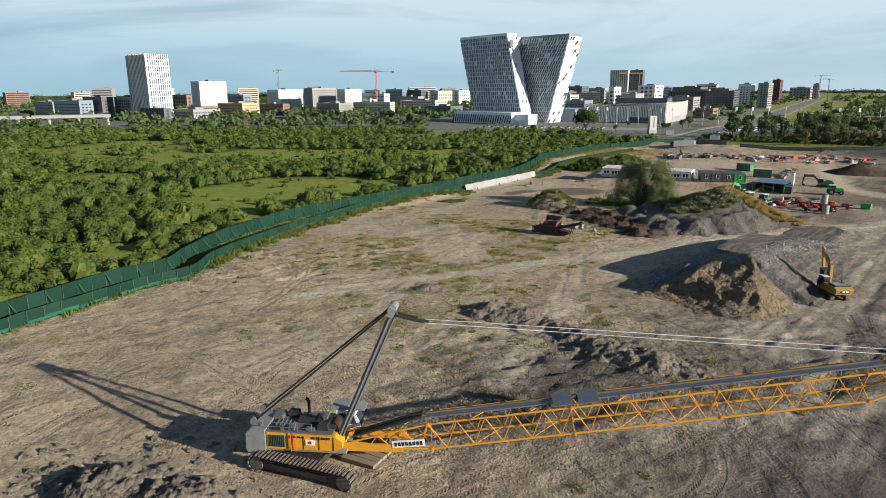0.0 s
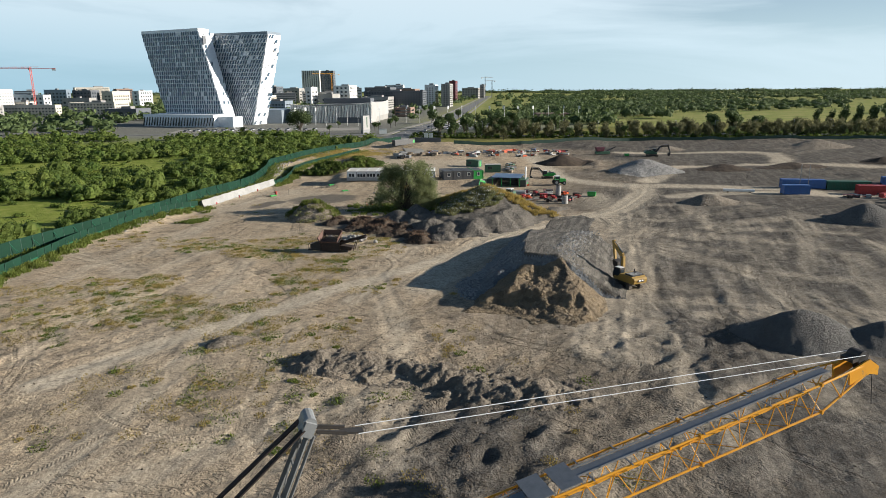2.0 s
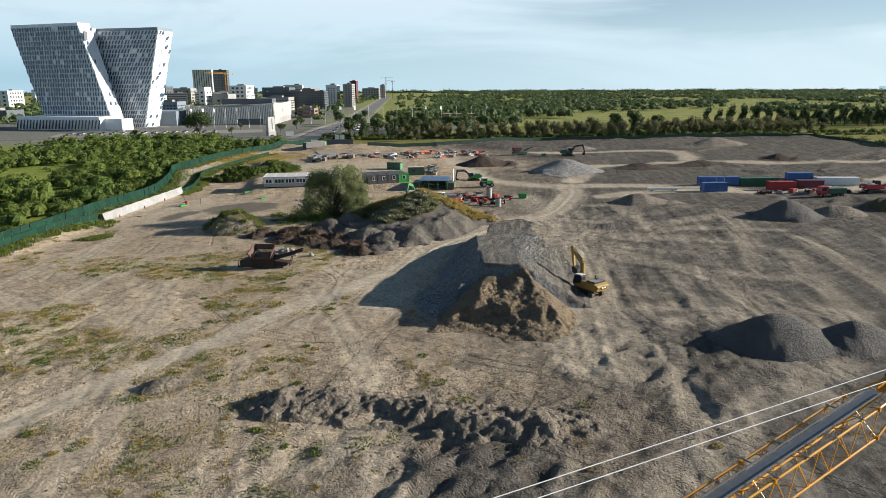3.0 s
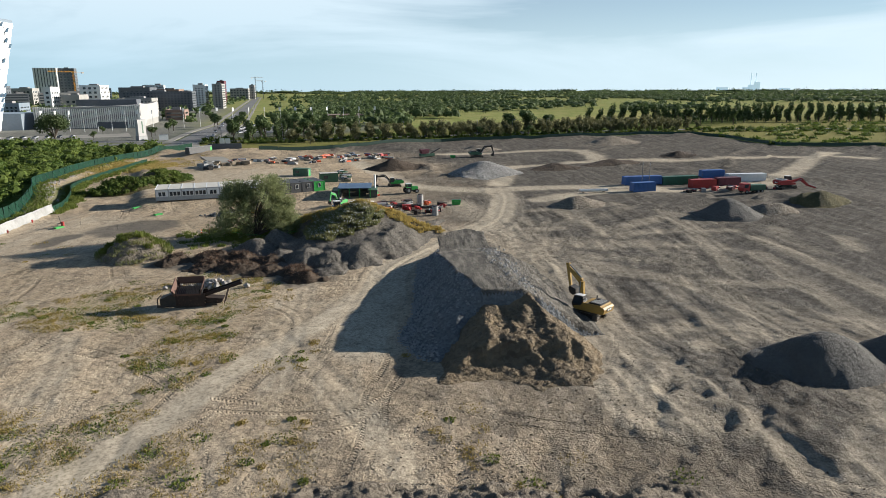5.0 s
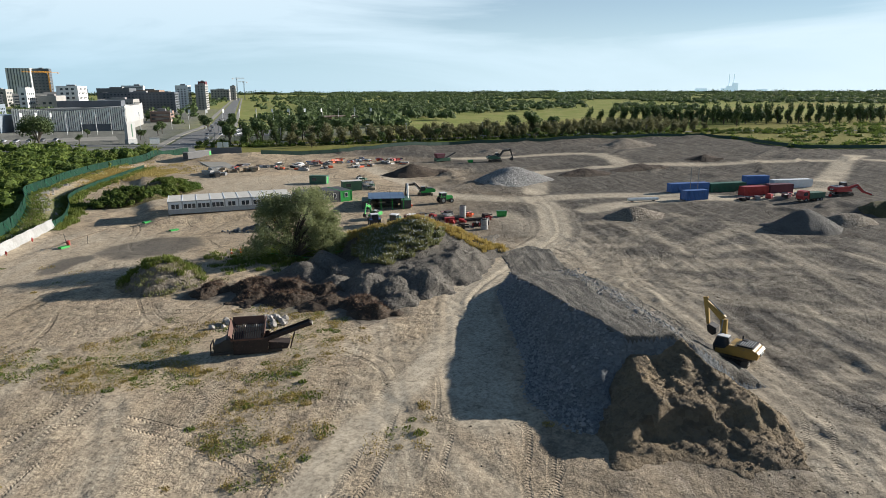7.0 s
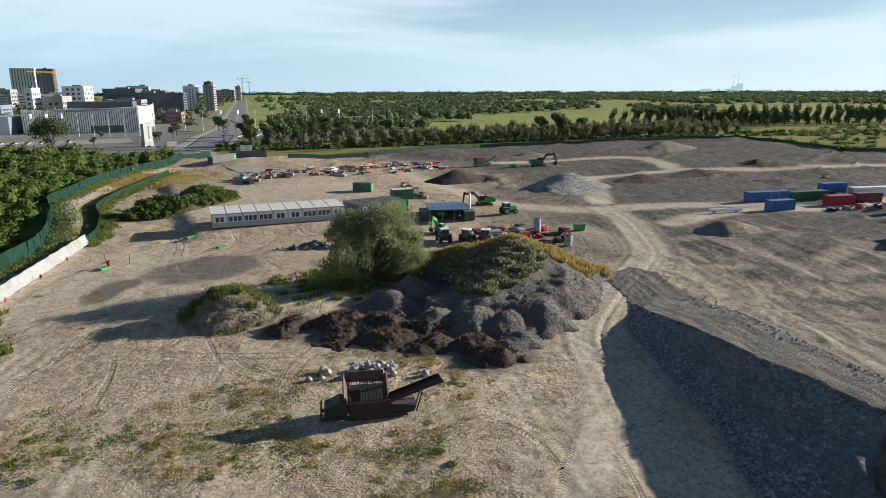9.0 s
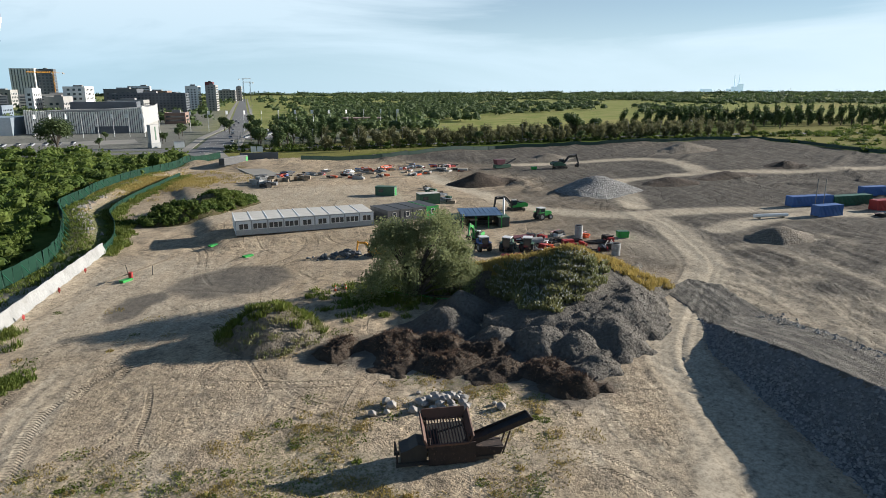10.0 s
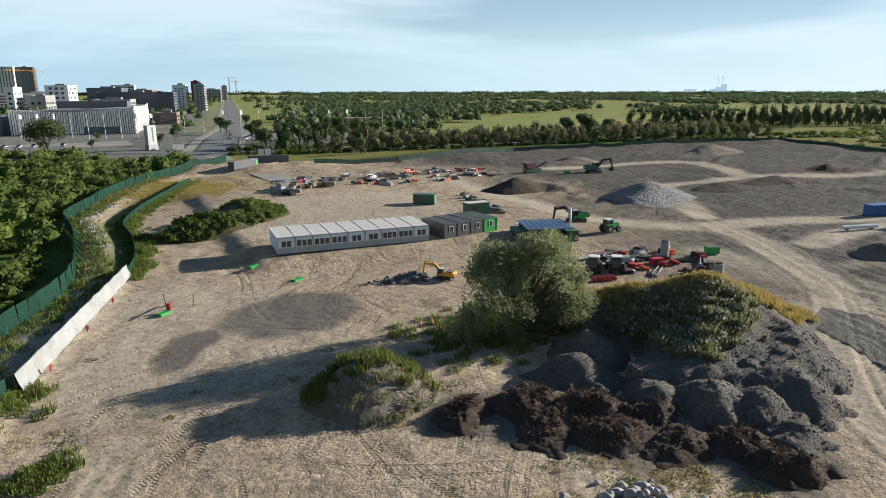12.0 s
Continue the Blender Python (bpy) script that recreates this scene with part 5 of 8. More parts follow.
# ---- trees ----
def tree_parts(parent, h, r, material, n, size, seed, trunk_h=0.25, limbs=7, lean=0.0, slim=1.0):
    g = np.random.default_rng(seed)
    rnd = random.Random(seed)
    b = Build().tube((0, 0, -0.3), (lean, 0, h * trunk_h), 0.035 * h, 8, 0.024 * h)
    vs = []
    for k in range(limbs):
        a = k * math.tau / limbs + rnd.uniform(-0.4, 0.4)
        z0 = h * (trunk_h + 0.04 * rnd.random())
        far = r * rnd.uniform(0.5, 0.72)
        tip = (lean + far * math.cos(a), far * math.sin(a), h * (rnd.uniform(0.5, 0.8) if slim < 1.3 else 0.14 + 0.68 * (k + rnd.random()) / limbs))
        mid = (lean + far * 0.45 * math.cos(a), far * 0.45 * math.sin(a), (z0 + tip[2]) / 2 + 0.05 * h)
        b.tube((lean, 0, z0 - 0.3), mid, 0.017 * h, 6, 0.011 * h).tube(mid, tip, 0.011 * h, 5, 0.004 * h)
        cr = r * rnd.uniform(0.42, 0.6)
        p, d = shell(tip, (cr, cr, cr * 0.95 * slim), n // (limbs + 2), g, -0.9, 0.75)
        vs.append(leaf_quads(p + g.normal(0, size * 0.6, p.shape), d, size, seed + k))
    for k in range(2):
        p, d = shell((lean, 0, h * (0.72 if slim < 1.3 else 0.58)), (r * 0.6, r * 0.6, h * (0.28 if slim < 1.3 else 0.42)), n // (limbs + 2), g, -0.9, 0.8)
        vs.append(leaf_quads(p, d, size, seed + 40 + k))
    part("trunk", b, M_BARK, parent)
    c = new("crown", foliage("crown", vs, material))
    c.parent = parent


def willow_tree():
    """Many-stemmed willow: raking stems from one foot, drooping grey-green sprays down to the weeds."""
    w = thing("willow_tree", 50.2, 168.0, gz(50.2, 168.0) - 0.1, 0, "broad grey-green willow tree on a weedy patch beside the mound", "tree")
    g = np.random.default_rng(4)
    rnd = random.Random(4)
    wood = Build()
    vs = []
    for k in range(150):
        a, up_ = rnd.uniform(0, math.tau), rnd.random() ** 0.75
        ox, oy, tall_, reach = ((-2.3, 2.2, 9.0, 5.2), (1.8, -1.9, 10.9, 5.6), (3.6, -3.2, 6.4, 4.4))[k % 5 % 3]
        rr = reach * math.sqrt(max(0.0, 1 - up_ ** 2.8)) * rnd.uniform(0.5, 1.05)
        tip = Vector((ox + rr * math.cos(a), oy + rr * math.sin(a), 1.2 + tall_ * up_ + rnd.gauss(0, 0.5)))
        if k % 3 == 0:
            mid_ = Vector((tip.x * 0.4, tip.y * 0.4, tip.z * 0.55))
            wood.tube((rnd.gauss(0, 0.3), rnd.gauss(0, 0.3), -0.2), mid_, 0.2, 6, 0.12).tube(mid_, tip, 0.12, 5, 0.03)
        cr = rnd.uniform(0.8, 1.8)
        p, d = shell(tip, (cr, cr, cr * 1.15), int(190 * cr * cr), g, -1.0, 0.9)
        p[:, 2] -= 0.35 * g.random(len(p)) * np.hypot(p[:, 0], p[:, 1]) * 0.12
        p = p[p[:, 2] > 0.3]
        vs.append(leaf_quads(p, np.column_stack((g.normal(0, 0.4, len(p)) + 0.3 * np.sign(p[:, 0]), g.normal(0, 0.4, len(p)), np.full(len(p), 0.25))), 0.125, 60 + k))
    part("trunk", wood, M_BARK, w)
    cr_ = new("crown", foliage("crown", vs, L_WILLOW))
    cr_.parent = w


willow_tree()
RING = [(46.7, 174.1), (47.0, 171.7), (47.5, 169.2), (48.9, 165.2), (50.4, 161.2), (54.9, 162.0), (59.9, 163.1)]
ring = thing("rope_fence", *RING[0], gz(*RING[0]), 0, "green rope strung between thin stakes round the willow's weedy patch", "rope fence")
for (ax, ay), (bx, by) in zip(RING, RING[1:]):
    q0, q1 = Vector((ax - RING[0][0], ay - RING[0][1], 0)), Vector((bx - RING[0][0], by - RING[0][1], 0))
    part("stake", Build().tube(q0 + Vector((0, 0, -0.3)), q0 + Vector((0, 0, 1.15)), 0.035, 6), M_TIMBER, ring)
    sag = Build()
    for k in range(5):
        e0, e1 = (q0.lerp(q1, j / 5) + Vector((0, 0, 1.1 - 0.9 * (j / 5) * (1 - j / 5))) for j in (k, k + 1))
        sag.tube(e0, e1, 0.03, 5)
    part("rope", sag, M_GREEN, ring)
street = thing("park_tree", 95, 460, 0, 0, "round dark broadleaf tree before the exhibition hall", "tree")
tree_parts(street, 17, 9.0, L_DARKTREE, 4200, 0.42, 6, 0.18, 11)

row_tree = thing("avenue_tree", 190, 352, 0, 0, "slim olive-brown avenue tree in a planted row", "tree", "avenue trees")
tree_parts(row_tree, 8.4, 2.7, L_BROWNTREE, 560, 0.38, 21, 0.16, 6, 0, 1.5)
row_tree2 = thing("avenue_tree", 186, 366, 0, 0, "slim olive-brown avenue tree in a planted row", "tree", "avenue trees")
tree_parts(row_tree2, 7.6, 2.5, L_BROWNTREE, 500, 0.38, 22, 0.16, 6, 0, 1.4)
for row in range(5):
    for k in range(32):
        p = Vector((188, 366)) + ROW_DIR * (k * 9.0 + row * 2.5 + rng.uniform(-0.7, 0.7)) + ROW_SIDE * (row * 12 + rng.uniform(-0.6, 0.6))
        if rng.random() < 0.05:
            continue
        s = rng.uniform(0.8, 1.2)
        c = copy_thing((row_tree, row_tree2)[k % 2], pose(p.x, p.y, 0, 0, 0, rng.uniform(0, 360)))
        c.scale = (s, s, s * rng.uniform(0.9, 1.15))
poplar = thing("poplar_tree", 520, 250, 0, 0, "tall slim dark poplar in a row", "tree", "poplar row")
tree_parts(poplar, 15, 3.2, L_DARKTREE, 700, 0.55, 25, 0.1, 7, 0, 2.2)
for row in range(2):
    for k in range(28):
        c = copy_thing(poplar, pose(470 + k * 7.6 + row * 8, 330 - k * 6.1 + row * 26, 0, 0, 0, k * 40))
        c.scale = (1, 1, rng.uniform(0.8, 1.2))
for x, y, s in ((172, 384, 0.8), (181, 402, 0.9), (187, 380, 0.7), (194, 410, 0.95), (201, 396, 0.8), (210, 418, 0.9), (221, 388, 0.7), (228, 424, 1.0), (240, 402, 0.8), (236, 446, 0.9), (256, 430, 0.9), (270, 412, 0.8)):
    c = copy_thing(poplar, pose(x, y, 0, 0, 0, x * 13 % 360))
    c.scale = (s, s, s)
gate_tree = thing("roadside_tree", 168, 395, 0, 0, "dark green broadleaf tree beside the crossroads", "tree", "roadside trees")
tree_parts(gate_tree, 11, 3.6, L_DARKTREE, 700, 0.55, 31)
for x, y, s in ((178, 392, 0.8), (190, 398, 1.15), (176, 410, 1.0), (204, 384, 0.7), (215, 395, 1.1), (226, 408, 0.9), (246, 388, 0.8), (206, 430, 1.1), (232, 432, 1.0), (250, 440, 1.2), (262, 420, 0.9), (196, 450, 1.0), (212, 470, 1.1), (236, 480, 1.0), (342, 318, 1.35), (350, 326, 1.4), (336, 330, 1.2), (358, 314, 1.1), (60, 478, 0.5), (100, 486, 0.45), (118, 470, 0.5), (152, 470, 0.6), (160, 484, 0.5), (176, 500, 0.7), (188, 520, 0.8), (140, 520, 0.5), (222, 520, 0.9), (232, 545, 1.0), (282, 590, 0.9), (196, 362, 0.6), (232, 344, 0.6), (290, 316, 0.6), (262, 330, 0.7), (318, 300, 0.6)):
    c = copy_thing(gate_tree, pose(x, y, 0, 0, 0, x * 7 % 360))
    c.scale = (s, s, s)

woods, hedge = [], []
wd = 340 + 3300 * np.random.default_rng(28).random(20000) ** 1.9
wa = np.radians(np.random.default_rng(29).uniform(-24, 56, 20000))
wx, wy = wd * np.cos(wa), 60 + wd * np.sin(wa)
wu, wv = (wx - 150) * 0.9 - (wy - 412) * 0.436, (wx - 150) * 0.436 + (wy - 412) * 0.9
w_open = fbm(wx * 0.35 + wy * 0.2, wy * 1.1 - wx * 0.4, 150, 27, 3)
w_lane = (wx - 150) * 0.86 - (wy - 412) * 0.5
w_edge = fbm(wx, wy, 70, 34, 3)
for x, y, u, v, d, gap_, lane, rag in zip(wx, wy, wu, wv, wd, w_open, w_lane, w_edge):
    near_wood = 25 < u < 275 and 208 + 16 * rag < v < 430
    field = 270 < u + 25 * rag < 700 and 120 < v < (335 if u < 360 else 275) + 30 * rag
    dry_field = 690 < u < 1120 and 250 < v + 40 * rag < 540
    side_wood = 400 < u < 680 and 62 < v < 145 and gap_ < 0.1
    back = v > 430 and gap_ < (0.12 if v < 1100 else -0.15)
    if lane < 22 or field or dry_field or not (near_wood or side_wood or back or (v > 290 and gap_ < 0.3)):
        continue
    k = 1 + d / 1800
    h = g_rng.uniform(8, 13) * (1.12 if near_wood else 0.95)
    woods.append((x, y, 0, g_rng.uniform(3.6, 6.4) * k, h, max(20, int(130 - d * 0.12)), 0.42 + d * 0.0008))
woods = woods[:3400]
thicket("far_woodland", woods, L_DARKTREE, "dark broadleaf woods reaching to the horizon", 15, 0.72, "woodland")
for px, py in walk_line([(150, 395), (196, 362), (250, 336), (316, 306), (390, 262), (440, 216), (500, 160), (560, 90)], 2.2):
    for o, tall_ in ((g_rng.uniform(-3, 3), 1.6), (g_rng.uniform(16, 24), 2.2)):
        if g_rng.random() < 0.75:
            q = Vector((px, py)) + ROW_SIDE * o
            hedge.append((q.x, q.y, 0, g_rng.uniform(1.5, 2.8), tall_ * g_rng.uniform(0.7, 1.6), 46, 0.5))
for _ in range(900):
    x, y = g_rng.uniform(345, 640), g_rng.uniform(20, 215)
    if (x - 345) * 0.5 + (y - 178) * 0.86 > -60 and site_mask(np.array([x]), np.array([y]))[0] < 0.05 and g_rng.random() < 0.4:
        hedge.append((x, y, 0, g_rng.uniform(2, 4), g_rng.uniform(0.8, 2.2), 30, 0.7))
thicket("hedgerow", hedge, L_THICKET, "green hedges and shrubs along the far road", 18, 0.72, "hedge")
belt = []
for _ in range(1500):
    d, a = 560 + 1800 * g_rng.random() ** 1.5, radians(g_rng.uniform(52, 128))
    x, y = d * math.cos(a), d * math.sin(a)
    if line_dist(np.array([x]), np.array([y]), AVENUE)[0][0] < 30:
        continue
    belt.append((x, y, 0, g_rng.uniform(4, 7) * (1 + d / 2500), g_rng.uniform(6, 12), max(10, int(40 - d * 0.03)), 1.1 + d * 0.0012))
thicket("city_greenery", [b for b in belt if not (450 < b[1] < 700 and -20 < b[0] < 240)], L_DARKTREE, "tree belts between the city blocks", 16, 0.72, "trees")
far_x = [(x, y) for x, y in ((3800 * math.cos(radians(a)), 3800 * math.sin(radians(a))) for a in range(-40, 140))]
ridge = [(x, y, 0, 70, g_rng.uniform(12, 22), 40, 4.0) for x, y in far_x for _ in range(2)]
thicket("horizon_woods", [(x + g_rng.uniform(-200, 200), y + g_rng.uniform(-200, 200), z, r, h, n, s) for x, y, z, r, h, n, s in ridge], L_DARKTREE, "low wooded line on the horizon", 17, 0.72, "woodland")


# ---- machines ----
def crawler_track(parent, name, length, tall, wide, y, m=None):
    """One crawler: side frame, shoes, rollers and the two end wheels."""
    r = tall / 2
    frame_ = part(name, Build().box((0, y, r), (length - tall, wide * 0.55, tall * 0.55)).box((0, y, r * 1.1), (length * 0.55, wide * 0.72, tall * 0.3)), M_DARK, parent)
    shoe = Build().box((0, 0, 0.03), (0.2 if length > 6 else 0.36, wide, 0.09)).box((0, 0, 0.09), (0.05, wide, 0.05)).mesh("track_shoe", M_TRACK)
    straight = length - tall
    run = 2 * straight + math.pi * tall
    n = min(56, int(run / (0.24 if length > 6 else 0.42)))
    for k in range(n):
        s = run * k / n
        if s < straight:
            p, ang = (-straight / 2 + s, tall), 0
        elif s < straight + math.pi * r:
            ang = (s - straight) / r
            p = (straight / 2 + r * math.sin(ang), r + r * math.cos(ang))
        elif s < 2 * straight + math.pi * r:
            p, ang = (straight / 2 - (s - straight - math.pi * r), 0), math.pi
        else:
            ang = math.pi + (s - 2 * straight - math.pi * r) / r
            p = (-straight / 2 + r * math.sin(ang), r + r * math.cos(ang))
        piece("track_shoe", shoe, frame_, pose(p[0], y, p[1] + 0.02, 0, math.degrees(ang), 0))
    for sx in (-1, 1):
        part("wheel", Build().tube((sx * straight / 2, y - wide * 0.4, r), (sx * straight / 2, y + wide * 0.4, r), r * 0.86, 16), M_TRACK, frame_)
    return frame_


def crawler_crane():
    c = thing("crawler_crane", -10.9, 49.3, gz(-10.9, 49.3), -5.4, "yellow and grey crawler crane with a long lattice boom laid low", "crane")
    under = part("undercarriage", Build().box((0, 0, 0.85), (3.4, 4.4, 0.6), -13).tube((0, 0, 1.0), (0, 0, 1.45), 1.35, 20), M_DARK, c)
    for y in (-3.15, 3.0):
        t = crawler_track(c, "crawler", 9.4, 1.4, 1.15, y)
        t.matrix_basis = pose(0.7, -0.2, 0.02, 0, 0, -14.5)
    part("machine_deck", Build().box((-0.8, 0, 1.52), (8.0, 3.3, 0.22)), M_GREYPAINT, c)
    part("side_housing", Build().prism([(-3.4, 1.62), (2.3, 1.62), (2.9, 2.0), (2.9, 2.5), (2.3, 2.95), (-3.4, 3.1)], -1.75, -0.75), M_YELLOW, c, "yellow panelled engine housing")
    part("side_housing", Build().prism([(-3.4, 1.62), (1.0, 1.62), (1.0, 2.9), (-3.4, 3.1)], 0.75, 1.75), M_YELLOW, c)
    part("radiator_grille", Build().box((-2.55, -1.77, 2.36), (1.35, 0.05, 1.05)), M_DULLGREEN, c, "dark ribbed cooling grille")
    for k in range(9):
        part("grille_bar", Build().box((-3.15 + k * 0.15, -1.81, 2.36), (0.03, 0.04, 1.0)), M_DARK, c)
    for x in (-1.7, -0.3, 1.0, 2.2):
        part("panel_seam", Build().box((x, -1.765, 2.3), (0.05, 0.05, 1.2)), M_DARK, c)
    plate = part("nameplate", Build().box((0.25, -1.78, 2.35), (0.75, 0.04, 0.5)), M_WHITE, c, "white plate with a red mark")
    part("mark", Build().tube((0.25, -1.8, 2.35), (0.25, -1.83, 2.35), 0.14, 10), M_RED, plate)
    for k in range(4):
        part("lettering_bar", Build().box((-1.35 + k * 0.33, -1.78, 2.78), (0.24, 0.03, 0.16)).box((0.5 + k * 0.42, -1.78, 2.76), (0.3, 0.03, 0.2)), M_DARK, c)
    part("roof_deck", Build().box((-0.7, 0, 3.12), (5.6, 3.4, 0.1)).box((-2.2, -0.6, 3.22), (1.8, 1.4, 0.16)).box((0.4, 0.9, 3.3), (1.4, 1.0, 0.35)), M_MAST, c)
    for k in range(5):
        part("roof_rib", Build().box((-2.9 + k * 0.35, -0.6, 3.33), (0.05, 1.3, 0.05)), M_STEEL, c)
    part("engine_block", Build().box((-0.4, 0.2, 3.3), (1.6, 1.0, 0.4)).tube((0.6, -0.3, 3.35), (0.6, 0.9, 3.35), 0.28, 12).tube((1.5, -0.6, 2.9), (1.5, 0.7, 2.9), 0.45, 14), M_DARK, c)
    for y in (-1.3, 0.0, 1.3):
        part("counterweight_block", Build().prism([(-5.0, 1.3), (-3.5, 1.3), (-3.5, 3.35), (-4.7, 3.35), (-5.1, 3.0), (-5.15, 1.6)], y - 0.63, y + 0.63), M_GREYPAINT, c, "grey cast counterweight")
    for y in (-1.1, 1.1):
        part("lashing_block", Build().box((-4.3, y, 3.6), (0.7, 0.4, 0.5), 0, 20).tube((-4.6, y - 0.25, 3.75), (-4.6, y + 0.25, 3.75), 0.3, 12), M_STEEL, c)
    part("exhaust_pipe", Build().tube((-0.6, 1.0, 3.1), (-0.6, 1.0, 4.7), 0.14, 10).tube((-0.6, 1.0, 4.7), (-0.85, 1.0, 4.85), 0.14, 10), M_RUST, c, "rusty exhaust pipe")
    cab = part("cab", Build().prism([(1.7, 1.75), (3.5, 1.75), (3.75, 2.5), (3.3, 3.7), (1.7, 3.75)], 1.15, 2.55), M_WHITE, c, "white operator's cab with dark windows")
    part("window_pane", Build().prism([(1.95, 2.55), (3.45, 2.55), (3.15, 3.5), (1.95, 3.5)], 1.12, 2.58), M_GLASS, cab)
    part("windscreen", Build().box((3.62, 1.85, 2.95), (0.06, 1.2, 1.1), 0, -20), M_GLASS, cab)
    part("sunscreen", Build().box((3.4, 1.85, 3.95), (1.5, 1.35, 0.12), 0, 8).box((2.0, 1.85, 3.98), (1.4, 1.4, 0.3)), M_GREYPAINT, cab)
    rail = Build()
    for x in (-3.2, -2.0, -0.8, 0.4):
        rail.tube((x, -1.65, 3.15), (x, -1.65, 3.95), 0.025, 5)
    rail.tube((-3.2, -1.65, 3.95), (0.4, -1.65, 3.95), 0.025, 5).tube((-3.2, -1.65, 3.55), (0.4, -1.65, 3.55), 0.02, 5)
    part("guard_rail", rail, M_STEEL, c)
    # ladder on the housing, hoses, tool boxes and winch drums on the deck
    ladder = Build()
    for x in (-1.35, -0.95):
        ladder.tube((x, -1.86, 1.5), (x, -1.86, 3.2), 0.03, 5)
    for k in range(6):
        ladder.tube((-1.35, -1.86, 1.65 + k * 0.27), (-0.95, -1.86, 1.65 + k * 0.27), 0.022, 5)
    part("ladder", ladder, M_ORANGE, c, "orange steel access ladder")
    for k, (x, y, w_, d_, h_) in enumerate(((-3.1, 0.8, 0.8, 1.2, 0.35), (-1.9, 1.1, 0.9, 0.6, 0.5), (-1.4, -1.2, 0.5, 0.5, 0.3), (1.2, -0.9, 0.9, 0.7, 0.45), (0.2, -1.2, 0.7, 0.4, 0.22), (-2.6, -1.3, 0.6, 0.4, 0.25))):
        part("deck_box", Build().prism([(x - w_ / 2, 3.17), (x + w_ / 2, 3.17), (x + w_ / 2, 3.17 + h_ * 0.85), (x + w_ / 2 - 0.1, 3.17 + h_), (x - w_ / 2, 3.17 + h_)], y - d_ / 2, y + d_ / 2), M_DARK if k % 2 else M_MAST, c)
    for k in range(5):
        hose = Build()
        p_ = Vector((-2.0 + 0.5 * k, -0.3 + 0.22 * k, 3.2))
        for j in range(5):
            q_ = p_ + Vector((0.42, 0.12 * math.sin(k * 2.1 + j), 0.1 * math.sin(j * 1.3 + k)))
            hose.tube(p_, q_, 0.04, 5)
            p_ = q_
        part("hose", hose, M_BLACK, c)
    part("winch_drum", Build().tube((1.9, -0.8, 3.0), (1.9, 0.8, 3.0), 0.42, 16).tube((1.9, -0.86, 3.0), (1.9, -0.8, 3.0), 0.56, 16).tube((1.9, 0.8, 3.0), (1.9, 0.86, 3.0), 0.56, 16), M_RUST, c, "rope-wound winch drum")
    # raked mast with its head and straps
    tip = Vector((7.0, 0.0, 13.2))
    for y in (-0.95, 0.95):
        leg = Build()
        a, b = Vector((2.3, y, 2.2)), tip + Vector((0, y * 0.55, 0))
        leg.tube(a, b, 0.17, 4)
        leg.tube(a + Vector((0.28, 0, 0)), b + Vector((0.25, 0, -0.3)), 0.1, 4)
        part("mast_leg", leg, M_MAST, c, "dark grey box-section mast leg")
    cross = Build()
    for k in (0.25, 0.45, 0.65, 0.82):
        p = Vector((2.3, 0, 2.2)).lerp(tip, k)
        w = 0.95 - 0.43 * k
        cross.tube((p.x, -w, p.z), (p.x, w, p.z), 0.07, 5)
        q = Vector((2.3, 0, 2.2)).lerp(tip, k + 0.14)
        cross.tube((p.x, -w, p.z), (q.x, w - 0.06, q.z), 0.05, 5)
    part("mast_bracing", cross, M_MAST, c)
    part("mast_head", Build().box(tip + Vector((0, 0, 0.15)), (0.6, 1.5, 0.8), 0, 25).tube(tip + Vector((0.1, -0.6, 0.4)), tip + Vector((0.1, 0.6, 0.4)), 0.36, 14), M_GREYPAINT, c)
    part("pulley_hook", Build().box(tip + Vector((1.2, 0.2, -0.35)), (1.6, 0.12, 0.2), 0, 12).box(tip + Vector((1.2, -0.4, -0.35)), (1.6, 0.12, 0.2), 0, 14).box(tip + Vector((2.3, -0.1, -0.65)), (1.2, 0.5, 0.12), 0, 8), M_DARK, c)
    for y in (-0.75, 0.75):
        s = Build()
        for o in (-0.16, -0.05, 0.06, 0.17):
            s.tube((-4.5, y * 1.4 + o, 3.75), tip + Vector((-0.2, y * 0.75 + o, 0.2)), 0.06, 5)
        part("mast_rope", s, M_RUST, c, "bundle of rust-brown hoist ropes")
    # lattice boom
    ang = math.atan2(3.27, 18.5)
    boom = part("boom_foot", Build().prism([(0.0, -0.28), (0.9, -0.5), (5.0, -1.1), (5.0, -0.35), (2.6, -0.1), (0.9, 0.35), (0.0, 0.28)], -1.18, -0.98).prism([(0.0, -0.28), (0.9, -0.5), (5.0, -1.1), (5.0, -0.35), (2.6, -0.1), (0.9, 0.35), (0.0, 0.28)], 0.98, 1.18).tube((0, -1.2, 0), (0, 1.2, 0), 0.2, 10), M_YELLOW, c, "yellow plated boom foot")
    boom.matrix_basis = pose(2.7, 0, 1.75, 0, -math.degrees(ang), 0)
    sign = part("sign_plate", Build().box((5.6, -1.2, -0.35), (2.7, 0.05, 0.62), 0, 3), M_WHITE, boom, "white maker's plate with dark bars")
    for k in range(8):
        part("bar", Build().box((4.55 + k * 0.3, -1.235, -0.3 - k * 0.016), (0.2, 0.03, 0.34)), M_BLACK, sign)
    hw, hd = 1.1, 1.1
    ends = [1.0, 7.5, 19.0, 30.0, 40.5]
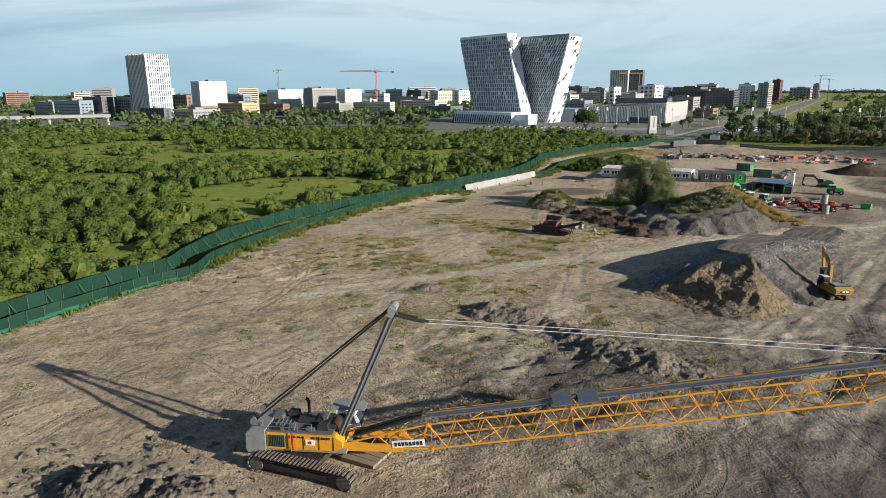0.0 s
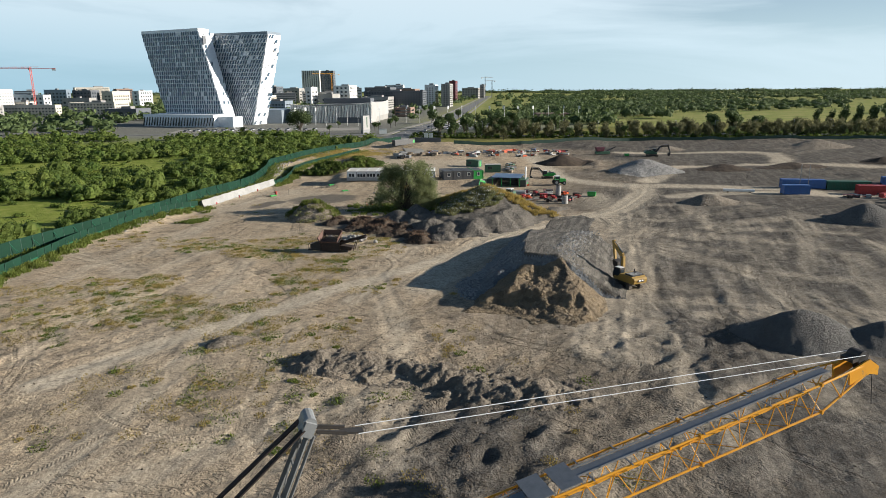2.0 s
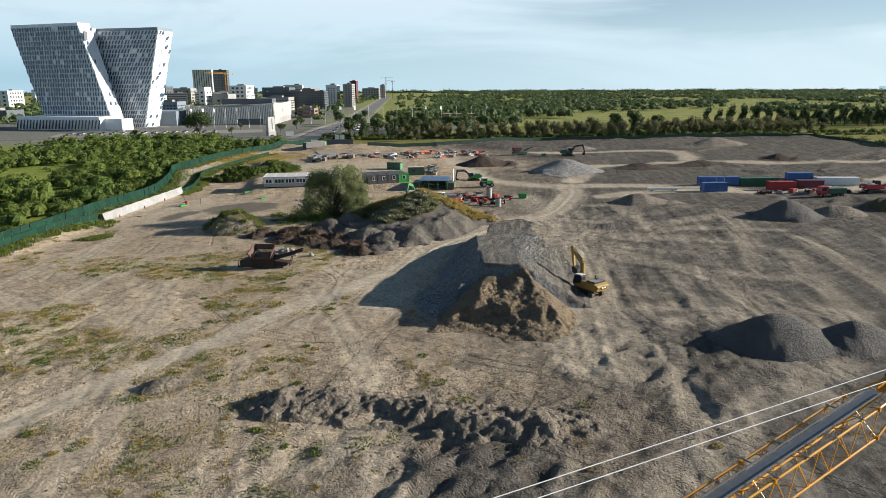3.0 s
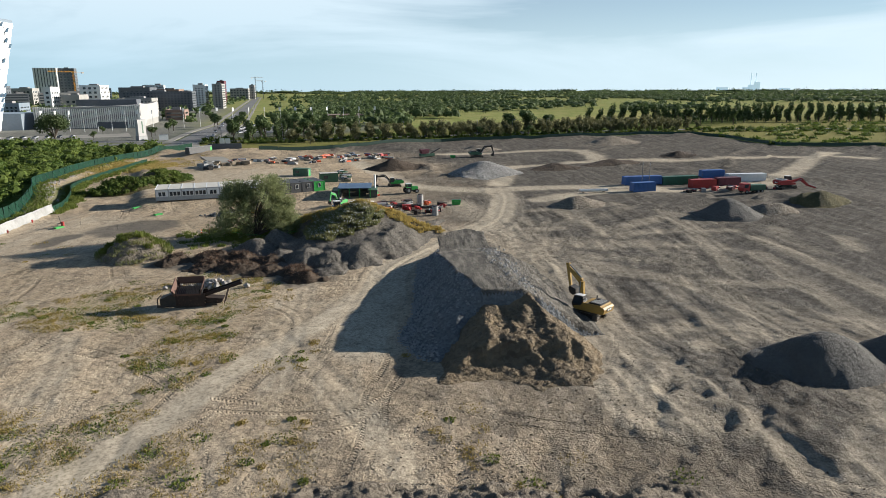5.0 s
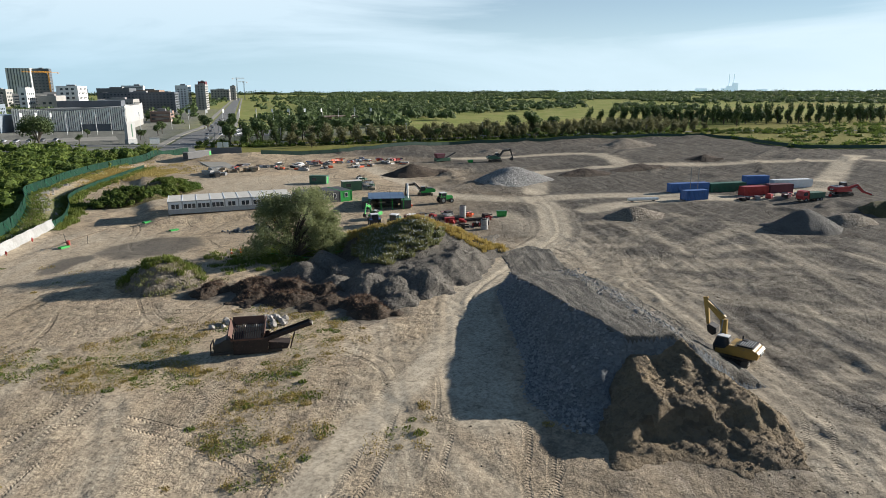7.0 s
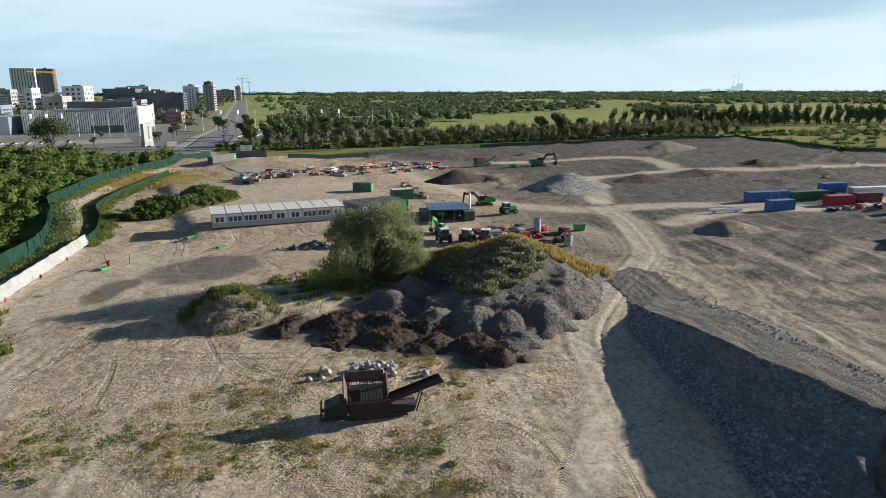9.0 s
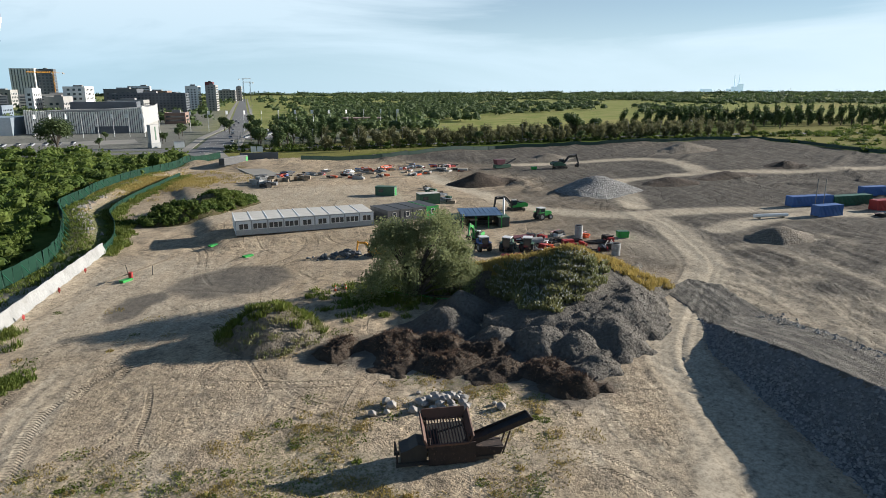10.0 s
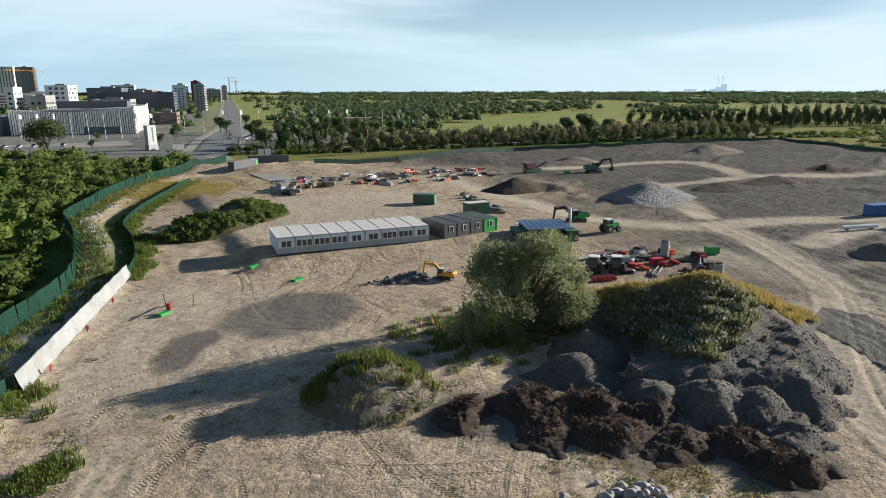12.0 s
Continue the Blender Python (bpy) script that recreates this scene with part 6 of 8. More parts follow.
    for n, (a, b) in enumerate(zip(ends, ends[1:])):
        sec = Build()
        first = n == 0
        for y in (-hw, hw):
            for z in (-hd, hd):
                z0 = z * 0.3 if first else z
                sec.tube((a, y, z0), (b, y, z), 0.085, 7)
                sec.box((b - 0.06, y, z), (0.16, 0.26, 0.26))
        s = part("boom_section", sec, M_YELLOW, boom)
        lace = Build()
        steps = max(3, int((b - a) / 1.05))
        for k in range(steps):
            u0, u1 = a + (b - a) * k / steps, a + (b - a) * (k + 1) / steps
            g0 = 0.3 + 0.7 * (u0 - a) / (b - a) if first else 1.0
            g1 = 0.3 + 0.7 * (u1 - a) / (b - a) if first else 1.0
            up = 1 if k % 2 else -1
            for y in (-hw, hw):
                lace.tube((u0, y, -up * hd * g0), (u1, y, up * hd * g1), 0.038, 5)
            if k % 2:
                for z in (-1, 1):
                    sgn = 1 if (k // 2) % 2 else -1
                    lace.tube((u0, -sgn * hw, z * hd * g0), (min(u1 + 1.0, b), sgn * hw, z * hd * g1), 0.034, 5)
        for y0, y1 in ((-hw, hw), (hw, -hw)):
            lace.tube((b - 0.1, y0, -hd), (b - 0.1, y1, hd), 0.035, 5)
        tagged(part("lacing", lace, M_YELLOW, s), kind="stuff")
    head = Build()
    for y in (-hw, hw):
        head.tube((40.5, y, hd), (45.4, y * 0.55, 0.75), 0.085, 7).tube((40.5, y, -hd), (45.4, y * 0.55, 0.0), 0.085, 7)
        head.tube((41.4, y * 0.94, 1.0), (42.4, y * 0.9, -0.7), 0.045, 5).tube((42.4, y * 0.9, -0.7), (43.3, y * 0.8, 0.9), 0.045, 5)
        head.prism([(43.6, -0.3), (45.6, -0.05), (46.4, -0.4), (46.5, 0.3), (45.6, 1.15), (43.6, 0.85)], y * 0.6 - 0.06, y * 0.6 + 0.06)
    part("boom_head", head, M_YELLOW, boom, "tapered yellow boom head")
    for k in range(4):
        part("sheave", Build().tube((46.0, -0.5 + k * 0.3, 0.2), (46.0, -0.36 + k * 0.3, 0.2), 0.55, 16), M_DARK, boom)
    part("sheave_block", Build().tube((45.2, -0.5, 1.3), (45.2, 0.5, 1.3), 0.5, 14).box((44.8, 0, 1.35), (1.3, 1.0, 0.3)), M_DARK, boom)
    for a, b in ((7.2, 17.8), (20.8, 42.0)):
        walkw = Build()
        for y in (-0.42, 0.42):
            walkw.box(((a + b) / 2, y, hd + 0.22), (b - a, 0.05, 0.12))
        walkw.box(((a + b) / 2, 0, hd + 0.18), (b - a, 0.6, 0.04))
        part("walkway", walkw, M_STEEL, boom, "grey steel walkway grating")
        for k in range(int((b - a) / 2.8)):
            part("walkway_bracket", Build().box((a + 1 + k * 2.8, 0, hd + 0.1), (0.1, 2.5, 0.06)).tube((a + 1 + k * 2.8, -1.1, hd), (a + 1 + k * 2.8, -1.1, hd + 0.55), 0.03, 5), M_STEEL, boom)
    for x in (18.3, 20.3):
        part("platform", Build().box((x, 0, hd + 0.3), (1.5, 2.3, 0.06)).box((x, 0, hd + 0.26), (1.6, 0.1, 0.1)), M_STEEL, boom, "square steel work platform")
    for y in (-0.35, 0.35):
        part("boom_cover", Build().box((3.9, y, 0.95), (6.2, 0.55, 0.08), 0, -10).box((3.9, y - 0.26, 0.99), (6.2, 0.05, 0.14), 0, -10), M_DARK, boom)
    for y in (-0.55, 0.55):
        e = boom.matrix_basis @ Vector((45.3, y, 1.5))
        part("pendant_rope", Build().tube(tip + Vector((2.6, y * 0.8, -0.7)), e, 0.024, 5), M_CABIN, c, "pale steel pendant rope")
    part("hoist_rope", Build().tube((46.9, 0.1, 0.1), (46.9, 0.1, -3.5), 0.03, 5), M_DARK, boom)
    return c


crawler_crane()
mat_set = thing("crane_mats", -6.4, 49.6, gz(-6.4, 49.6), -28, "worn timber crane mats lying before the tracks", "timber mat")
for k in range(5):
    part("beam", Build().box((0.2, -1.6 + k * 0.72, 0.16), (3.2, 0.66, 0.28), rng.uniform(-2, 2)), M_TIMBER, mat_set)


def excavator(x, y, az, slew, paint, label, arm=(48, -62, -40), scale=1.0, rear=M_DARK, group="", arm_paint=None):
    """A tracked digger; arm: lift of boom, stick and bucket in degrees."""
    e = thing("excavator", x, y, gz(x, y), az, label, "excavator", group)
    e.scale = (scale,) * 3
    for yy in (-1.15, 1.15):
        crawler_track(e, "crawler", 4.1, 0.85, 0.6, yy)
    part("undercarriage", Build().box((0, 0, 0.7), (2.2, 1.8, 0.5)).tube((0, 0, 0.85), (0, 0, 1.1), 0.7, 14), M_DARK, e)
    up = part("upper_body", Build().prism([(-2.6, 1.15), (1.6, 1.15), (1.6, 1.6), (0.6, 1.75), (0.2, 2.25), (-2.3, 2.3), (-2.75, 2.0), (-2.8, 1.4)], -1.35, 1.35), paint, e)
    up.matrix_basis = pose(0, 0, 0, 0, 0, slew)
    part("counterweight", Build().prism([(-2.85, 1.2), (-2.3, 1.2), (-2.3, 2.15), (-2.75, 2.1), (-3.0, 1.85)], -1.3, 1.3), paint, up)
    part("rear_plate", Build().box((-2.98, 0, 1.7), (0.06, 1.3, 0.42), 0, 10), M_BLACK, up, "dark plate with pale bars")
    part("bar", Build().box((-3.02, -0.3, 1.7), (0.04, 0.35, 0.2), 0, 10).box((-3.02, 0.25, 1.7), (0.04, 0.35, 0.2), 0, 10), M_WHITE, up)
    part("engine_hood", Build().box((-1.5, 0, 2.36), (1.7, 2.3, 0.18)).box((-1.0, -0.7, 2.48), (0.5, 0.5, 0.14)), rear, up)
    for k in range(6):
        part("hood_slat", Build().box((-2.1 + k * 0.24, 0, 2.47), (0.08, 1.9, 0.05)), M_GREYPAINT, up)
    part("exhaust", Build().tube((-0.7, -0.8, 2.3), (-0.7, -0.8, 2.95), 0.08, 8), M_DARK, up)
    cab = part("cab", Build().prism([(0.2, 1.3), (1.75, 1.3), (1.9, 1.9), (1.55, 3.0), (0.25, 3.05)], 0.35, 1.33), M_DARK, up)
    part("window_pane", Build().prism([(0.4, 1.9), (1.7, 1.9), (1.45, 2.85), (0.4, 2.88)], 0.32, 1.36), M_GLASS, cab)
    part("roof_hatch", Build().box((0.9, 0.84, 3.08), (1.2, 0.9, 0.08)), M_WHITE, cab)
    part("rear_window", Build().box((0.2, 0.84, 2.4), (0.05, 0.75, 0.7)), M_GLASS, cab)
    a, b, d = (radians(k) for k in arm)
    p0 = Vector((1.1, -0.15, 1.75))
    p1 = p0 + 2.9 * Vector((math.cos(a + 0.25), 0, math.sin(a + 0.25)))
    p2 = p1 + 2.7 * Vector((math.cos(a - 0.55), 0, math.sin(a - 0.55)))
    p3 = p2 + 2.7 * Vector((math.cos(b), 0, math.sin(b)))

    def beam(name, q0, q1, h0, h1, w, mat_):
        v = (q1 - q0).normalized()
        n = Vector((-v.z, 0, v.x))
        o = [q0 + n * h0, q1 + n * h1, q1 - n * h1, q0 - n * h0]
        return part(name, Build().prism([(k.x, k.z) for k in o], q0.y - w / 2, q0.y + w / 2), mat_, up)

    beam("boom_lower", p0, p1, 0.25, 0.38, 0.42, arm_paint or paint)
    beam("boom_upper", p1, p2, 0.38, 0.2, 0.42, arm_paint or paint)
    beam("stick", p2 - (p3 - p2) * 0.2, p3, 0.26, 0.15, 0.34, arm_paint or paint)
    for yy in (-0.32, 0.32):
        part("lift_ram", Build().tube(p0 + Vector((0.5, yy, -0.35)), p1 + Vector((0, yy, 0)), 0.08, 8), M_STEEL, up)
    part("stick_ram", Build().tube(p1 + Vector((0, 0, 0.5)), p2 + (p2 - p3) * 0.2, 0.08, 8), M_STEEL, up)
    part("bucket_link", Build().tube(p2 + Vector((0.1, 0, 0.25)), p3 + Vector((0.1, 0, 0.3)), 0.07, 8), M_STEEL, up)
    u = Vector((math.cos(d), 0, math.sin(d)))
    n = Vector((-u.z, 0, u.x))
    o = [p3, p3 + u * 0.7 + n * 0.35, p3 + u * 1.25 + n * 0.1, p3 + u * 1.3 - n * 0.35, p3 + u * 0.75 - n * 0.75, p3 - n * 0.3]
    part("bucket", Build().prism([(k.x, k.z) for k in o], -0.75, 0.45), M_DARK, up)
    return e


excavator(58.2, 94.2, 92, 0, M_CATYELLOW, "muddy yellow tracked excavator with raised boom beside the ramp", (70, -100, -130))
excavator(113.3, 195.9, 150, 0, M_GREEN, "green tracked excavator working near the site cabins", (28, -80, -120), 0.9, M_DARK, "green excavators", M_DARK)
excavator(197.3, 236.9, -30, 0, M_DULLGREEN, "green tracked excavator with its dark arm stretched out", (34, -70, -110), 1.15, M_DARK, "green excavators", M_DARK)
excavator(195.5, 111.5, -33, 0, M_RED, "red tracked machine with its arm lowered", (-4, -18, -60), 1.2, M_WHITE)
excavator(62.4, 190.2, 110, 0, M_YELLOW, "small yellow digger parked beside the rubble pile", (30, -80, -120), 0.6)
excavator(84.3, 184.4, 200, 0, M_GREEN, "small green digger parked by the cabins", (50, -70, -110), 0.75, M_DARK, "green excavators")


def screener():
    """A rusty earth screener: skid, hopper with a grid of bars, side conveyor."""
    s = thing("earth_screener", 22.2, 136.2, gz(22.2, 136.2), -38, "rusty brown earth screener with a slatted hopper and conveyor", "screening machine")
    part("skid", Build().box((-0.3, -0.9, 0.25), (8.0, 0.25, 0.3)).box((-0.3, 0.9, 0.25), (8.0, 0.25, 0.3)).box((-3.6, 0, 0.3), (0.3, 2.0, 0.25)).box((3.2, 0, 0.3), (0.3, 2.0, 0.25)), M_DARK, s)
    part("side_plate", Build().prism([(-1.7, 0.1), (2.2, 0.1), (2.2, 1.9), (-1.7, 1.9)], -1.25, -1.15), M_RUST, s)
    part("side_plate", Build().prism([(-1.7, 0.1), (2.2, 0.1), (2.2, 1.9), (-1.7, 1.9)], 1.15, 1.25), M_RUST, s)
    part("engine_box", Build().prism([(-3.9, 0.4), (-1.8, 0.4), (-1.8, 1.7), (-2.5, 1.9), (-3.2, 1.5), (-3.9, 1.3)], -0.9, 0.9), M_DARK, s)
    part("engine_guard", Build().tube((-4.2, -0.9, 0.4), (-4.2, -0.9, 1.3), 0.07, 6).tube((-4.2, 0.9, 0.4), (-4.2, 0.9, 1.3), 0.07, 6).tube((-4.2, -0.9, 1.3), (-4.2, 0.9, 1.3), 0.07, 6), M_RUST, s)
    tilt = pose(-0.1, 0.1, 2.5, 20, 0, 0)
    hop = part("hopper", Build().box((0, 1.5, 0.25), (3.6, 0.12, 1.0), 0, 0, -25).box((-1.85, 0, 0.25), (0.12, 3.0, 1.0), 0, -22).box((1.85, 0, 0.25), (0.12, 3.0, 1.0), 0, 22).box((0, -1.45, -0.15), (3.6, 0.14, 0.3)), M_RUSTRED, s, "faded red hopper walls")
    hop.matrix_basis = tilt
    for k in range(13):
        part("grid_bar", Build().box((-1.5 + k * 0.25, 0, -0.1), (0.08, 2.7, 0.12)), M_RUSTRED, hop)
    part("hopper_floor", Build().box((0, 0, -0.75), (3.4, 2.7, 0.1)), M_BLACK, hop)
    part("hopper_frame", Build().tube((-1.6, -1.2, 1.8), (-1.6, -1.3, 2.6), 0.09, 6).tube((1.6, -1.2, 1.8), (1.6, -1.3, 2.6), 0.09, 6).tube((-1.6, 1.2, 1.8), (-1.6, 1.2, 3.0), 0.09, 6).tube((1.6, 1.2, 1.8), (1.6, 1.2, 3.0), 0.09, 6), M_RUST, s)
    conv = part("conveyor", Build().box((0, -0.55, 0.1), (5.6, 0.1, 0.45)).box((0, 0.55, 0.1), (5.6, 0.1, 0.45)).tube((2.8, -0.6, 0), (2.8, 0.6, 0), 0.18, 10), M_RUST, s)
    conv.matrix_basis = pose(4.3, 0.0, 2.15, 0, -17, 4)
    part("belt", Build().box((0, 0, 0.08), (5.6, 0.98, 0.06)), M_BLACK, conv, "dark rubber conveyor belt")
    part("conveyor_leg", Build().tube((4.6, -0.5, 0.2), (5.2, -0.5, 2.2), 0.07, 6).tube((4.6, 0.5, 0.2), (5.2, 0.5, 2.2), 0.07, 6), M_RUST, s)
    part("chute", Build().prism([(2.2, 0.2), (4.3, 0.4), (4.6, 1.0), (2.2, 1.3)], -0.9, 0.7), M_RUST, s)


screener()
rocks = thing("boulder_pile", 29, 142.2, gz(29, 142.2), -38, "pile of pale grey boulders behind the screener", "boulders")
for k in range(46):
    x, y = rng.gauss(0, 2.2), rng.gauss(0, 1.0)
    r = rng.uniform(0.28, 0.62)
    part("boulder", Build().rock((x, y, r * 0.55 + max(0, 0.8 - abs(x) * 0.3 - abs(y) * 0.5)), r, k), M_ROCK, rocks)
lone = thing("boulder", 25.0, 146.6, gz(25, 146.6), 0, "single pale boulder lying on bare earth", "boulder")
part("stone", Build().rock((0, 0, 0.4), 0.55, 77), M_ROCK, lone)


def root_heap(x, y, rx, ry, h, seed, k=0):
    """A tangle of grubbed roots and peat: clods with splintered stems."""
    rnd = random.Random(seed)
    top = thing("root_heap", x, y, gz(x, y), 0, "tangled heap of dark grubbed roots and peaty soil", "root heap", "root heaps")

    def hh(px, py):
        base = lump(px, py, 0, 0, rx * 1.12, ry * 1.12, h * 0.72, rnd_az, 0.2, seed, 0.35) - 0.05
        return base + np.where(base > 0.05, 0.4 * fbm(px, py, 1.6, seed, 5, 0.65) * np.clip(base, 0, 1), 0)

    rnd_az = rnd.uniform(-30, 30)
    xs = np.arange(-rx * 1.3, rx * 1.3, 0.18)
    ys = np.arange(-ry * 1.3, ry * 1.3, 0.18)
    gx, gy = np.meshgrid(xs, ys)
    hx, hy = gx.ravel(), gy.ravel()
    z = hh(hx, hy)
    f = grid_faces(len(xs), len(ys))
    f = f[(z[f] > 0).any(axis=1)]
    used = np.unique(f)
    back = np.zeros(len(z), int)
    back[used] = np.arange(len(used))
    soil_ = new("peat", array_mesh("peat", np.column_stack((hx, hy, np.where(z > 0, z, -0.15)))[used], back[f], M_DARKSOIL, True))
    soil_.parent = top
    tang = Build()
    for _ in range(int((16 if k in (5, 6) else 75) * rx * ry)):
        px, py = rnd.gauss(0, rx * 0.42), rnd.gauss(0, ry * 0.42)
        pz = float(hh(np.array([px]), np.array([py]))[0])
        if pz < 0.1:
            continue
        q = Vector((px, py, pz - 0.08))
        v = Vector((rnd.gauss(0, 1), rnd.gauss(0, 1), rnd.gauss(0.35, 0.45))).normalized() * rnd.uniform(0.2, 0.75)
        r = rnd.uniform(0.02, 0.06)
        tang.tube(q, q + v, r, 3, r * 0.3)
    ob = part("root_tangle", tang, M_ROOT, top)
    tagged(ob, "splintered brown roots", kind="stuff")


for k, (x, y, rx, ry, h) in enumerate(((30.8, 160.4, 3.0, 2.6, 2.1), (35.6, 156.8, 4.2, 3.2, 2.3), (33.6, 153.2, 4.0, 3.0, 1.6), (38.4, 152.0, 4.4, 3.4, 2.6), (36.2, 148.6, 4.2, 3.2, 1.7), (41.0, 147.2, 4.2, 3.4, 2.1), (38.8, 143.0, 4.0, 3.0, 1.4), (41.4, 139.4, 3.0, 3.0, 1.7), (40.4, 135.6, 2.8, 3.4, 2.1))):
    root_heap(x, y, rx, ry, h, 300 + k, k)

rub = thing("rubble_pile", 59, 194, gz(59, 194), -38, "pile of broken grey concrete rubble", "rubble")
for k in range(110):
    x, y = rng.gauss(0, 2.3), rng.gauss(0, 1.2)
    r = rng.uniform(0.2, 0.5)
    part("lump", Build().rock((x, y, r * 0.5 + max(0, 1.2 - abs(x) * 0.35 - abs(y) * 0.6)), r, k), M_GRAVEL, rub)


# ---- cabins, sheds and containers ----
def cabin_module(parent_label, w, d, h, wall, roof, band, windows, group, name="site_cabin"):
    c = thing(name, 0, 0, 0, 0, parent_label, "site cabin", group)
    part("shell", Build().box((w / 2, d / 2, h / 2 + 0.1), (w - 0.04, d, h - 0.1)), wall, c)
    part("roof", Build().box((w / 2, d / 2, h + 0.09), (w - 0.3, d + 0.1, 0.08)), roof, c)
    part("roof_edge", Build().box((0.06, d / 2, h + 0.12), (0.2, d + 0.12, 0.14)), wall, c)
    part("base_rail", Build().box((w / 2, -0.02, 0.16), (w - 0.06, 0.08, 0.2)), band, c)
    part("top_rail", Build().box((w / 2, -0.02, h), (w - 0.06, 0.08, 0.16)), band, c)
    for px_ in (0.07, w - 0.07):
        part("corner_post", Build().box((px_, -0.02, h / 2), (0.14, 0.1, h)), band, c)
    if band is not wall:
        part("lower_band", Build().box((w / 2, -0.015, 0.7), (w - 0.3, 0.05, 0.85)), band, c)
    n = windows
    for k in range(n):
        cx = w / 2 + (k - (n - 1) / 2) * 0.92
        fr = part("window", Build().box((cx - 0.4, -0.04, 1.8), (0.07, 0.1, 1.15)).box((cx + 0.4, -0.04, 1.8), (0.07, 0.1, 1.15)).box((cx, -0.04, 2.36), (0.86, 0.1, 0.07)).box((cx, -0.04, 1.24), (0.86, 0.1, 0.07)), M_WHITE, c)
        part("pane", Build().box((cx, -0.03, 1.8), (0.76, 0.06, 1.06)), M_GLASS, fr)
    return c


W9 = 3.16
first = {n: cabin_module("pale grey modular site cabin with dark windows", W9, 9.6, 2.95, M_CABIN, M_CABINROOF, M_CABINBAND, n, "row of grey site cabins") for n in (2, 3)}
for k, n in enumerate((2, 3, 3, 3, 2, 2, 3, 3, 2)):
    a = radians(-26.5)
    x, y = 51.8 + k * W9 * math.cos(a), 219.8 + k * W9 * math.sin(a)
    m = pose(x, y, 1.15, 0, 0, -26.5)
    if n in first:
        first[n].matrix_basis = m
        first[(n, 1)] = first.pop(n)
    else:
        copy_thing(first[(n, 1)], m)
dark_cab = cabin_module("dark anthracite modular cabin with a white window", 3.3, 8.0, 2.8, M_DARKCABIN, M_DARKCABIN, M_DARKCABIN, 1, "row of dark cabins")
dark_cab.matrix_basis = pose(79.9, 205.6, 1.15, 0, 0, -13.5)
for k in (1, 2):
    copy_thing(dark_cab, pose(79.9 + k * 3.3 * 0.972, 205.6 - k * 3.3 * 0.233, 1.15, 0, 0, -13.5))
g_cab = cabin_module("bright green cabin end module with a window", 3.3, 8.0, 2.8, M_GREEN, M_DARKCABIN, M_GREEN, 1, "row of dark cabins")
g_cab.matrix_basis = pose(79.9 + 3 * 3.3 * 0.972, 205.6 - 3 * 3.3 * 0.233, 1.15, 0, 0, -13.5)


def box_hut(x, y, az, w, d, h, wall, roof, label, name="green_hut"):
    c = thing(name, x, y, gz(x, y), az, label, "container hut")
    part("shell", Build().box((0, 0, h / 2 + 0.05), (w, d, h)), wall, c)
    part("roof", Build().box((0, 0, h + 0.1), (w + 0.15, d + 0.15, 0.1)), roof, c)
    part("door", Build().box((w / 2 + 0.02, 0, h * 0.45), (0.05, d * 0.38, h * 0.78)), M_DARKCABIN, c)
    part("window", Build().box((-w * 0.2, -d / 2 - 0.02, h * 0.6), (w * 0.25, 0.05, h * 0.35)), M_GLASS, c)
    return c


box_hut(104.8, 217.4, -25, 5.5, 2.6, 2.7, M_DULLGREEN, M_CABINROOF, "dull green container hut with a pale roof")
box_hut(107.3, 235.9, -60, 5.5, 2.5, 2.4, M_DULLGREEN, M_DULLGREEN, "bright green crew container on the gravel yard").children[0].data.materials[0] = M_GREEN


def workshop():
    w = thing("workshop_shelter", 96.8, 193.9, gz(96.8, 193.9), -41, "open workshop shelter with a blue sheet roof between containers", "shelter")
    part("roof", Build().box((0, 0, 3.75), (9.2, 7.8, 0.14), 0, 0, 3), M_SOLAR, w, "low-pitched blue sheet roof")
    for k in range(9):
        part("roof_rib", Build().box((-4.4 + k * 1.1, 0, 3.85), (0.06, 7.8, 0.08), 0, 0, 3), M_SOLAR, w)
    for s in (-1, 1):
        cc = part("side_container", Build().box((s * 5.0, 0, 1.35), (2.4, 6.0, 2.5)), M_DARKCABIN, w)
        part("container_roof", Build().box((s * 5.0, 0, 2.66), (2.5, 6.1, 0.12)), M_DULLGREEN, cc)
    for x in (-4.3, -1.4, 1.4, 4.3):
        part("post", Build().box((x, -3.7, 1.8), (0.2, 0.2, 3.6)), M_GREEN, w)
    part("back_wall", Build().box((0, 3.6, 1.8), (8.4, 0.15, 3.4)), M_DARKCABIN, w)
    w.scale = (1, 1, 0.8)
    part("workbench", Build().box((0.5, 1.2, 0.6), (5.0, 1.6, 1.2)), M_DARK, w)


workshop()


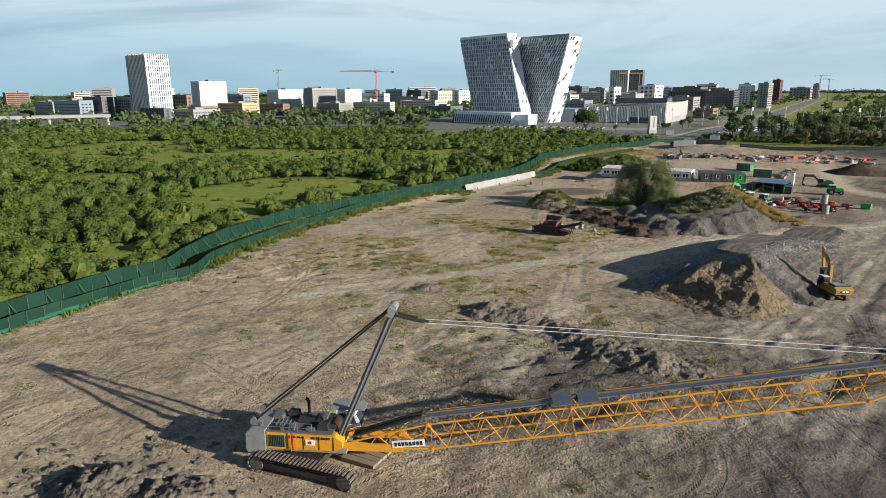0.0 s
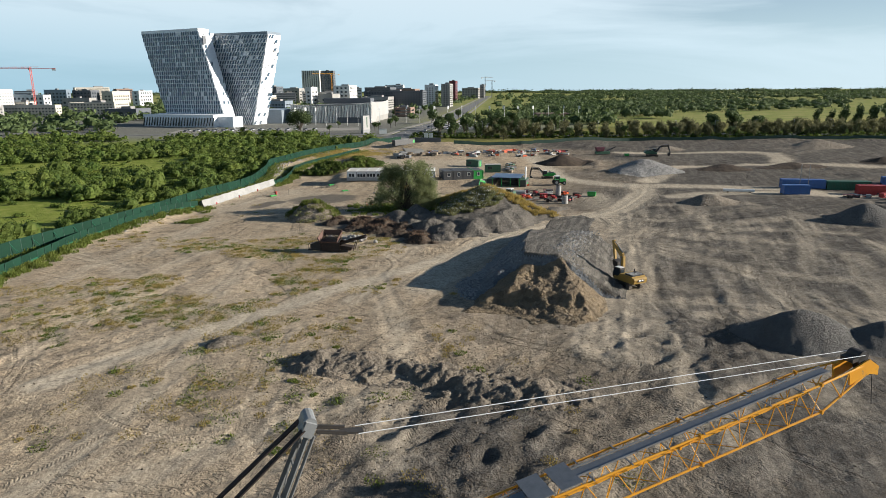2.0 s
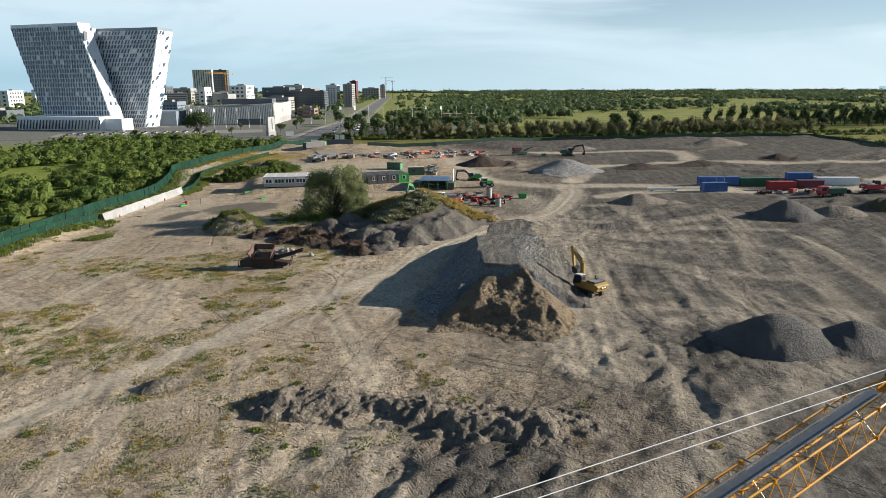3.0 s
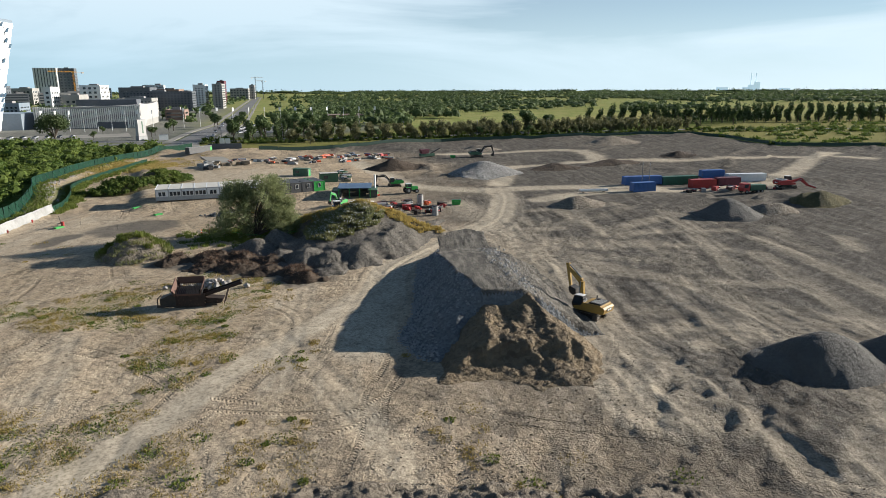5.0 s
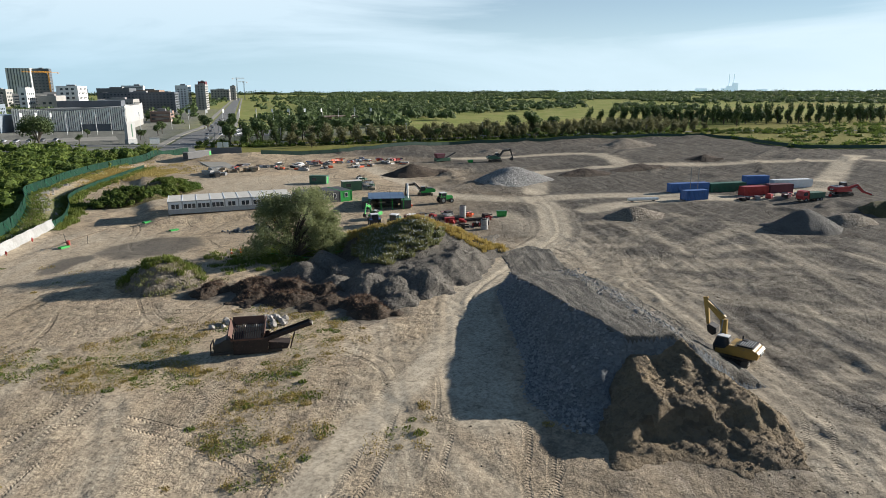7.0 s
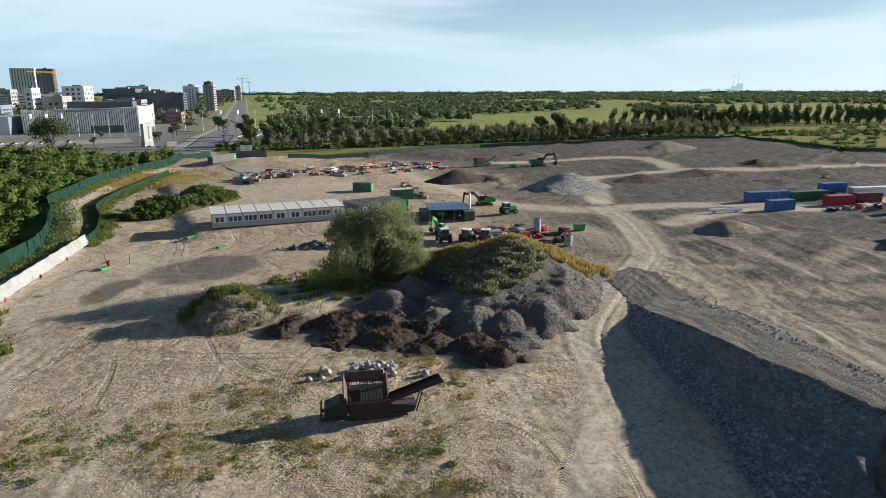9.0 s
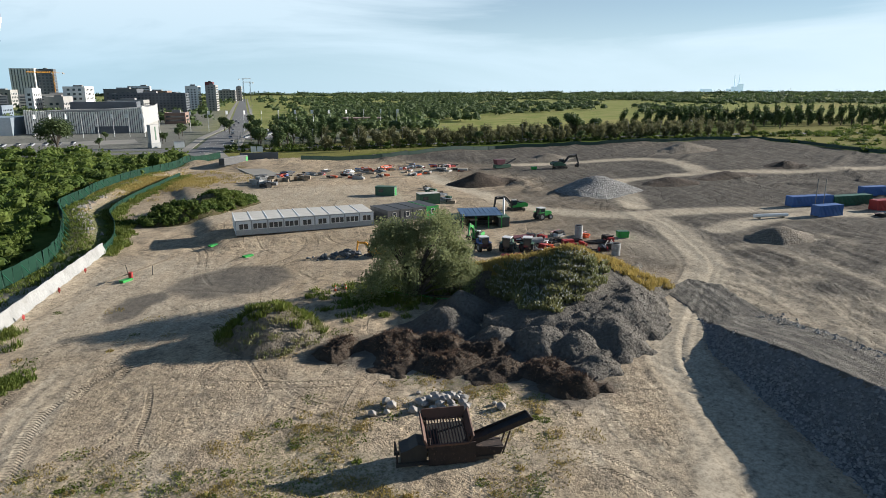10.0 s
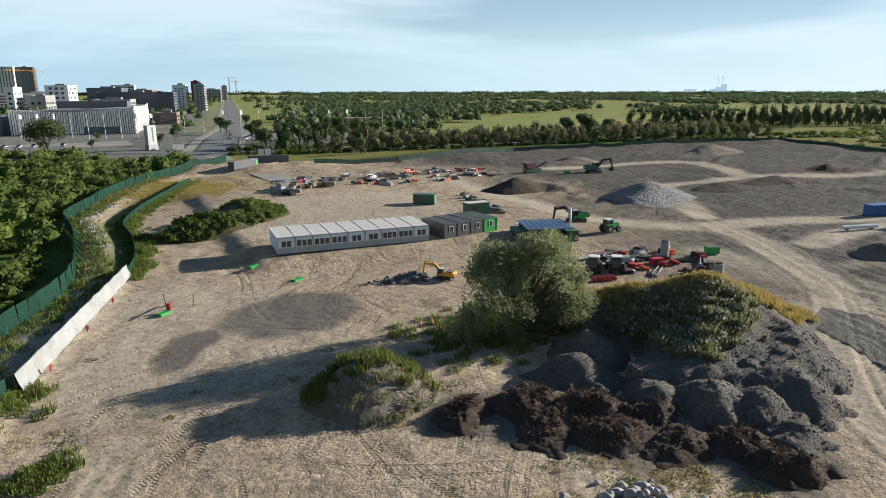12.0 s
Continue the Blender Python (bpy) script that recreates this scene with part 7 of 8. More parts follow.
def container(x, y, az, ln, paint, label, group="shipping containers"):
    """A corrugated shipping container; x, y is the middle of its long near side."""
    c = thing("shipping_container", x, y, gz(x, y), az, label, "container", group)
    body = Build().box((0, 1.22, 1.32), (ln - 0.16, 2.34, 2.4))
    part("body", body, paint, c)
    n = int(ln / 0.42)
    ribs = Build()
    for k in range(n):
        u = -ln / 2 + 0.3 + k * (ln - 0.6) / (n - 1)
        ribs.box((u, 0.03, 1.32), (0.2, 0.07, 2.25)).box((u, 2.41, 1.32), (0.2, 0.07, 2.25))
    tagged(part("corrugation", ribs, paint, c), kind="stuff")
    fr = Build()
    for u in (-1, 1):
        for v in (0.06, 2.38):
            fr.box((u * (ln / 2 - 0.08), v, 1.3), (0.16, 0.16, 2.59))
    for v in (0.06, 2.38):
        fr.box((0, v, 0.1), (ln, 0.14, 0.18)).box((0, v, 2.54), (ln, 0.14, 0.12))
    part("frame", fr, paint, c)
    part("roof", Build().box((0, 1.22, 2.55), (ln - 0.1, 2.3, 0.06)), paint, c)
    for v in (0.7, 1.75):
        part("door_leaf", Build().box((ln / 2, v, 1.3), (0.06, 1.0, 2.25)), paint, c)
        part("locking_bar", Build().tube((ln / 2 + 0.05, v, 0.2), (ln / 2 + 0.05, v, 2.45), 0.03, 5), M_STEEL, c)
    return c


container(169.8, 144.4, -35, 12.2, M_BLUE, "long blue shipping container with corrugated sides")
container(180.3, 137.4, -32, 12.2, M_CGREEN, "long dark green shipping container")
container(157.6, 137.6, -29, 7.2, M_BLUE, "short dark blue shipping container on its own")
container(201.8, 135.9, -36, 8.0, M_BLUE, "blue container behind the red ones")
container(208.8, 127.4, -38, 13.4, M_CABIN, "long off-white shipping container")
container(178.8, 129.2, -34, 8.0, M_RED, "red equipment container with a white panel")
container(185.5, 124.4, -36, 7.4, M_MAROON, "maroon equipment container beside the red one")
for x, y in ((165.9, 143), (167.7, 141.6)):
    p = thing("mast_pole", x, y, gz(x, y), 0, "slim pale steel mast pole beside the containers", "pole", "mast poles")
    part("pole", Build().tube((0, 0, 0), (0, 0, 7.5), 0.09, 8), M_STEEL, p)
    part("foot", Build().box((0, 0, 0.15), (0.8, 0.8, 0.3)), M_CONCRETE, p)


def skip(x, y, az, s, label):
    k = thing("green_skip", x, y, gz(x, y), az, label, "skip", "green skips")
    part("shell", Build().prism([(-1.5 * s, 0.1), (1.5 * s, 0.1), (1.7 * s, 1.9 * s), (-1.7 * s, 1.9 * s)], -1.1 * s, 1.1 * s), M_GREEN, k)
    for u in (-0.9, 0, 0.9):
        part("rib", Build().box((u * s, -1.13 * s, 1.0 * s), (0.12, 0.06, 1.7 * s)), M_GREEN, k)
    part("lid", Build().box((0, 0, 1.93 * s), (3.3 * s, 2.1 * s, 0.06)), M_DULLGREEN, k)
    return k


skip(106.6, 164.2, -45, 0.7, "bright green steel box beside the haul road")
skip(187.3, 241.9, -30, 0.6, "bright green steel box at the far diggings")


def wheel_set(parent, spots, r, w):
    for x, y in spots:
        t = part("wheel", Build().tube((x, y - w / 2, r), (x, y + w / 2, r), r, 16), M_BLACK, parent)
        part("hub", Build().tube((x, y - w / 2 - 0.03, r), (x, y + w / 2 + 0.03, r), r * 0.5, 10), M_GREYPAINT, t)


def tractor(x, y, az, paint, label):
    t = thing("tractor", x, y, gz(x, y), az, label, "tractor", "tractors")
    part("bonnet", Build().prism([(0.3, 0.9), (2.4, 0.9), (2.4, 1.7), (2.1, 1.9), (0.3, 2.0)], -0.45, 0.45), paint, t)
    cab = part("cab", Build().prism([(-1.2, 1.0), (0.4, 1.0), (0.3, 2.7), (-1.1, 2.7)], -0.75, 0.75), M_GLASS, t)
    part("roof", Build().box((-0.4, 0, 2.78), (1.7, 1.7, 0.16)), M_WHITE, cab)
    for u in (-1.1, 0.3):
        for v in (-0.74, 0.74):
            part("pillar", Build().box((u, v, 1.85), (0.1, 0.1, 1.7)), paint, cab)
    part("chassis", Build().box((0.4, 0, 0.8), (3.4, 0.7, 0.5)), M_DARK, t)
    for v in (-0.95, 0.95):
        part("mudguard", Build().box((-0.8, v, 1.75), (1.5, 0.6, 0.1)), paint, t)
    wheel_set(t, ((-0.8, -0.95), (-0.8, 0.95)), 0.85, 0.55)
    wheel_set(t, ((1.8, -0.8), (1.8, 0.8)), 0.6, 0.45)


tractor(111.3, 187, -20, M_GREEN, "green wheeled loader tractor with a dark cab")
tractor(81.8, 174.7, 20, M_DULLGREEN, "dull green tractor with a white cab roof")
tractor(78.9, 178.4, 60, M_BLUE, "blue and white compact tractor")
tractor(84.3, 172, 30, M_DULLGREEN, "green tractor among pipes and reels")


def truck(x, y, az, paint, label):
    t = thing("truck", x, y, gz(x, y), az, label, "truck")
    part("cab", Build().prism([(1.6, 0.7), (3.6, 0.7), (3.7, 1.6), (3.4, 2.8), (1.6, 2.9)], -1.2, 1.2), paint, t)
    part("window_pane", Build().prism([(2.2, 1.7), (3.65, 1.7), (3.42, 2.6), (2.2, 2.6)], -1.22, 1.22), M_GLASS, t)
    part("load_bed", Build().box((-1.2, 0, 1.6), (5.2, 2.4, 1.5)), M_DULLGREEN, t)
    part("chassis", Build().box((0, 0, 0.75), (7.2, 0.9, 0.35)), M_DARK, t)
    wheel_set(t, ((-2.6, -1.05), (-2.6, 1.05), (-1.4, -1.05), (-1.4, 1.05), (2.6, -1.05), (2.6, 1.05)), 0.52, 0.4)


truck(178.3, 115.4, 150, M_RED, "red-fronted site truck with a dark green body")


def yard_item(name, x, y, az, label, category):
    return thing(name, x, y, gz(x, y), az, label, category)


# pipes, reels and rings beside the mound
o = yard_item("steel_tank", 88.2, 173.2, -35, "horizontal grey steel tank lying on timber", "tank")
part("barrel", Build().tube((-1.6, 0, 0.95), (1.6, 0, 0.95), 0.9, 18), M_CONCRETE, o)
part("cradle", Build().box((-1, 0, 0.1), (0.3, 1.6, 0.3)).box((1, 0, 0.1), (0.3, 1.6, 0.3)), M_TIMBER, o)
for x, y, n, lab in ((99.2, 170, 4, "stack of grey concrete shaft rings"), (93.1, 158.5, 3, "stack of pale concrete shaft rings")):
    o = yard_item("shaft_rings", x, y, 0, lab, "concrete rings")
    for k in range(n):
        part("ring", Build().tube((0, 0, k * 0.72), (0, 0, k * 0.72 + 0.68), 0.78, 18), M_CONCRETE, o)
    part("cover", Build().tube((0, 0, n * 0.72), (0, 0, n * 0.72 + 0.12), 0.6, 16), M_DARK, o)
o = yard_item("red_pipe_rack", 91.3, 178.4, -20, "stack of dark red steel pipes", "pipes")
for k in range(6):
    part("pipe", Build().tube((-2.4, -0.7 + (k % 3) * 0.5, 0.3 + (k // 3) * 0.45), (2.4, -0.7 + (k % 3) * 0.5, 0.3 + (k // 3) * 0.45), 0.24, 10), M_MAROON, o)
o = yard_item("red_rolls", 78.1, 171, -35, "red drums lying side by side", "drums")
for k in range(5):
    part("drum", Build().tube((-1.6 + k * 0.8, -0.6, 0.4), (-1.6 + k * 0.8, 0.7, 0.4), 0.37, 12), M_RED, o)
for x, y, mt, lab in ((89.2, 169.4, M_ORANGE, "coils of orange hose on the ground"), (92.5, 168, M_RED, "red steel frame parts in a pile"), (95, 167, M_RED, "red machine parts and rods"), (101.2, 190.4, M_ORANGE, "orange barrier parts by the shelter"), (101.5, 169.5, M_ORANGE, "orange barrier parts near the rings")):
    o = yard_item("equipment_pile", x, y, rng.uniform(0, 180), lab, "equipment")
    for k in range(5):
        part("coil" if mt is M_ORANGE else "rod", Build().box((rng.uniform(-1, 1), rng.uniform(-0.8, 0.8), 0.3 + 0.2 * (k % 3)), (rng.uniform(0.8, 1.8), 0.5, 0.4), rng.uniform(0, 180), rng.uniform(-8, 8)), mt, o)
for x, y, az in ((91, 173, -30), (94.5, 173.5, -20), (96, 170.2, -50), (88, 166.5, 10), (98, 166, -40), (98.5, 163, 20)):
    o = yard_item("rod_stack", x, y, az, "stack of dark drill rods and casing pipes", "pipes")
    for k in range(7):
        part("rod", Build().tube((-2.6 + rng.uniform(-0.4, 0.4), -0.6 + k * 0.2, 0.2 + 0.15 * (k % 2)), (2.4 + rng.uniform(-0.5, 0.5), -0.6 + k * 0.2 + rng.uniform(-0.1, 0.1), 0.2 + 0.2 * (k % 3)), 0.1, 6), M_DARK if k % 3 else M_RUST, o)
o = yard_item("drill_rig", 101.3, 190.6, 20, "small green and white drill rig with an upright mast", "drill rig")
part("mast", Build().box((0, 0, 3.2), (0.35, 0.35, 5.6)).tube((0.3, 0, 0.8), (0.3, 0, 5.8), 0.08, 6), M_WHITE, o)
part("base", Build().box((-0.7, 0, 0.7), (2.4, 1.4, 0.9)), M_GREEN, o)
part("crawler", Build().box((-0.7, -0.7, 0.25), (2.4, 0.4, 0.5)).box((-0.7, 0.7, 0.25), (2.4, 0.4, 0.5)), M_DARK, o)
o = yard_item("white_beam", 145.9, 147.4, -39, "long white pipe laid on blocks beside the track", "pipe")
part("pipe", Build().tube((-4.2, 0, 0.65), (4.2, 0, 0.65), 0.42, 12), M_WHITE, o)
part("block", Build().box((-3, 0, 0.15), (0.4, 1.0, 0.4)).box((3, 0, 0.15), (0.4, 1.0, 0.4)), M_TIMBER, o)
o = yard_item("screen_plant", 183.3, 253.9, -20, "green and red screening plant at the far diggings", "screening machine")
part("hopper", Build().prism([(-2.6, 1.6), (0.4, 1.6), (1.0, 3.4), (-3.0, 3.4)], -1.3, 1.3), M_MAROON, o)
part("chassis", Build().box((0.2, 0, 0.9), (6.5, 2.2, 1.2)), M_DULLGREEN, o)
part("conveyor", Build().box((4.0, 0, 2.4), (5.0, 0.9, 0.3), 0, -24), M_DARK, o)
o = yard_item("pump_unit", 25.8, 208.8, 20, "green pump on a skid with a long swing pole", "pump")
part("skid", Build().box((0, 0, 0.2), (1.9, 0.9, 0.35)), M_GREEN, o)
part("motor", Build().tube((1.0, 0, 0.3), (1.0, 0, 1.3), 0.32, 12), M_RED, o)
part("swing_pole", Build().tube((-2.6, 1.6, 0.35), (8.2, -2.4, 2.4), 0.1, 8), M_TIMBER, o, "long pale pole")
part("stay", Build().tube((0.8, 0.2, 0.3), (0.6, 0.4, 2.6), 0.05, 6).tube((4.4, -1.0, 0.0), (4.6, -1.0, 1.6), 0.05, 6), M_DARK, o)
for x, y in ((44.2, 178.6), (45.6, 177.9), (46.6, 173.2)):
    o = yard_item("traffic_cone", x, y, rng.uniform(0, 90), "red and white traffic marker on the bare ground", "traffic cone")
    part("base", Build().box((0, 0, 0.03), (0.5, 0.5, 0.06)), M_BLACK, o)
    part("cone", Build().tube((0, 0, 0.06), (0, 0, 0.85), 0.2, 10, 0.05), M_ORANGE, o)
    part("band", Build().tube((0, 0, 0.4), (0, 0, 0.58), 0.145, 10, 0.11), M_WHITE, o, "white reflective band")
for x, y in ((47.5, 208.5), (46.4, 219)):
    o = yard_item("green_tray", x, y, 10, "flat green steel tray on the ground", "tray")
    part("tray", Build().box((0, 0, 0.15), (1.9, 0.9, 0.3)), M_GREEN, o)
for x, y, s, mt in ((97.5, 283, 1.5, M_TARP), (93.5, 278, 1.2, M_TARP), (101, 280, 1.3, M_TIMBER), (105.5, 279, 1.3, M_TIMBER), (109, 277, 1.2, M_TIMBER), (92, 271.5, 1.0, M_DARK), (94.5, 273.5, 1.0, M_STEEL)):
    o = yard_item("material_stack", x, y, rng.uniform(0, 90), "stack of wrapped building material on the yard", "material stack")
    for k in range(5):
        part("pack", Build().box((rng.uniform(-1.6, 1.6) * s, rng.uniform(-1.2, 1.2) * s, 0.45 * s + 0.45 * (k % 2) * s), (rng.uniform(1.4, 2.4) * s, rng.uniform(1, 1.6) * s, 0.9 * s), rng.uniform(0, 90)), mt, o)
for k in range(16):
    x, y = 120 + k * 3.4 + rng.uniform(-1.5, 1.5), 276 - k * 0.6 + rng.uniform(-9, 9)
    o = yard_item("material_stack", x, y, rng.uniform(0, 180), "low stack of pipes and boards in the storage yard", "material stack")
    for j in range(4):
        part("pack", Build().box((rng.uniform(-2, 2), rng.uniform(-1.5, 1.5), 0.3 + 0.3 * (j % 2)), (rng.uniform(1.5, 4), rng.uniform(0.6, 1.4), 0.6), rng.uniform(0, 60)), rng.choice([M_TIMBER, M_CONCRETE, M_DARK, M_RUST, M_ORANGE, M_STEEL]), o)
for k in range(34):
    q = k / 33
    x, y = 112 + 62 * q + rng.gauss(0, 1.5), 300 - 26 * q + rng.gauss(0, 4.0)
    o = yard_item("material_stack", x, y, rng.uniform(0, 180), "small heap of pipes, boards and barriers in the storage yard", "material stack")
    for j in range(4):
        mt = rng.choice([M_WHITE, M_TIMBER, M_CONCRETE, M_DARK, M_STEEL, M_RED, M_ORANGE, M_CABIN, M_BLUE])
        if j % 2:
            part("pipe", Build().tube((rng.uniform(-2.4, -0.8), rng.uniform(-1, 1), 0.25 + 0.2 * j), (rng.uniform(0.8, 2.4), rng.uniform(-1, 1), 0.25 + 0.2 * j), rng.uniform(0.12, 0.25), 8), mt, o)
        else:
            part("pack", Build().prism([(-0.9, 0.0), (0.9, 0.0), (0.9, 0.7), (0.7, 0.9), (-0.9, 0.9)], rng.uniform(-1.6, -0.4), rng.uniform(0.2, 1.0)), mt, o)
for k in range(8):
    x, y = 118 + k * 2.2, 214 + k * 3.5
    o = yard_item("material_stack", x - 8, y, rng.uniform(0, 180), "pallets and scrap beside the haul road", "material stack")
    for j in range(3):
        part("pack", Build().box((rng.uniform(-1.5, 1.5), rng.uniform(-1.2, 1.2), 0.35 + 0.3 * (j % 2)), (rng.uniform(1, 2.5), rng.uniform(0.6, 1.4), 0.7), rng.uniform(0, 60)), rng.choice([M_TIMBER, M_DARK, M_DULLGREEN, M_STEEL]), o)

# scattered equipment: between the mound and the shelter, and round the red containers
for k in range(26):
    if k < 16:
        x, y = rng.uniform(84, 103), rng.uniform(160, 178)
        if weed_mound(np.array([x]), np.array([y]))[0] > 0.0:
            continue
    else:
        x, y = 168 + (k - 16) * 2.6 + rng.uniform(-1, 1), 130 - (k - 16) * 1.9 + rng.uniform(-1.5, 1.5)
    o = yard_item("equipment_pile", x, y, rng.uniform(0, 180), "pile of dark and red steel parts on the bare ground", "equipment")
    for j in range(4):
        mt = rng.choice([M_DARK, M_RED, M_WHITE, M_RUST, M_STEEL, M_DARK, M_MAROON])
        if j % 2:
            part("pipe", Build().tube((rng.uniform(-1.8, -0.8), rng.uniform(-0.8, 0.8), 0.25 + 0.2 * j), (rng.uniform(0.8, 1.8), rng.uniform(-0.8, 0.8), 0.25 + 0.2 * j), 0.14, 8), mt, o)
        else:
            w_, t_ = rng.uniform(0.7, 1.6), rng.uniform(0.5, 1.2)
            part("crate", Build().prism([(-w_ / 2, 0.0), (w_ / 2, 0.0), (w_ / 2, t_ * 0.8), (w_ / 2 - 0.15, t_), (-w_ / 2, t_)], rng.uniform(-1.4, -0.4), rng.uniform(0.3, 1.2)), mt, o)


# ---- roads and the town ----
M_ASPHALT = surface("grey_asphalt", (0.13, 0.13, 0.13), (0.17, 0.168, 0.16), 0.06, 0.9, 0.0, 1.2, 0.2, 0.02)
M_PAVING = surface("pale_paving", (0.3, 0.28, 0.24), (0.24, 0.225, 0.195), 0.08, 0.9, 0.0, 1.0, 0.2, 0.02)
M_LINE = surface("road_line_paint", (0.6, 0.6, 0.58), (0.5, 0.5, 0.48), 0.5, 0.7)
M_WHITEWALL = surface("white_facade", (0.74, 0.74, 0.72), (0.66, 0.66, 0.64), 0.06, 0.6, 0.0, 0.7, 0.1, 0.02)
M_DARKWALL = surface("dark_grey_facade", (0.085, 0.095, 0.11), (0.115, 0.125, 0.14), 0.06, 0.6, 0.0, 0.7, 0.1, 0.02)
M_GLASSWALL = surface("blue_grey_facade", (0.2, 0.25, 0.3), (0.26, 0.3, 0.34), 0.06, 0.35, 0.1, 0.7, 0.1, 0.02)
M_STONEWALL = surface("grey_stone_facade", (0.33, 0.32, 0.3), (0.26, 0.255, 0.24), 0.06, 0.75, 0.0, 0.7, 0.1, 0.02)
M_YELLOWWALL = surface("sand_yellow_facade", (0.55, 0.44, 0.24), (0.48, 0.38, 0.21), 0.06, 0.75, 0.0, 0.7, 0.1, 0.02)
M_BRICKWALL = surface("red_brown_brick_facade", (0.26, 0.17, 0.13), (0.21, 0.14, 0.11), 0.06, 0.85, 0.0, 0.7, 0.1, 0.02)
M_CREAMWALL = surface("cream_facade", (0.6, 0.55, 0.46), (0.53, 0.48, 0.4), 0.06, 0.7, 0.0, 0.7, 0.1, 0.02)
M_REDWALL = surface("dark_red_facade", (0.13, 0.03, 0.04), (0.1, 0.025, 0.035), 0.06, 0.7, 0.0, 0.7, 0.1, 0.02)
M_ROOFING = surface("grey_roofing", (0.2, 0.2, 0.2), (0.26, 0.255, 0.245), 0.07, 0.9, 0.0, 0.6, 0.15, 0.02)
M_PANEL = surface("white_faceted_panel", (0.86, 0.88, 0.9), (0.8, 0.82, 0.85), 0.05, 0.4, 0.0, 0.5, 0.05, 0.02)
M_HOTELGLASS = surface("blue_grey_hotel_glass", (0.055, 0.1, 0.15), (0.09, 0.145, 0.2), 0.08, 0.25, 0.0, 0.6, 0.02, 0.01)
M_SLAT = surface("silver_slat", (0.74, 0.72, 0.68), (0.62, 0.6, 0.57), 0.1, 0.5, 0.2, 0.8, 0.1, 0.02, 0.12)
M_CRANERED = surface("tower_crane_red", (0.5, 0.09, 0.08), (0.42, 0.08, 0.07), 0.1, 0.6)
M_ENDWALL = surface("pale_grey_render", (0.4, 0.395, 0.38), (0.35, 0.345, 0.335), 0.06, 0.7, 0.0, 0.7, 0.1, 0.02)
# aerial haze over the power station, put in as pale blue colour and emission
M_HAZE = surface("haze_glow_works", (0.6, 0.7, 0.76), (0.55, 0.66, 0.73), 0.002, 0.9)
M_HAZE.node_tree.nodes["Principled BSDF"].inputs["Emission Color"].default_value = (0.5, 0.68, 0.78, 1)
M_HAZE.node_tree.nodes["Principled BSDF"].inputs["Emission Strength"].default_value = 0.32


def ribbon(name, pts, width, z, material, label, parent=None):
    """A paved strip, 10 cm thick, along a line."""
    b = Build()
    n = len(pts)
    v = []
    for k, (x, y) in enumerate(pts):
        (ax, ay), (bx, by) = pts[max(0, k - 1)], pts[min(n - 1, k + 1)]
        ln = math.hypot(bx - ax, by - ay)
        ox, oy = (by - ay) / ln * width / 2, -(bx - ax) / ln * width / 2
        zz = z + max(0.0, gz(x, y)) * 0.0
        v += [(x - ox, y - oy, zz), (x + ox, y + oy, zz), (x + ox, y + oy, zz - 0.3), (x - ox, y - oy, zz - 0.3)]
    f = []
    for k in range(n - 1):
        a, c = 4 * k, 4 * k + 4
        f += [(a, a + 1, c + 1, c), (a + 1, a + 2, c + 2, c + 1), (a + 3, a, c, c + 3)]
    b.add(v, f)
    ob = new(name, b.mesh(name, material))
    return tagged(ob, label, name, kind="structure")


ribbon("road", [(128, 384), *AVENUE[2:]], 16, 0.12, M_ASPHALT, "straight grey asphalt avenue leading away to the town")
ribbon("road", CROSSROAD, 9, 0.1, M_ASPHALT, "grey asphalt road along the planted trees")
ribbon("pavement", [(x - 11, y + 6) for x, y in AVENUE[2:]], 4.5, 0.2, M_PAVING, "pale paved footway along the avenue")
ribbon("pavement", [(x + 11, y - 6) for x, y in AVENUE[2:]], 3.0, 0.2, M_PAVING, "pale paved footway along the avenue")
ribbon("road", [(-20, 520), (40, 500), (100, 470), (150, 415)], 10, 0.09, M_ASPHALT, "asphalt road before the hotel")
ribbon("parking", [(20, 540), (90, 520), (150, 500)], 34, 0.06, M_PAVING, "pale car park before the exhibition hall")
ribbon("parking", [(212, 455), (262, 520)], 46, 0.06, M_ASPHALT, "grey car park among trees")
ribbon("yard_road", [(112, 300), (126, 345), (134, 376), (148, 408)], 9, 0.14, M_PAVING, "pale site access road through the gate")
lines = thing("road_markings", 0, 0, 0, 0, "white painted lane markings on the avenue", "road marking", kind="structure")
mark = Build().box((0, 0, 0), (3.0, 0.25, 0.02)).mesh("line", M_LINE)
for k in range(30):
    p = Vector((150, 412)).lerp(Vector((420, 840)), k / 30)
    for o in (-4, 0, 4):
        piece("line", mark, lines, pose(p.x + o * 0.85, p.y - o * 0.53, 0.14, 0, 0, 57.8))
for k in range(9):
    piece("line", mark, lines, pose(140 + k * 1.6, 404 - k * 0.9, 0.14, 0, 0, 57.8))

PANE = Build().box((0, 0, 0), (1, 1, 1)).mesh("window", M_GLASS)
PANE_PALE = Build().box((0, 0, 0), (1, 1, 1)).mesh("window", M_GLASSWALL)


def facade_windows(body, ax, ay, dx, dy, ln, h, gap, tall, wide, high, base=1.6):
    """Window units set into one face, 12 cm proud of it."""
    cols, rows = max(1, int((ln - 1.5) / gap)), max(1, int((h - base - 0.6) / tall))
    az = math.degrees(math.atan2(dy, dx))
    for i in range(cols):
        for j in range(rows):
            u = (ln - (cols - 1) * gap) / 2 + i * gap
            piece("window", PANE, body, pose(ax + dx * u, ay + dy * u, base + tall * (j + 0.5), 0, 0, az) @ Matrix.Diagonal((wide, 0.25, high, 1)))


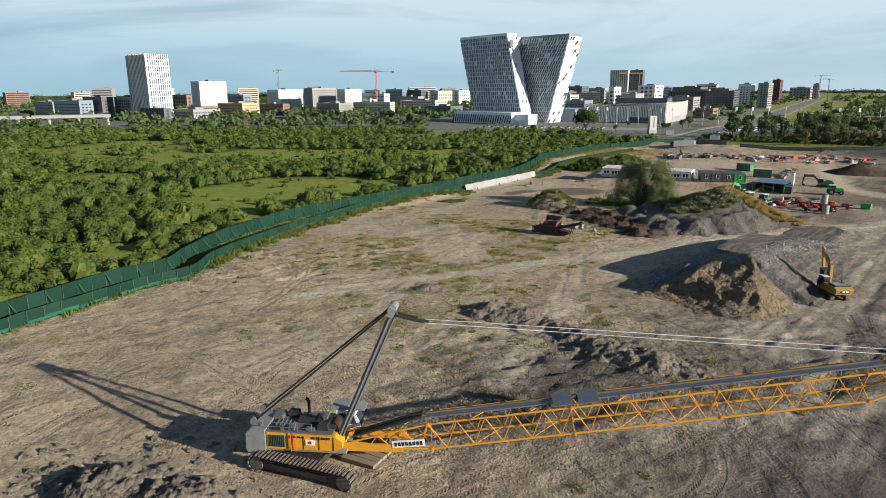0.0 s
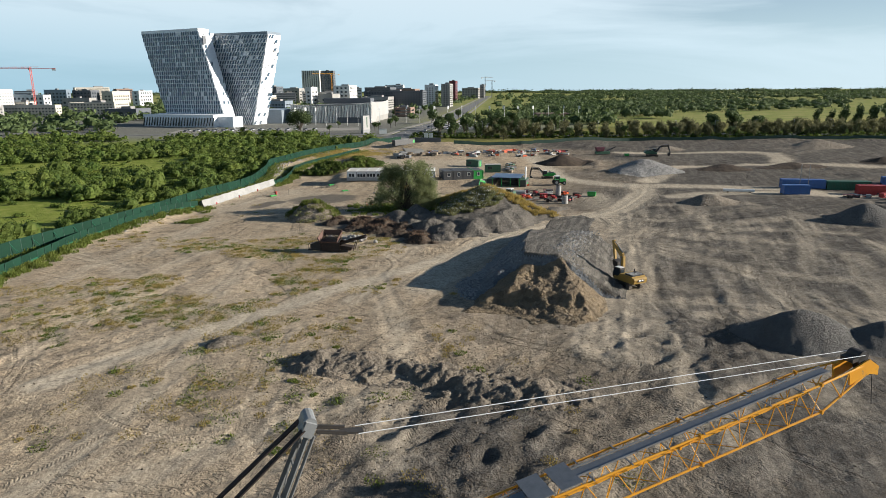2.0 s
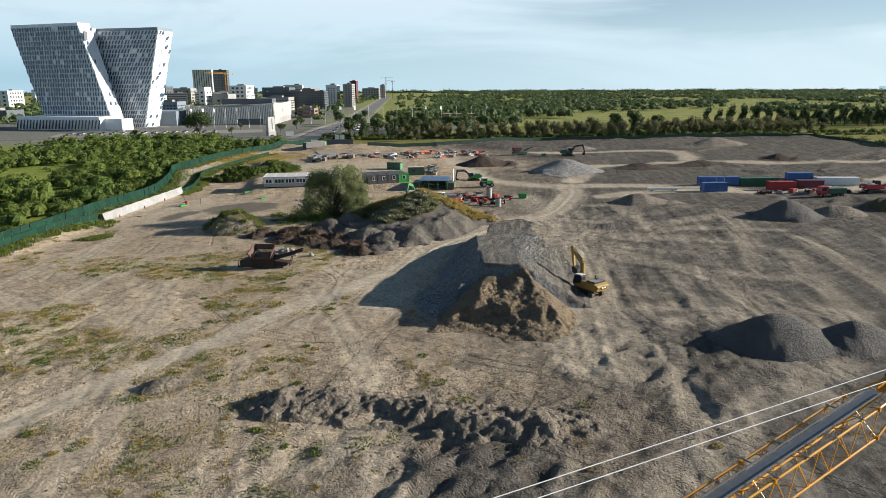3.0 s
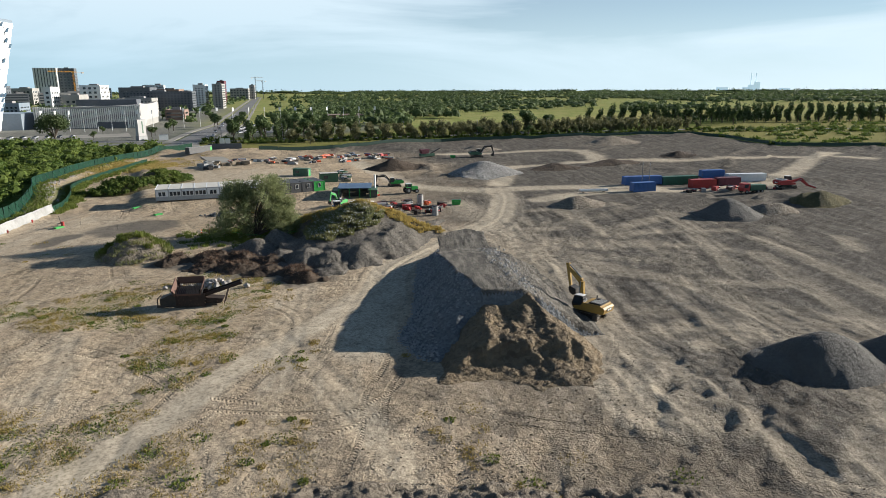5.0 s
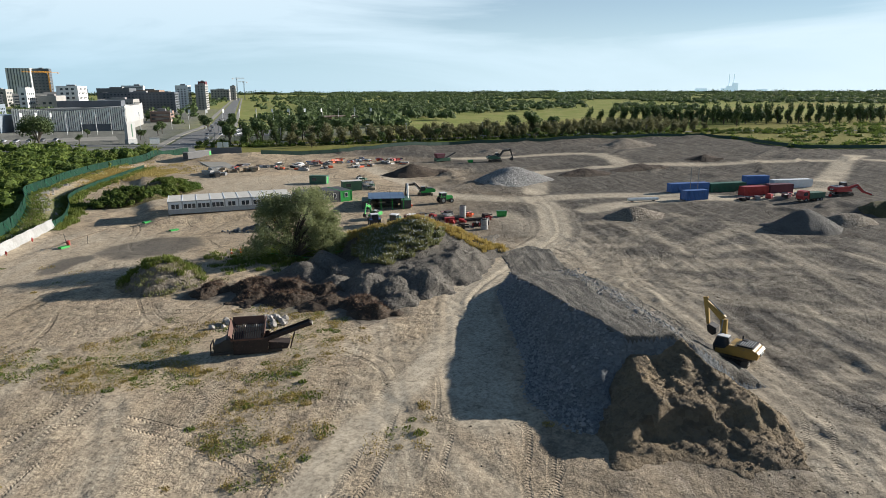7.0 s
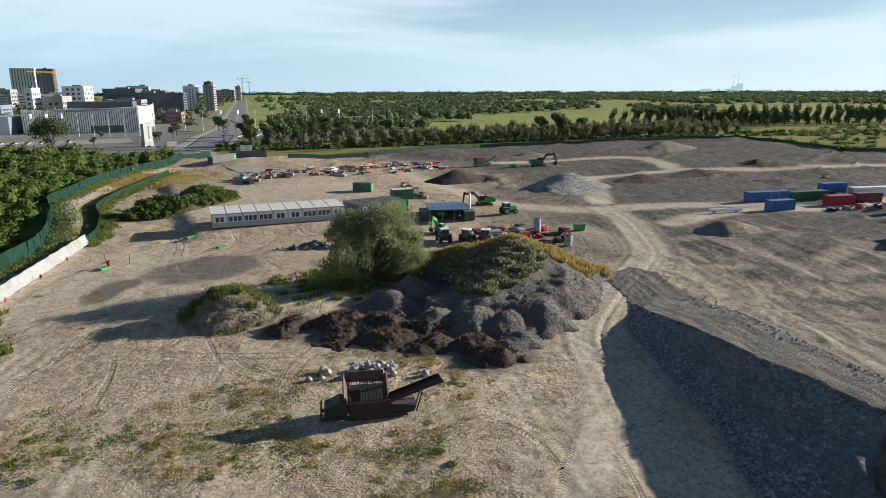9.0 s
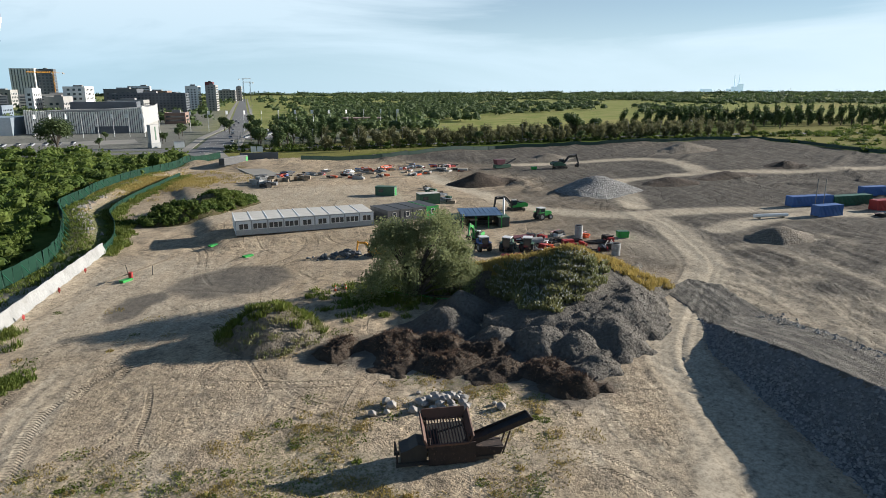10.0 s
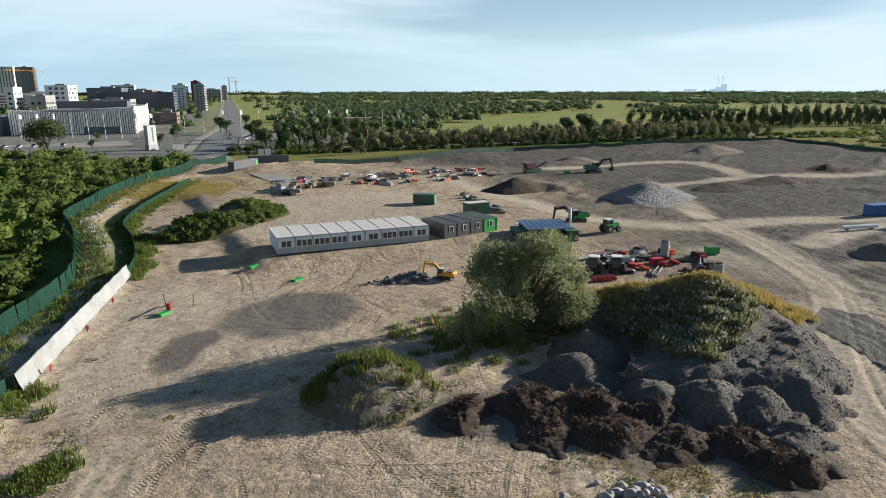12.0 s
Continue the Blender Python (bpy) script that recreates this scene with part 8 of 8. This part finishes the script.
def block(x, y, a, b, h, wall, gap=None, name="town_building", base=None):
    """A town block by its near corner: a metres run back to the left, b to the right, turned with the street grid."""
    c, s = math.cos(radians(33)), math.sin(radians(33))
    o = thing(name, x, y, 0, 0, f"{wall.name.replace('_', ' ')} town block with rows of windows", "building", "town buildings")
    pa, pb = Vector((-c * a, s * a, 0)), Vector((s * b, c * b, 0))
    up = Vector((0, 0, h))
    q = [Vector(), pb, pa + pb, pa]
    w = part("wall", Build().add(q + [p + up for p in q], [(0, 1, 5, 4), (1, 2, 6, 5), (2, 3, 7, 6), (3, 0, 4, 7)]), wall, o)
    k = 0.985
    mid = (pa + pb) / 2
    part("roof", Build().add([mid + (p - mid) * k + up - Vector((0, 0, 0.5)) for p in q], [(0, 1, 2, 3)]), M_ROOFING, o)
    if min(a, b) > 8:
        part("roof_hut", Build().box(tuple(mid + up + Vector((0, 0, 0.8))), (min(a, b) * 0.4, min(a, b) * 0.3, 2.6), -33), M_ROOFING, o)
    far = math.hypot(x, y) > 1150
    gap = gap or (7.5 if far else 4.2)
    tall = 6.4 if far else 3.3
    if a > 6:
        facade_windows(w, 0, 0, -c, s, a, h, gap, tall, gap * 0.5, tall * 0.5)
    if b > 6:
        facade_windows(w, 0, 0, s, c, b, h, gap, tall, gap * 0.5, tall * 0.5)
    return o


tall = block(-332, 728, 37.7, 28.1, 69.2, M_GLASSWALL, 3.1)
fin = Build().box((0, 0, 35.2), (1.15, 0.9, 70.4)).mesh("fin", M_WHITEWALL)
for k in range(11):
    piece("fin", fin, tall, pose((1.0 + 2.6 * k) * 0.545 + 0.3, (1.0 + 2.6 * k) * 0.839 - 0.2, 0, 0, 0, 57))
for k in range(10):
    part("floor_band", Build().box((14.1 * 0.545 + 0.25, 14.1 * 0.839 - 0.16, 5 + 6.6 * k), (28.1, 0.8, 1.0), 57), M_WHITEWALL, tall)
for k in range(13):
    piece("fin", fin, tall, pose(-2.6 * k * 0.839 - 0.2, 2.6 * k * 0.545 - 0.3, 0, 0, 0, -33))
block(-308, 706, 45.2, 8.8, 12.7, M_DARKWALL)
block(-418, 740, 56.5, 16, 21.1, M_GLASSWALL)
block(-398, 751, 40, 14, 24.6, M_DARKWALL)
block(-368, 758, 34, 14, 24.3, M_STONEWALL)
block(-319, 842, 17.3, 41.6, 42.5, M_WHITEWALL)
block(-317, 838, 18.5, 43, 12, M_BRICKWALL)
block(-288, 736, 40.9, 36.3, 10.5, M_STONEWALL)
block(-247, 782, 44.8, 25.5, 16.1, M_YELLOWWALL)
block(-217, 853, 45.3, 11.7, 13.7, M_BRICKWALL)
block(-264, 1016, 25.3, 50.9, 31.7, M_WHITEWALL)
block(-204, 979, 17.5, 53.4, 33.7, M_STONEWALL)
block(-154, 968, 15.5, 36.4, 31.7, M_WHITEWALL)
block(-121, 993, 16.6, 17.3, 16.7, M_CREAMWALL)
block(-82, 896, 65.8, 10, 14.1, M_CREAMWALL)
block(-21, 900, 60, 30, 15.9, M_CREAMWALL)
block(0, 780, 35.0, 27.7, 11.2, M_DARKWALL, 9)
block(-109, 1496, 47.0, 12.7, 31.6, M_GLASSWALL)
block(-67, 1499, 39.7, 26.6, 30.1, M_DARKWALL)
block(-29, 1500, 23.3, 58.6, 27.4, M_CREAMWALL)
block(17, 1400, 14.1, 45.7, 28.4, M_WHITEWALL)
block(-59, 1199, 47.6, 17.6, 18.3, M_STONEWALL)
block(178, 883, 32.2, 30.7, 14.9, M_GLASSWALL)
block(270, 1374, 31.1, 37.4, 34.7, M_DARKWALL)
block(337, 1462, 36.3, 35.8, 31.0, M_STONEWALL)
stripes = thing("town_building", 464, 1755, 0, 0, "white high-rise with dark upright stripes", "building", "town buildings")
sa, sb = Vector((-0.839 * 48.6, 0.545 * 48.6, 0)), Vector((0.545 * 22, 0.839 * 22, 0))
sq = [Vector(), sb, sa + sb, sa]
part("wall", Build().add(sq + [p + Vector((0, 0, 76.5)) for p in sq], [(0, 1, 5, 4), (1, 2, 6, 5), (2, 3, 7, 6), (3, 0, 4, 7)]), M_WHITEWALL, stripes)
part("roof", Build().add([p + Vector((0, 0, 76.2)) for p in sq], [(0, 1, 2, 3)]), M_ROOFING, stripes)
dark_fin = Build().box((0, 0, 38), (1.7, 0.8, 76)).mesh("fin", M_DARKWALL)
for k in range(8):
    piece("fin", dark_fin, stripes, pose(-(3 + 5.8 * k) * 0.839 - 0.3, (3 + 5.8 * k) * 0.545 - 0.4, 0, 0, 0, -33))
block(499, 1746, 35.7, 19.3, 76.0, M_DARKWALL)
block(274, 1117, 9.7, 34.2, 32.6, M_WHITEWALL)
block(351, 1148, 29.2, 52.0, 35.0, M_WHITEWALL)
block(391, 921, 89.3, 40.0, 25.8, M_DARKWALL)
block(455, 1218, 50.3, 60.0, 31.7, M_DARKWALL)
block(442, 986, 16.9, 40, 35.0, M_WHITEWALL)
block(463, 975, 14, 46.0, 36.3, M_STONEWALL)
block(675, 1374, 14.6, 44.4, 45.3, M_REDWALL)
block(899, 1674, 46.6, 60.0, 29.0, M_STONEWALL)
block(945, 1720, 13.7, 40.0, 38.2, M_STONEWALL)
block(-518, 855, 48.1, 15, 18.5, M_STONEWALL)
block(-483, 1207, 51.3, 11.9, 24.0, M_BRICKWALL)
block(-389, 1240, 45.5, 20.0, 23.2, M_GLASSWALL)
block(265, 670, 17.5, 26.0, 10.0, M_BRICKWALL, 30)
block(-150, 888, 41.8, 28.4, 13.3, M_STONEWALL)
block(-125, 1244, 55.5, 17.0, 23.4, M_WHITEWALL)
block(519, 1247, 40.1, 60.0, 28.3, M_BRICKWALL)
block(186, 1034, 23.7, 34.3, 20.9, M_CREAMWALL)
block(308, 1109, 23.9, 46.5, 21.4, M_STONEWALL)
block(560, 1300, 60, 40, 26, M_DARKWALL)
block(330, 905, 40, 40, 18, M_STONEWALL)


def hotel():
    """Twin hotel towers leaning apart, clad in faceted white panels with slanting windows."""
    o = thing("hotel_towers", 66, 597, 0, 0, "pair of leaning white hotel towers with faceted window facades", "hotel")

    def tower(name, a, b, depth, lean, h, seed, lean_a=None):
        lean_a = lean if lean_a is None else lean_a
        a, b = Vector((*a, 0)), Vector((*b, 0))
        u = (b - a).normalized()
        n = Vector((-u.y, u.x, 0))
        if n.y < 0:
            n = -n
        q = [a, b, b + n * depth, a + n * depth]
        top = [p + u * k + Vector((0, 0, h)) for p, k in zip(q, (lean_a, lean, lean, lean_a))]
        core = part(name, Build().add(q + top, [(0, 1, 5, 4), (1, 2, 6, 5), (2, 3, 7, 6), (3, 0, 4, 7), (4, 5, 6, 7)]), M_PANEL, o)
        g = random.Random(seed)
        for face, (p, d, ln, out, nu) in enumerate(((a, u, (b - a).length, -n, 26), (b, n, depth, u, 5))):
            nv = 22
            panels, panes = Build(), Build()
            for j in range(nv):
                for i in range(nu):
                    k0, k1 = i / nu, (i + 1) / nu
                    z0, z1 = j / nv, (j + 1) / nv

                    def at(kk, zz, off):
                        return p + d * (ln * kk) + u * ((lean if face else lean_a + (lean - lean_a) * kk) * zz) + Vector((0, 0, h * zz)) + out * off

                    o1, o2 = g.uniform(0.1, 0.9), g.uniform(0.1, 0.9)
                    panels.add([at(k0, z0, o1), at(k1, z0, o2), at(k1, z1, o1 * 0.6), at(k0, z1, o2 * 0.7)], [(0, 1, 2, 3)])
                    if face == 0 and g.random() < 0.96 or face == 1 and g.random() < 0.12:
                        s = 0.2 + 0.34 * (j % 2) + g.uniform(-0.1, 0.1)
                        m0, m1 = k0 + (k1 - k0) * (s - 0.2), k0 + (k1 - k0) * (s + g.uniform(0.22, 0.4))
                        t = (k1 - k0) * 0.34
                        panes.add([at(m0, z0 + 0.004, 1.0), at(m1, z0 + 0.004, 1.0), at(m1 + t, z1 - 0.004, 0.95), at(m0 + t, z1 - 0.004, 0.95)], [(0, 1, 2, 3)])
            tagged(part("cladding", panels, M_PANEL, core, "faceted white metal panels"), kind="stuff")
            tagged(part("window_band", panes, M_HOTELGLASS, core, "slanting dark window strips"), kind="stuff")
        crown_ = top
        part("parapet", Build().add([p + Vector((0, 0, 0)) for p in crown_] + [p + Vector((0, 0, 2.2)) for p in crown_], [(0, 1, 5, 4), (1, 2, 6, 5), (2, 3, 7, 6), (3, 0, 4, 7)]), M_PANEL if seed == 1 else M_GLASSWALL, core)
        return core

    tower("west_tower", (24.5 - 66, 650 - 597), (0, 0), 12, -23.5, 77.5, 1)
    tower("east_tower", (-12, 640 - 597), (88.6 - 66, 604 - 597), 19, 21, 74.5, 2, -6)
    part("sky_bridge", Build().box((-9, 33, 72.5), (17, 6, 8), -45), M_PANEL, o, "white bridge between the tower tops")
    part("sign", Build().box((-10.5, 15.5, 70), (3.4, 0.6, 6.5), 40), M_DARKWALL, o)
    pod = part("podium", Build().box((-28, 20, 5), (75, 26, 10), -48).box((-4, -9, 4.2), (30, 12, 8.4), -48), M_PANEL, o, "low faceted podium")
    for k in range(26):
        piece("window", PANE, pod, pose(-52.5 + k * 1.95 - 10.2, 29.5 - k * 2.17 + 0.2, 4.6, 0, 18, -48) @ Matrix.Diagonal((0.9, 0.5, 7.0, 1)))
    return o


hotel()


def exhibition_hall():
    h = thing("exhibition_hall", 187, 576, 0, 0, "long exhibition hall with a silver slatted front and white end wall", "exhibition hall")
    u, v = Vector((-61, 42, 0)), Vector((46, 78, 0))
    n = -u.cross(Vector((0, 0, 1))).normalized()
    q = [Vector(), v, u + v, u]
    tops = [17.9, 18.5, 15, 16.5]
    part("hall_body", Build().add(q + [p + Vector((0, 0, t - 0.8)) for p, t in zip(q, tops)], [(0, 1, 5, 4), (1, 2, 6, 5), (2, 3, 7, 6), (3, 0, 4, 7), (4, 5, 6, 7)]), M_STONEWALL, h)
    front = part("slat_front", Build().add([n * 0.5, u + n * 0.5, u + n * 0.5 + Vector((0, 0, 15)), n * 0.5 + Vector((0, 0, 15))], [(0, 1, 2, 3)]), M_DARKWALL, h)
    slat = Build().box((0, 0, 0.5), (0.9, 0.7, 1.0)).mesh("slat", M_SLAT)
    az = math.degrees(math.atan2(u.y, u.x))
    for k in range(52):
        s = k / 51
        p = u * s + n * 0.9
        hz = 17.9 - 2.8 * math.sin(s * math.pi) * 0.9 - 1.2 * s
        lo = 5.0 if 0.12 < s < 0.42 else 0.3
        piece("slat", slat, front, pose(p.x, p.y, lo, 0, 0, az) @ Matrix.Diagonal((1, 1, hz - lo, 1)))
    m = Vector((0, 0, 1)).cross(v).normalized() * -1
    end = Build()
    cols = 10
    vs = []
    for k in range(cols + 1):
        s = k / cols
        p = v * s + m * 0.6
        lift = 1.6 * (2 * s - 1) ** 2
        vs += [p + Vector((0, 0, 5.0 if s > 0.25 else 1.0)), p + Vector((0, 0, 17.2 + lift))]
    end.add(vs, [(2 * k, 2 * k + 2, 2 * k + 3, 2 * k + 1) for k in range(cols)])
    part("end_wall", end, M_ENDWALL, h, "white end wall with a curved top edge")
    part("roof_plant", Build().box((0, 62, 18.5), (46, 16, 5), -33), M_DARKWALL, h)
    part("annexe", Build().box((-75, 62, 6), (34, 40, 12), -33), M_GLASSWALL, h)
    return h


exhibition_hall()
p = thing("sign_pylon", 137, 447, 0, 20, "pale green and white sign pylon beside the crossroads", "sign pylon")
part("board", Build().box((0, 0, 7.4), (5.6, 2.2, 9.4)), M_ENDWALL, p)
part("foot", Build().box((0, 0, 1.4), (6.2, 2.6, 2.8)), M_GREYPAINT, p)
part("bar", Build().box((0.4, -1.12, 7.6), (0.8, 0.06, 7.0)), M_DULLGREEN, p)
p = thing("white_kiosk", 147, 440, 0, -20, "small white kiosk box beside the pylon", "kiosk")
part("shell", Build().box((0, 0, 1.6), (5, 3, 3.2)), M_WHITE, p)
part("roof", Build().box((0, 0, 3.25), (5.3, 3.3, 0.15)), M_ROOFING, p)

# elevated railway at the western edge
rail = thing("elevated_railway", -395, 575, 0, 0, "pale concrete elevated railway on round piers", "viaduct", kind="structure")
ra, rb = Vector((-30, -18, 0)), Vector((75, 36, 0))
az = math.degrees(math.atan2(rb.y - ra.y, rb.x - ra.x))
mid = (ra + rb) / 2
part("deck", Build().box((mid.x, mid.y, 8.3), (124, 8, 1.8), az).box((mid.x, mid.y, 9.6), (124, 8.6, 1.0), az), M_CONCRETE, rail)
for k in range(6):
    q = ra.lerp(rb, k / 5)
    part("pier", Build().tube((q.x, q.y, 0), (q.x, q.y, 7.6), 1.2, 12).box((q.x, q.y, 7.2), (3, 7, 0.9), az), M_CONCRETE, rail)


def tower_crane(x, y, h, back, fwd, az, paint, label):
    c = thing("tower_crane", x, y, 0, az, label, "tower crane", "tower cranes")
    mast = Build()
    for dx in (-0.9, 0.9):
        for dy in (-0.9, 0.9):
            mast.tube((dx, dy, 0), (dx, dy, h + 2), 0.22, 4)
    for k in range(int(h / 3)):
        sg = 1 if k % 2 else -1
        mast.tube((-0.9 * sg, -0.9, k * 3), (0.9 * sg, -0.9, k * 3 + 3), 0.16, 4).tube((0.9, -0.9 * sg, k * 3), (0.9, 0.9 * sg, k * 3 + 3), 0.16, 4)
    part("mast", mast, paint, c)
    jib = Build()
    for dy in (-0.8, 0.8):
        jib.tube((-back, dy, h), (fwd, dy, h), 0.25, 4)
    jib.tube((-back * 0.3, 0, h + 1.8), (fwd, 0, h + 1.2), 0.22, 4)
    for k in range(int(fwd / 3)):
        jib.tube((k * 3, -0.8, h), (k * 3 + 1.5, 0, h + 1.6), 0.14, 4).tube((k * 3 + 1.5, 0, h + 1.6), (k * 3 + 3, 0.8, h), 0.14, 4)
    part("jib", jib, paint, c)
    part("counterweight", Build().box((-back + 2, 0, h - 1.2), (4, 1.6, 2.6)), M_GREYPAINT, c)
    part("operator_cab", Build().box((1.6, -1.5, h - 0.6), (1.8, 1.5, 2.2)), M_GREYPAINT, c)
    return c


tower_crane(-111, 994, 57, 28, 56, 172, M_CRANERED, "red tower crane over the town roofs")
tower_crane(424, 1507, 62, 22, 50, 195, M_YELLOW, "orange tower crane before the dark high-rise")
tower_crane(880, 1600, 56, 16, 30, 20, M_GREYPAINT, "grey tower crane far along the avenue")
tower_crane(930, 1650, 48, 14, 26, 200, M_GREYPAINT, "grey tower crane far along the avenue")
tower_crane(-280, 1080, 62, 8, 10, 60, M_GREYPAINT, "slim grey tower crane far over the roofs")


def car(x, y, az, paint, proto=[]):
    if not proto:
        c = thing("parked_car", x, y, 0.12, az, "parked passenger car with dark windows", "car", "parked cars")
        part("body", Build().prism([(-2.1, 0.3), (2.1, 0.3), (2.15, 0.75), (1.2, 0.95), (-1.9, 1.0), (-2.15, 0.8)], -0.88, 0.88), paint, c)
        part("cabin", Build().prism([(-1.7, 0.95), (1.0, 0.92), (0.4, 1.45), (-1.2, 1.47)], -0.78, 0.78), M_GLASS, c)
        wheel_set(c, ((-1.35, -0.8), (-1.35, 0.8), (1.35, -0.8), (1.35, 0.8)), 0.32, 0.22)
        proto.append(c)
        return c
    return copy_thing(proto[0], pose(x, y, 0.12, 0, 0, az))


CARPAINT = surface("car_paint", (0.35, 0.36, 0.38), (0.3, 0.31, 0.33), 0.3, 0.3, 0.2, 4, 0.02, 0.01, 0.7)
for k in range(30):
    car(28 + k * 3.1, 532 - k * 1.15 + (k % 2) * 9, 60, CARPAINT)
for k in range(26):
    car(206 + (k % 13) * 4.2, 458 + (k % 13) * 4.6 + (k // 13) * 14, 20, CARPAINT)
for k in range(9):
    car(158 + k * 19 + rng.uniform(-5, 5), 416 + k * 31, 57.8 if k % 2 else 237.8, CARPAINT)
for k in range(7):
    car(196 + k * 27, 386 - k * 14, -28, CARPAINT)


def pole_thing(x, y, h, label, name, cat, group, flag=False, proto={}):
    if name not in proto:
        o = thing(name, x, y, 0, 0, label, cat, group)
        part("pole", Build().tube((0, 0, 0), (0, 0, h), 0.16, 6, 0.08), M_WHITE if flag else M_STEEL, o)
        if flag:
            part("flag", Build().box((0.9, 0, h - 1.6), (1.6, 0.05, 2.6), 10), M_WHITE, o)
        else:
            part("lamp_arm", Build().box((1.0, 0, h), (2.2, 0.18, 0.14)).box((2.0, 0, h - 0.05), (0.8, 0.35, 0.12)), M_STEEL, o)
        proto[name] = o
        return o
    return copy_thing(proto[name], pose(x, y, 0, 0, 0, x * 3))


for k in range(9):
    pole_thing(118 + k * 7.5, 574 - k * 5.5, 15, "tall white flagpole before the exhibition hall", "flagpole", "flagpole", "flagpoles", True)
for k in range(13):
    pole_thing(214 + k * 10, 560 - k * 7.5, 13, "tall white flagpole before the exhibition hall", "flagpole", "flagpole", "flagpoles", True)
for k in range(16):
    pole_thing(162 + k * 22, 406 + k * 35, 9, "slim grey street lamp along the avenue", "street_lamp", "street lamp", "street lamps")
for k in range(12):
    pole_thing(175 + k * 22, 402 - k * 11.5, 8, "slim grey street lamp along the avenue", "street_lamp", "street lamp", "street lamps")
club = thing("club_house", 338, 515, 0, -27, "low wooden club house with a flat red-brown roof", "building")
part("wall", Build().box((0, 0, 3.2), (24, 14, 6.4)), M_TIMBER, club)
part("roof", Build().box((0, 0, 6.9), (29, 19, 0.8)), M_BRICKWALL, club)
for k in range(5):
    piece("window", PANE, club, pose(-9 + k * 4.5, -7.05, 3.4, 0, 0, 0) @ Matrix.Diagonal((3.2, 0.2, 3.0, 1)))
gate = thing("gate_container", 121, 340, gz(121, 340), 20, "dark green gate container beside the access road", "container hut")
part("shell", Build().box((0, 0, 1.35), (14, 2.6, 2.7)), M_DARKCABIN, gate)
part("roof", Build().box((0, 0, 2.75), (14.2, 2.8, 0.12)), M_ROOFING, gate)
part("door", Build().box((6.3, -1.32, 1.2), (1.2, 0.06, 2.2)), M_GREEN, gate)
sg = thing("site_sign", 147, 365, gz(147, 365), -38, "pair of white site notice boards on posts", "sign")
for k in (-1.4, 1.4):
    bd = part("board", Build().box((k, 0, 3.4), (2.4, 0.12, 2.6)), M_WHITE, sg)
    part("post", Build().box((k - 1, 0.12, 1.2), (0.16, 0.16, 2.4)).box((k + 1, 0.12, 1.2), (0.16, 0.16, 2.4)), M_TIMBER, bd)
wall_ = thing("tunnel_wall", 140, 352, gz(140, 352), -35, "dark retaining screen beside the gate", "screen wall")
part("screen", Build().box((0, 0, 1.6), (16, 0.4, 3.2)), M_DARKWALL, wall_)
works = thing("power_station", 4180, 1500, 0, -70, "hazy pale power station with two chimneys on the horizon", "power station")
part("boiler_house", Build().box((0, 0, 27), (34, 30, 54)).box((-32, 0, 19), (34, 30, 38)).box((-58, 0, 12), (40, 26, 24)), M_HAZE, works)
for x in (-34, -8):
    part("chimney", Build().tube((x, 12, 0), (x, 12, 108), 3.6, 10, 2.6), M_HAZE, works)
part("hall", Build().box((150, 0, 9), (60, 30, 18)).box((-190, 0, 12), (70, 40, 24)), M_HAZE, works)


# ---- the far town: low blocks with a strip of windows to each storey ----
far_rng = random.Random(77)
for k in range(22):
    az = radians(68 + k * 3.1 + far_rng.uniform(-1, 1))
    d = far_rng.uniform(1250, 1900)
    x, y = d * math.cos(az), 30 + d * math.sin(az)
    if line_dist(np.array([x]), np.array([y]), AVENUE)[0][0] < 60:
        continue
    ln, h = far_rng.uniform(28, 75), far_rng.uniform(20, 40)
    wall = far_rng.choice([M_WHITEWALL, M_STONEWALL, M_DARKWALL, M_CREAMWALL, M_BRICKWALL, M_GLASSWALL])
    o = thing("town_building", x, y, 0, math.degrees(az) - 90 + far_rng.uniform(-25, 25), f"{wall.name.replace('_', ' ')} far block with window strips", "building", "town buildings")
    w = part("wall", Build().box((0, 0, h / 2), (ln, 18, h)), wall, o)
    part("roof", Build().box((0, 0, h + 0.2), (ln - 1, 17, 0.5)).box((ln * 0.2, 0, h + 1.5), (ln * 0.25, 8, 2.6)), M_ROOFING, o)
    for j in range(int(h / 4.2)):
        part("window", Build().box((0, -9.05, 3 + j * 4.2), (ln - 4, 0.3, 1.9)), M_GLASS, w)
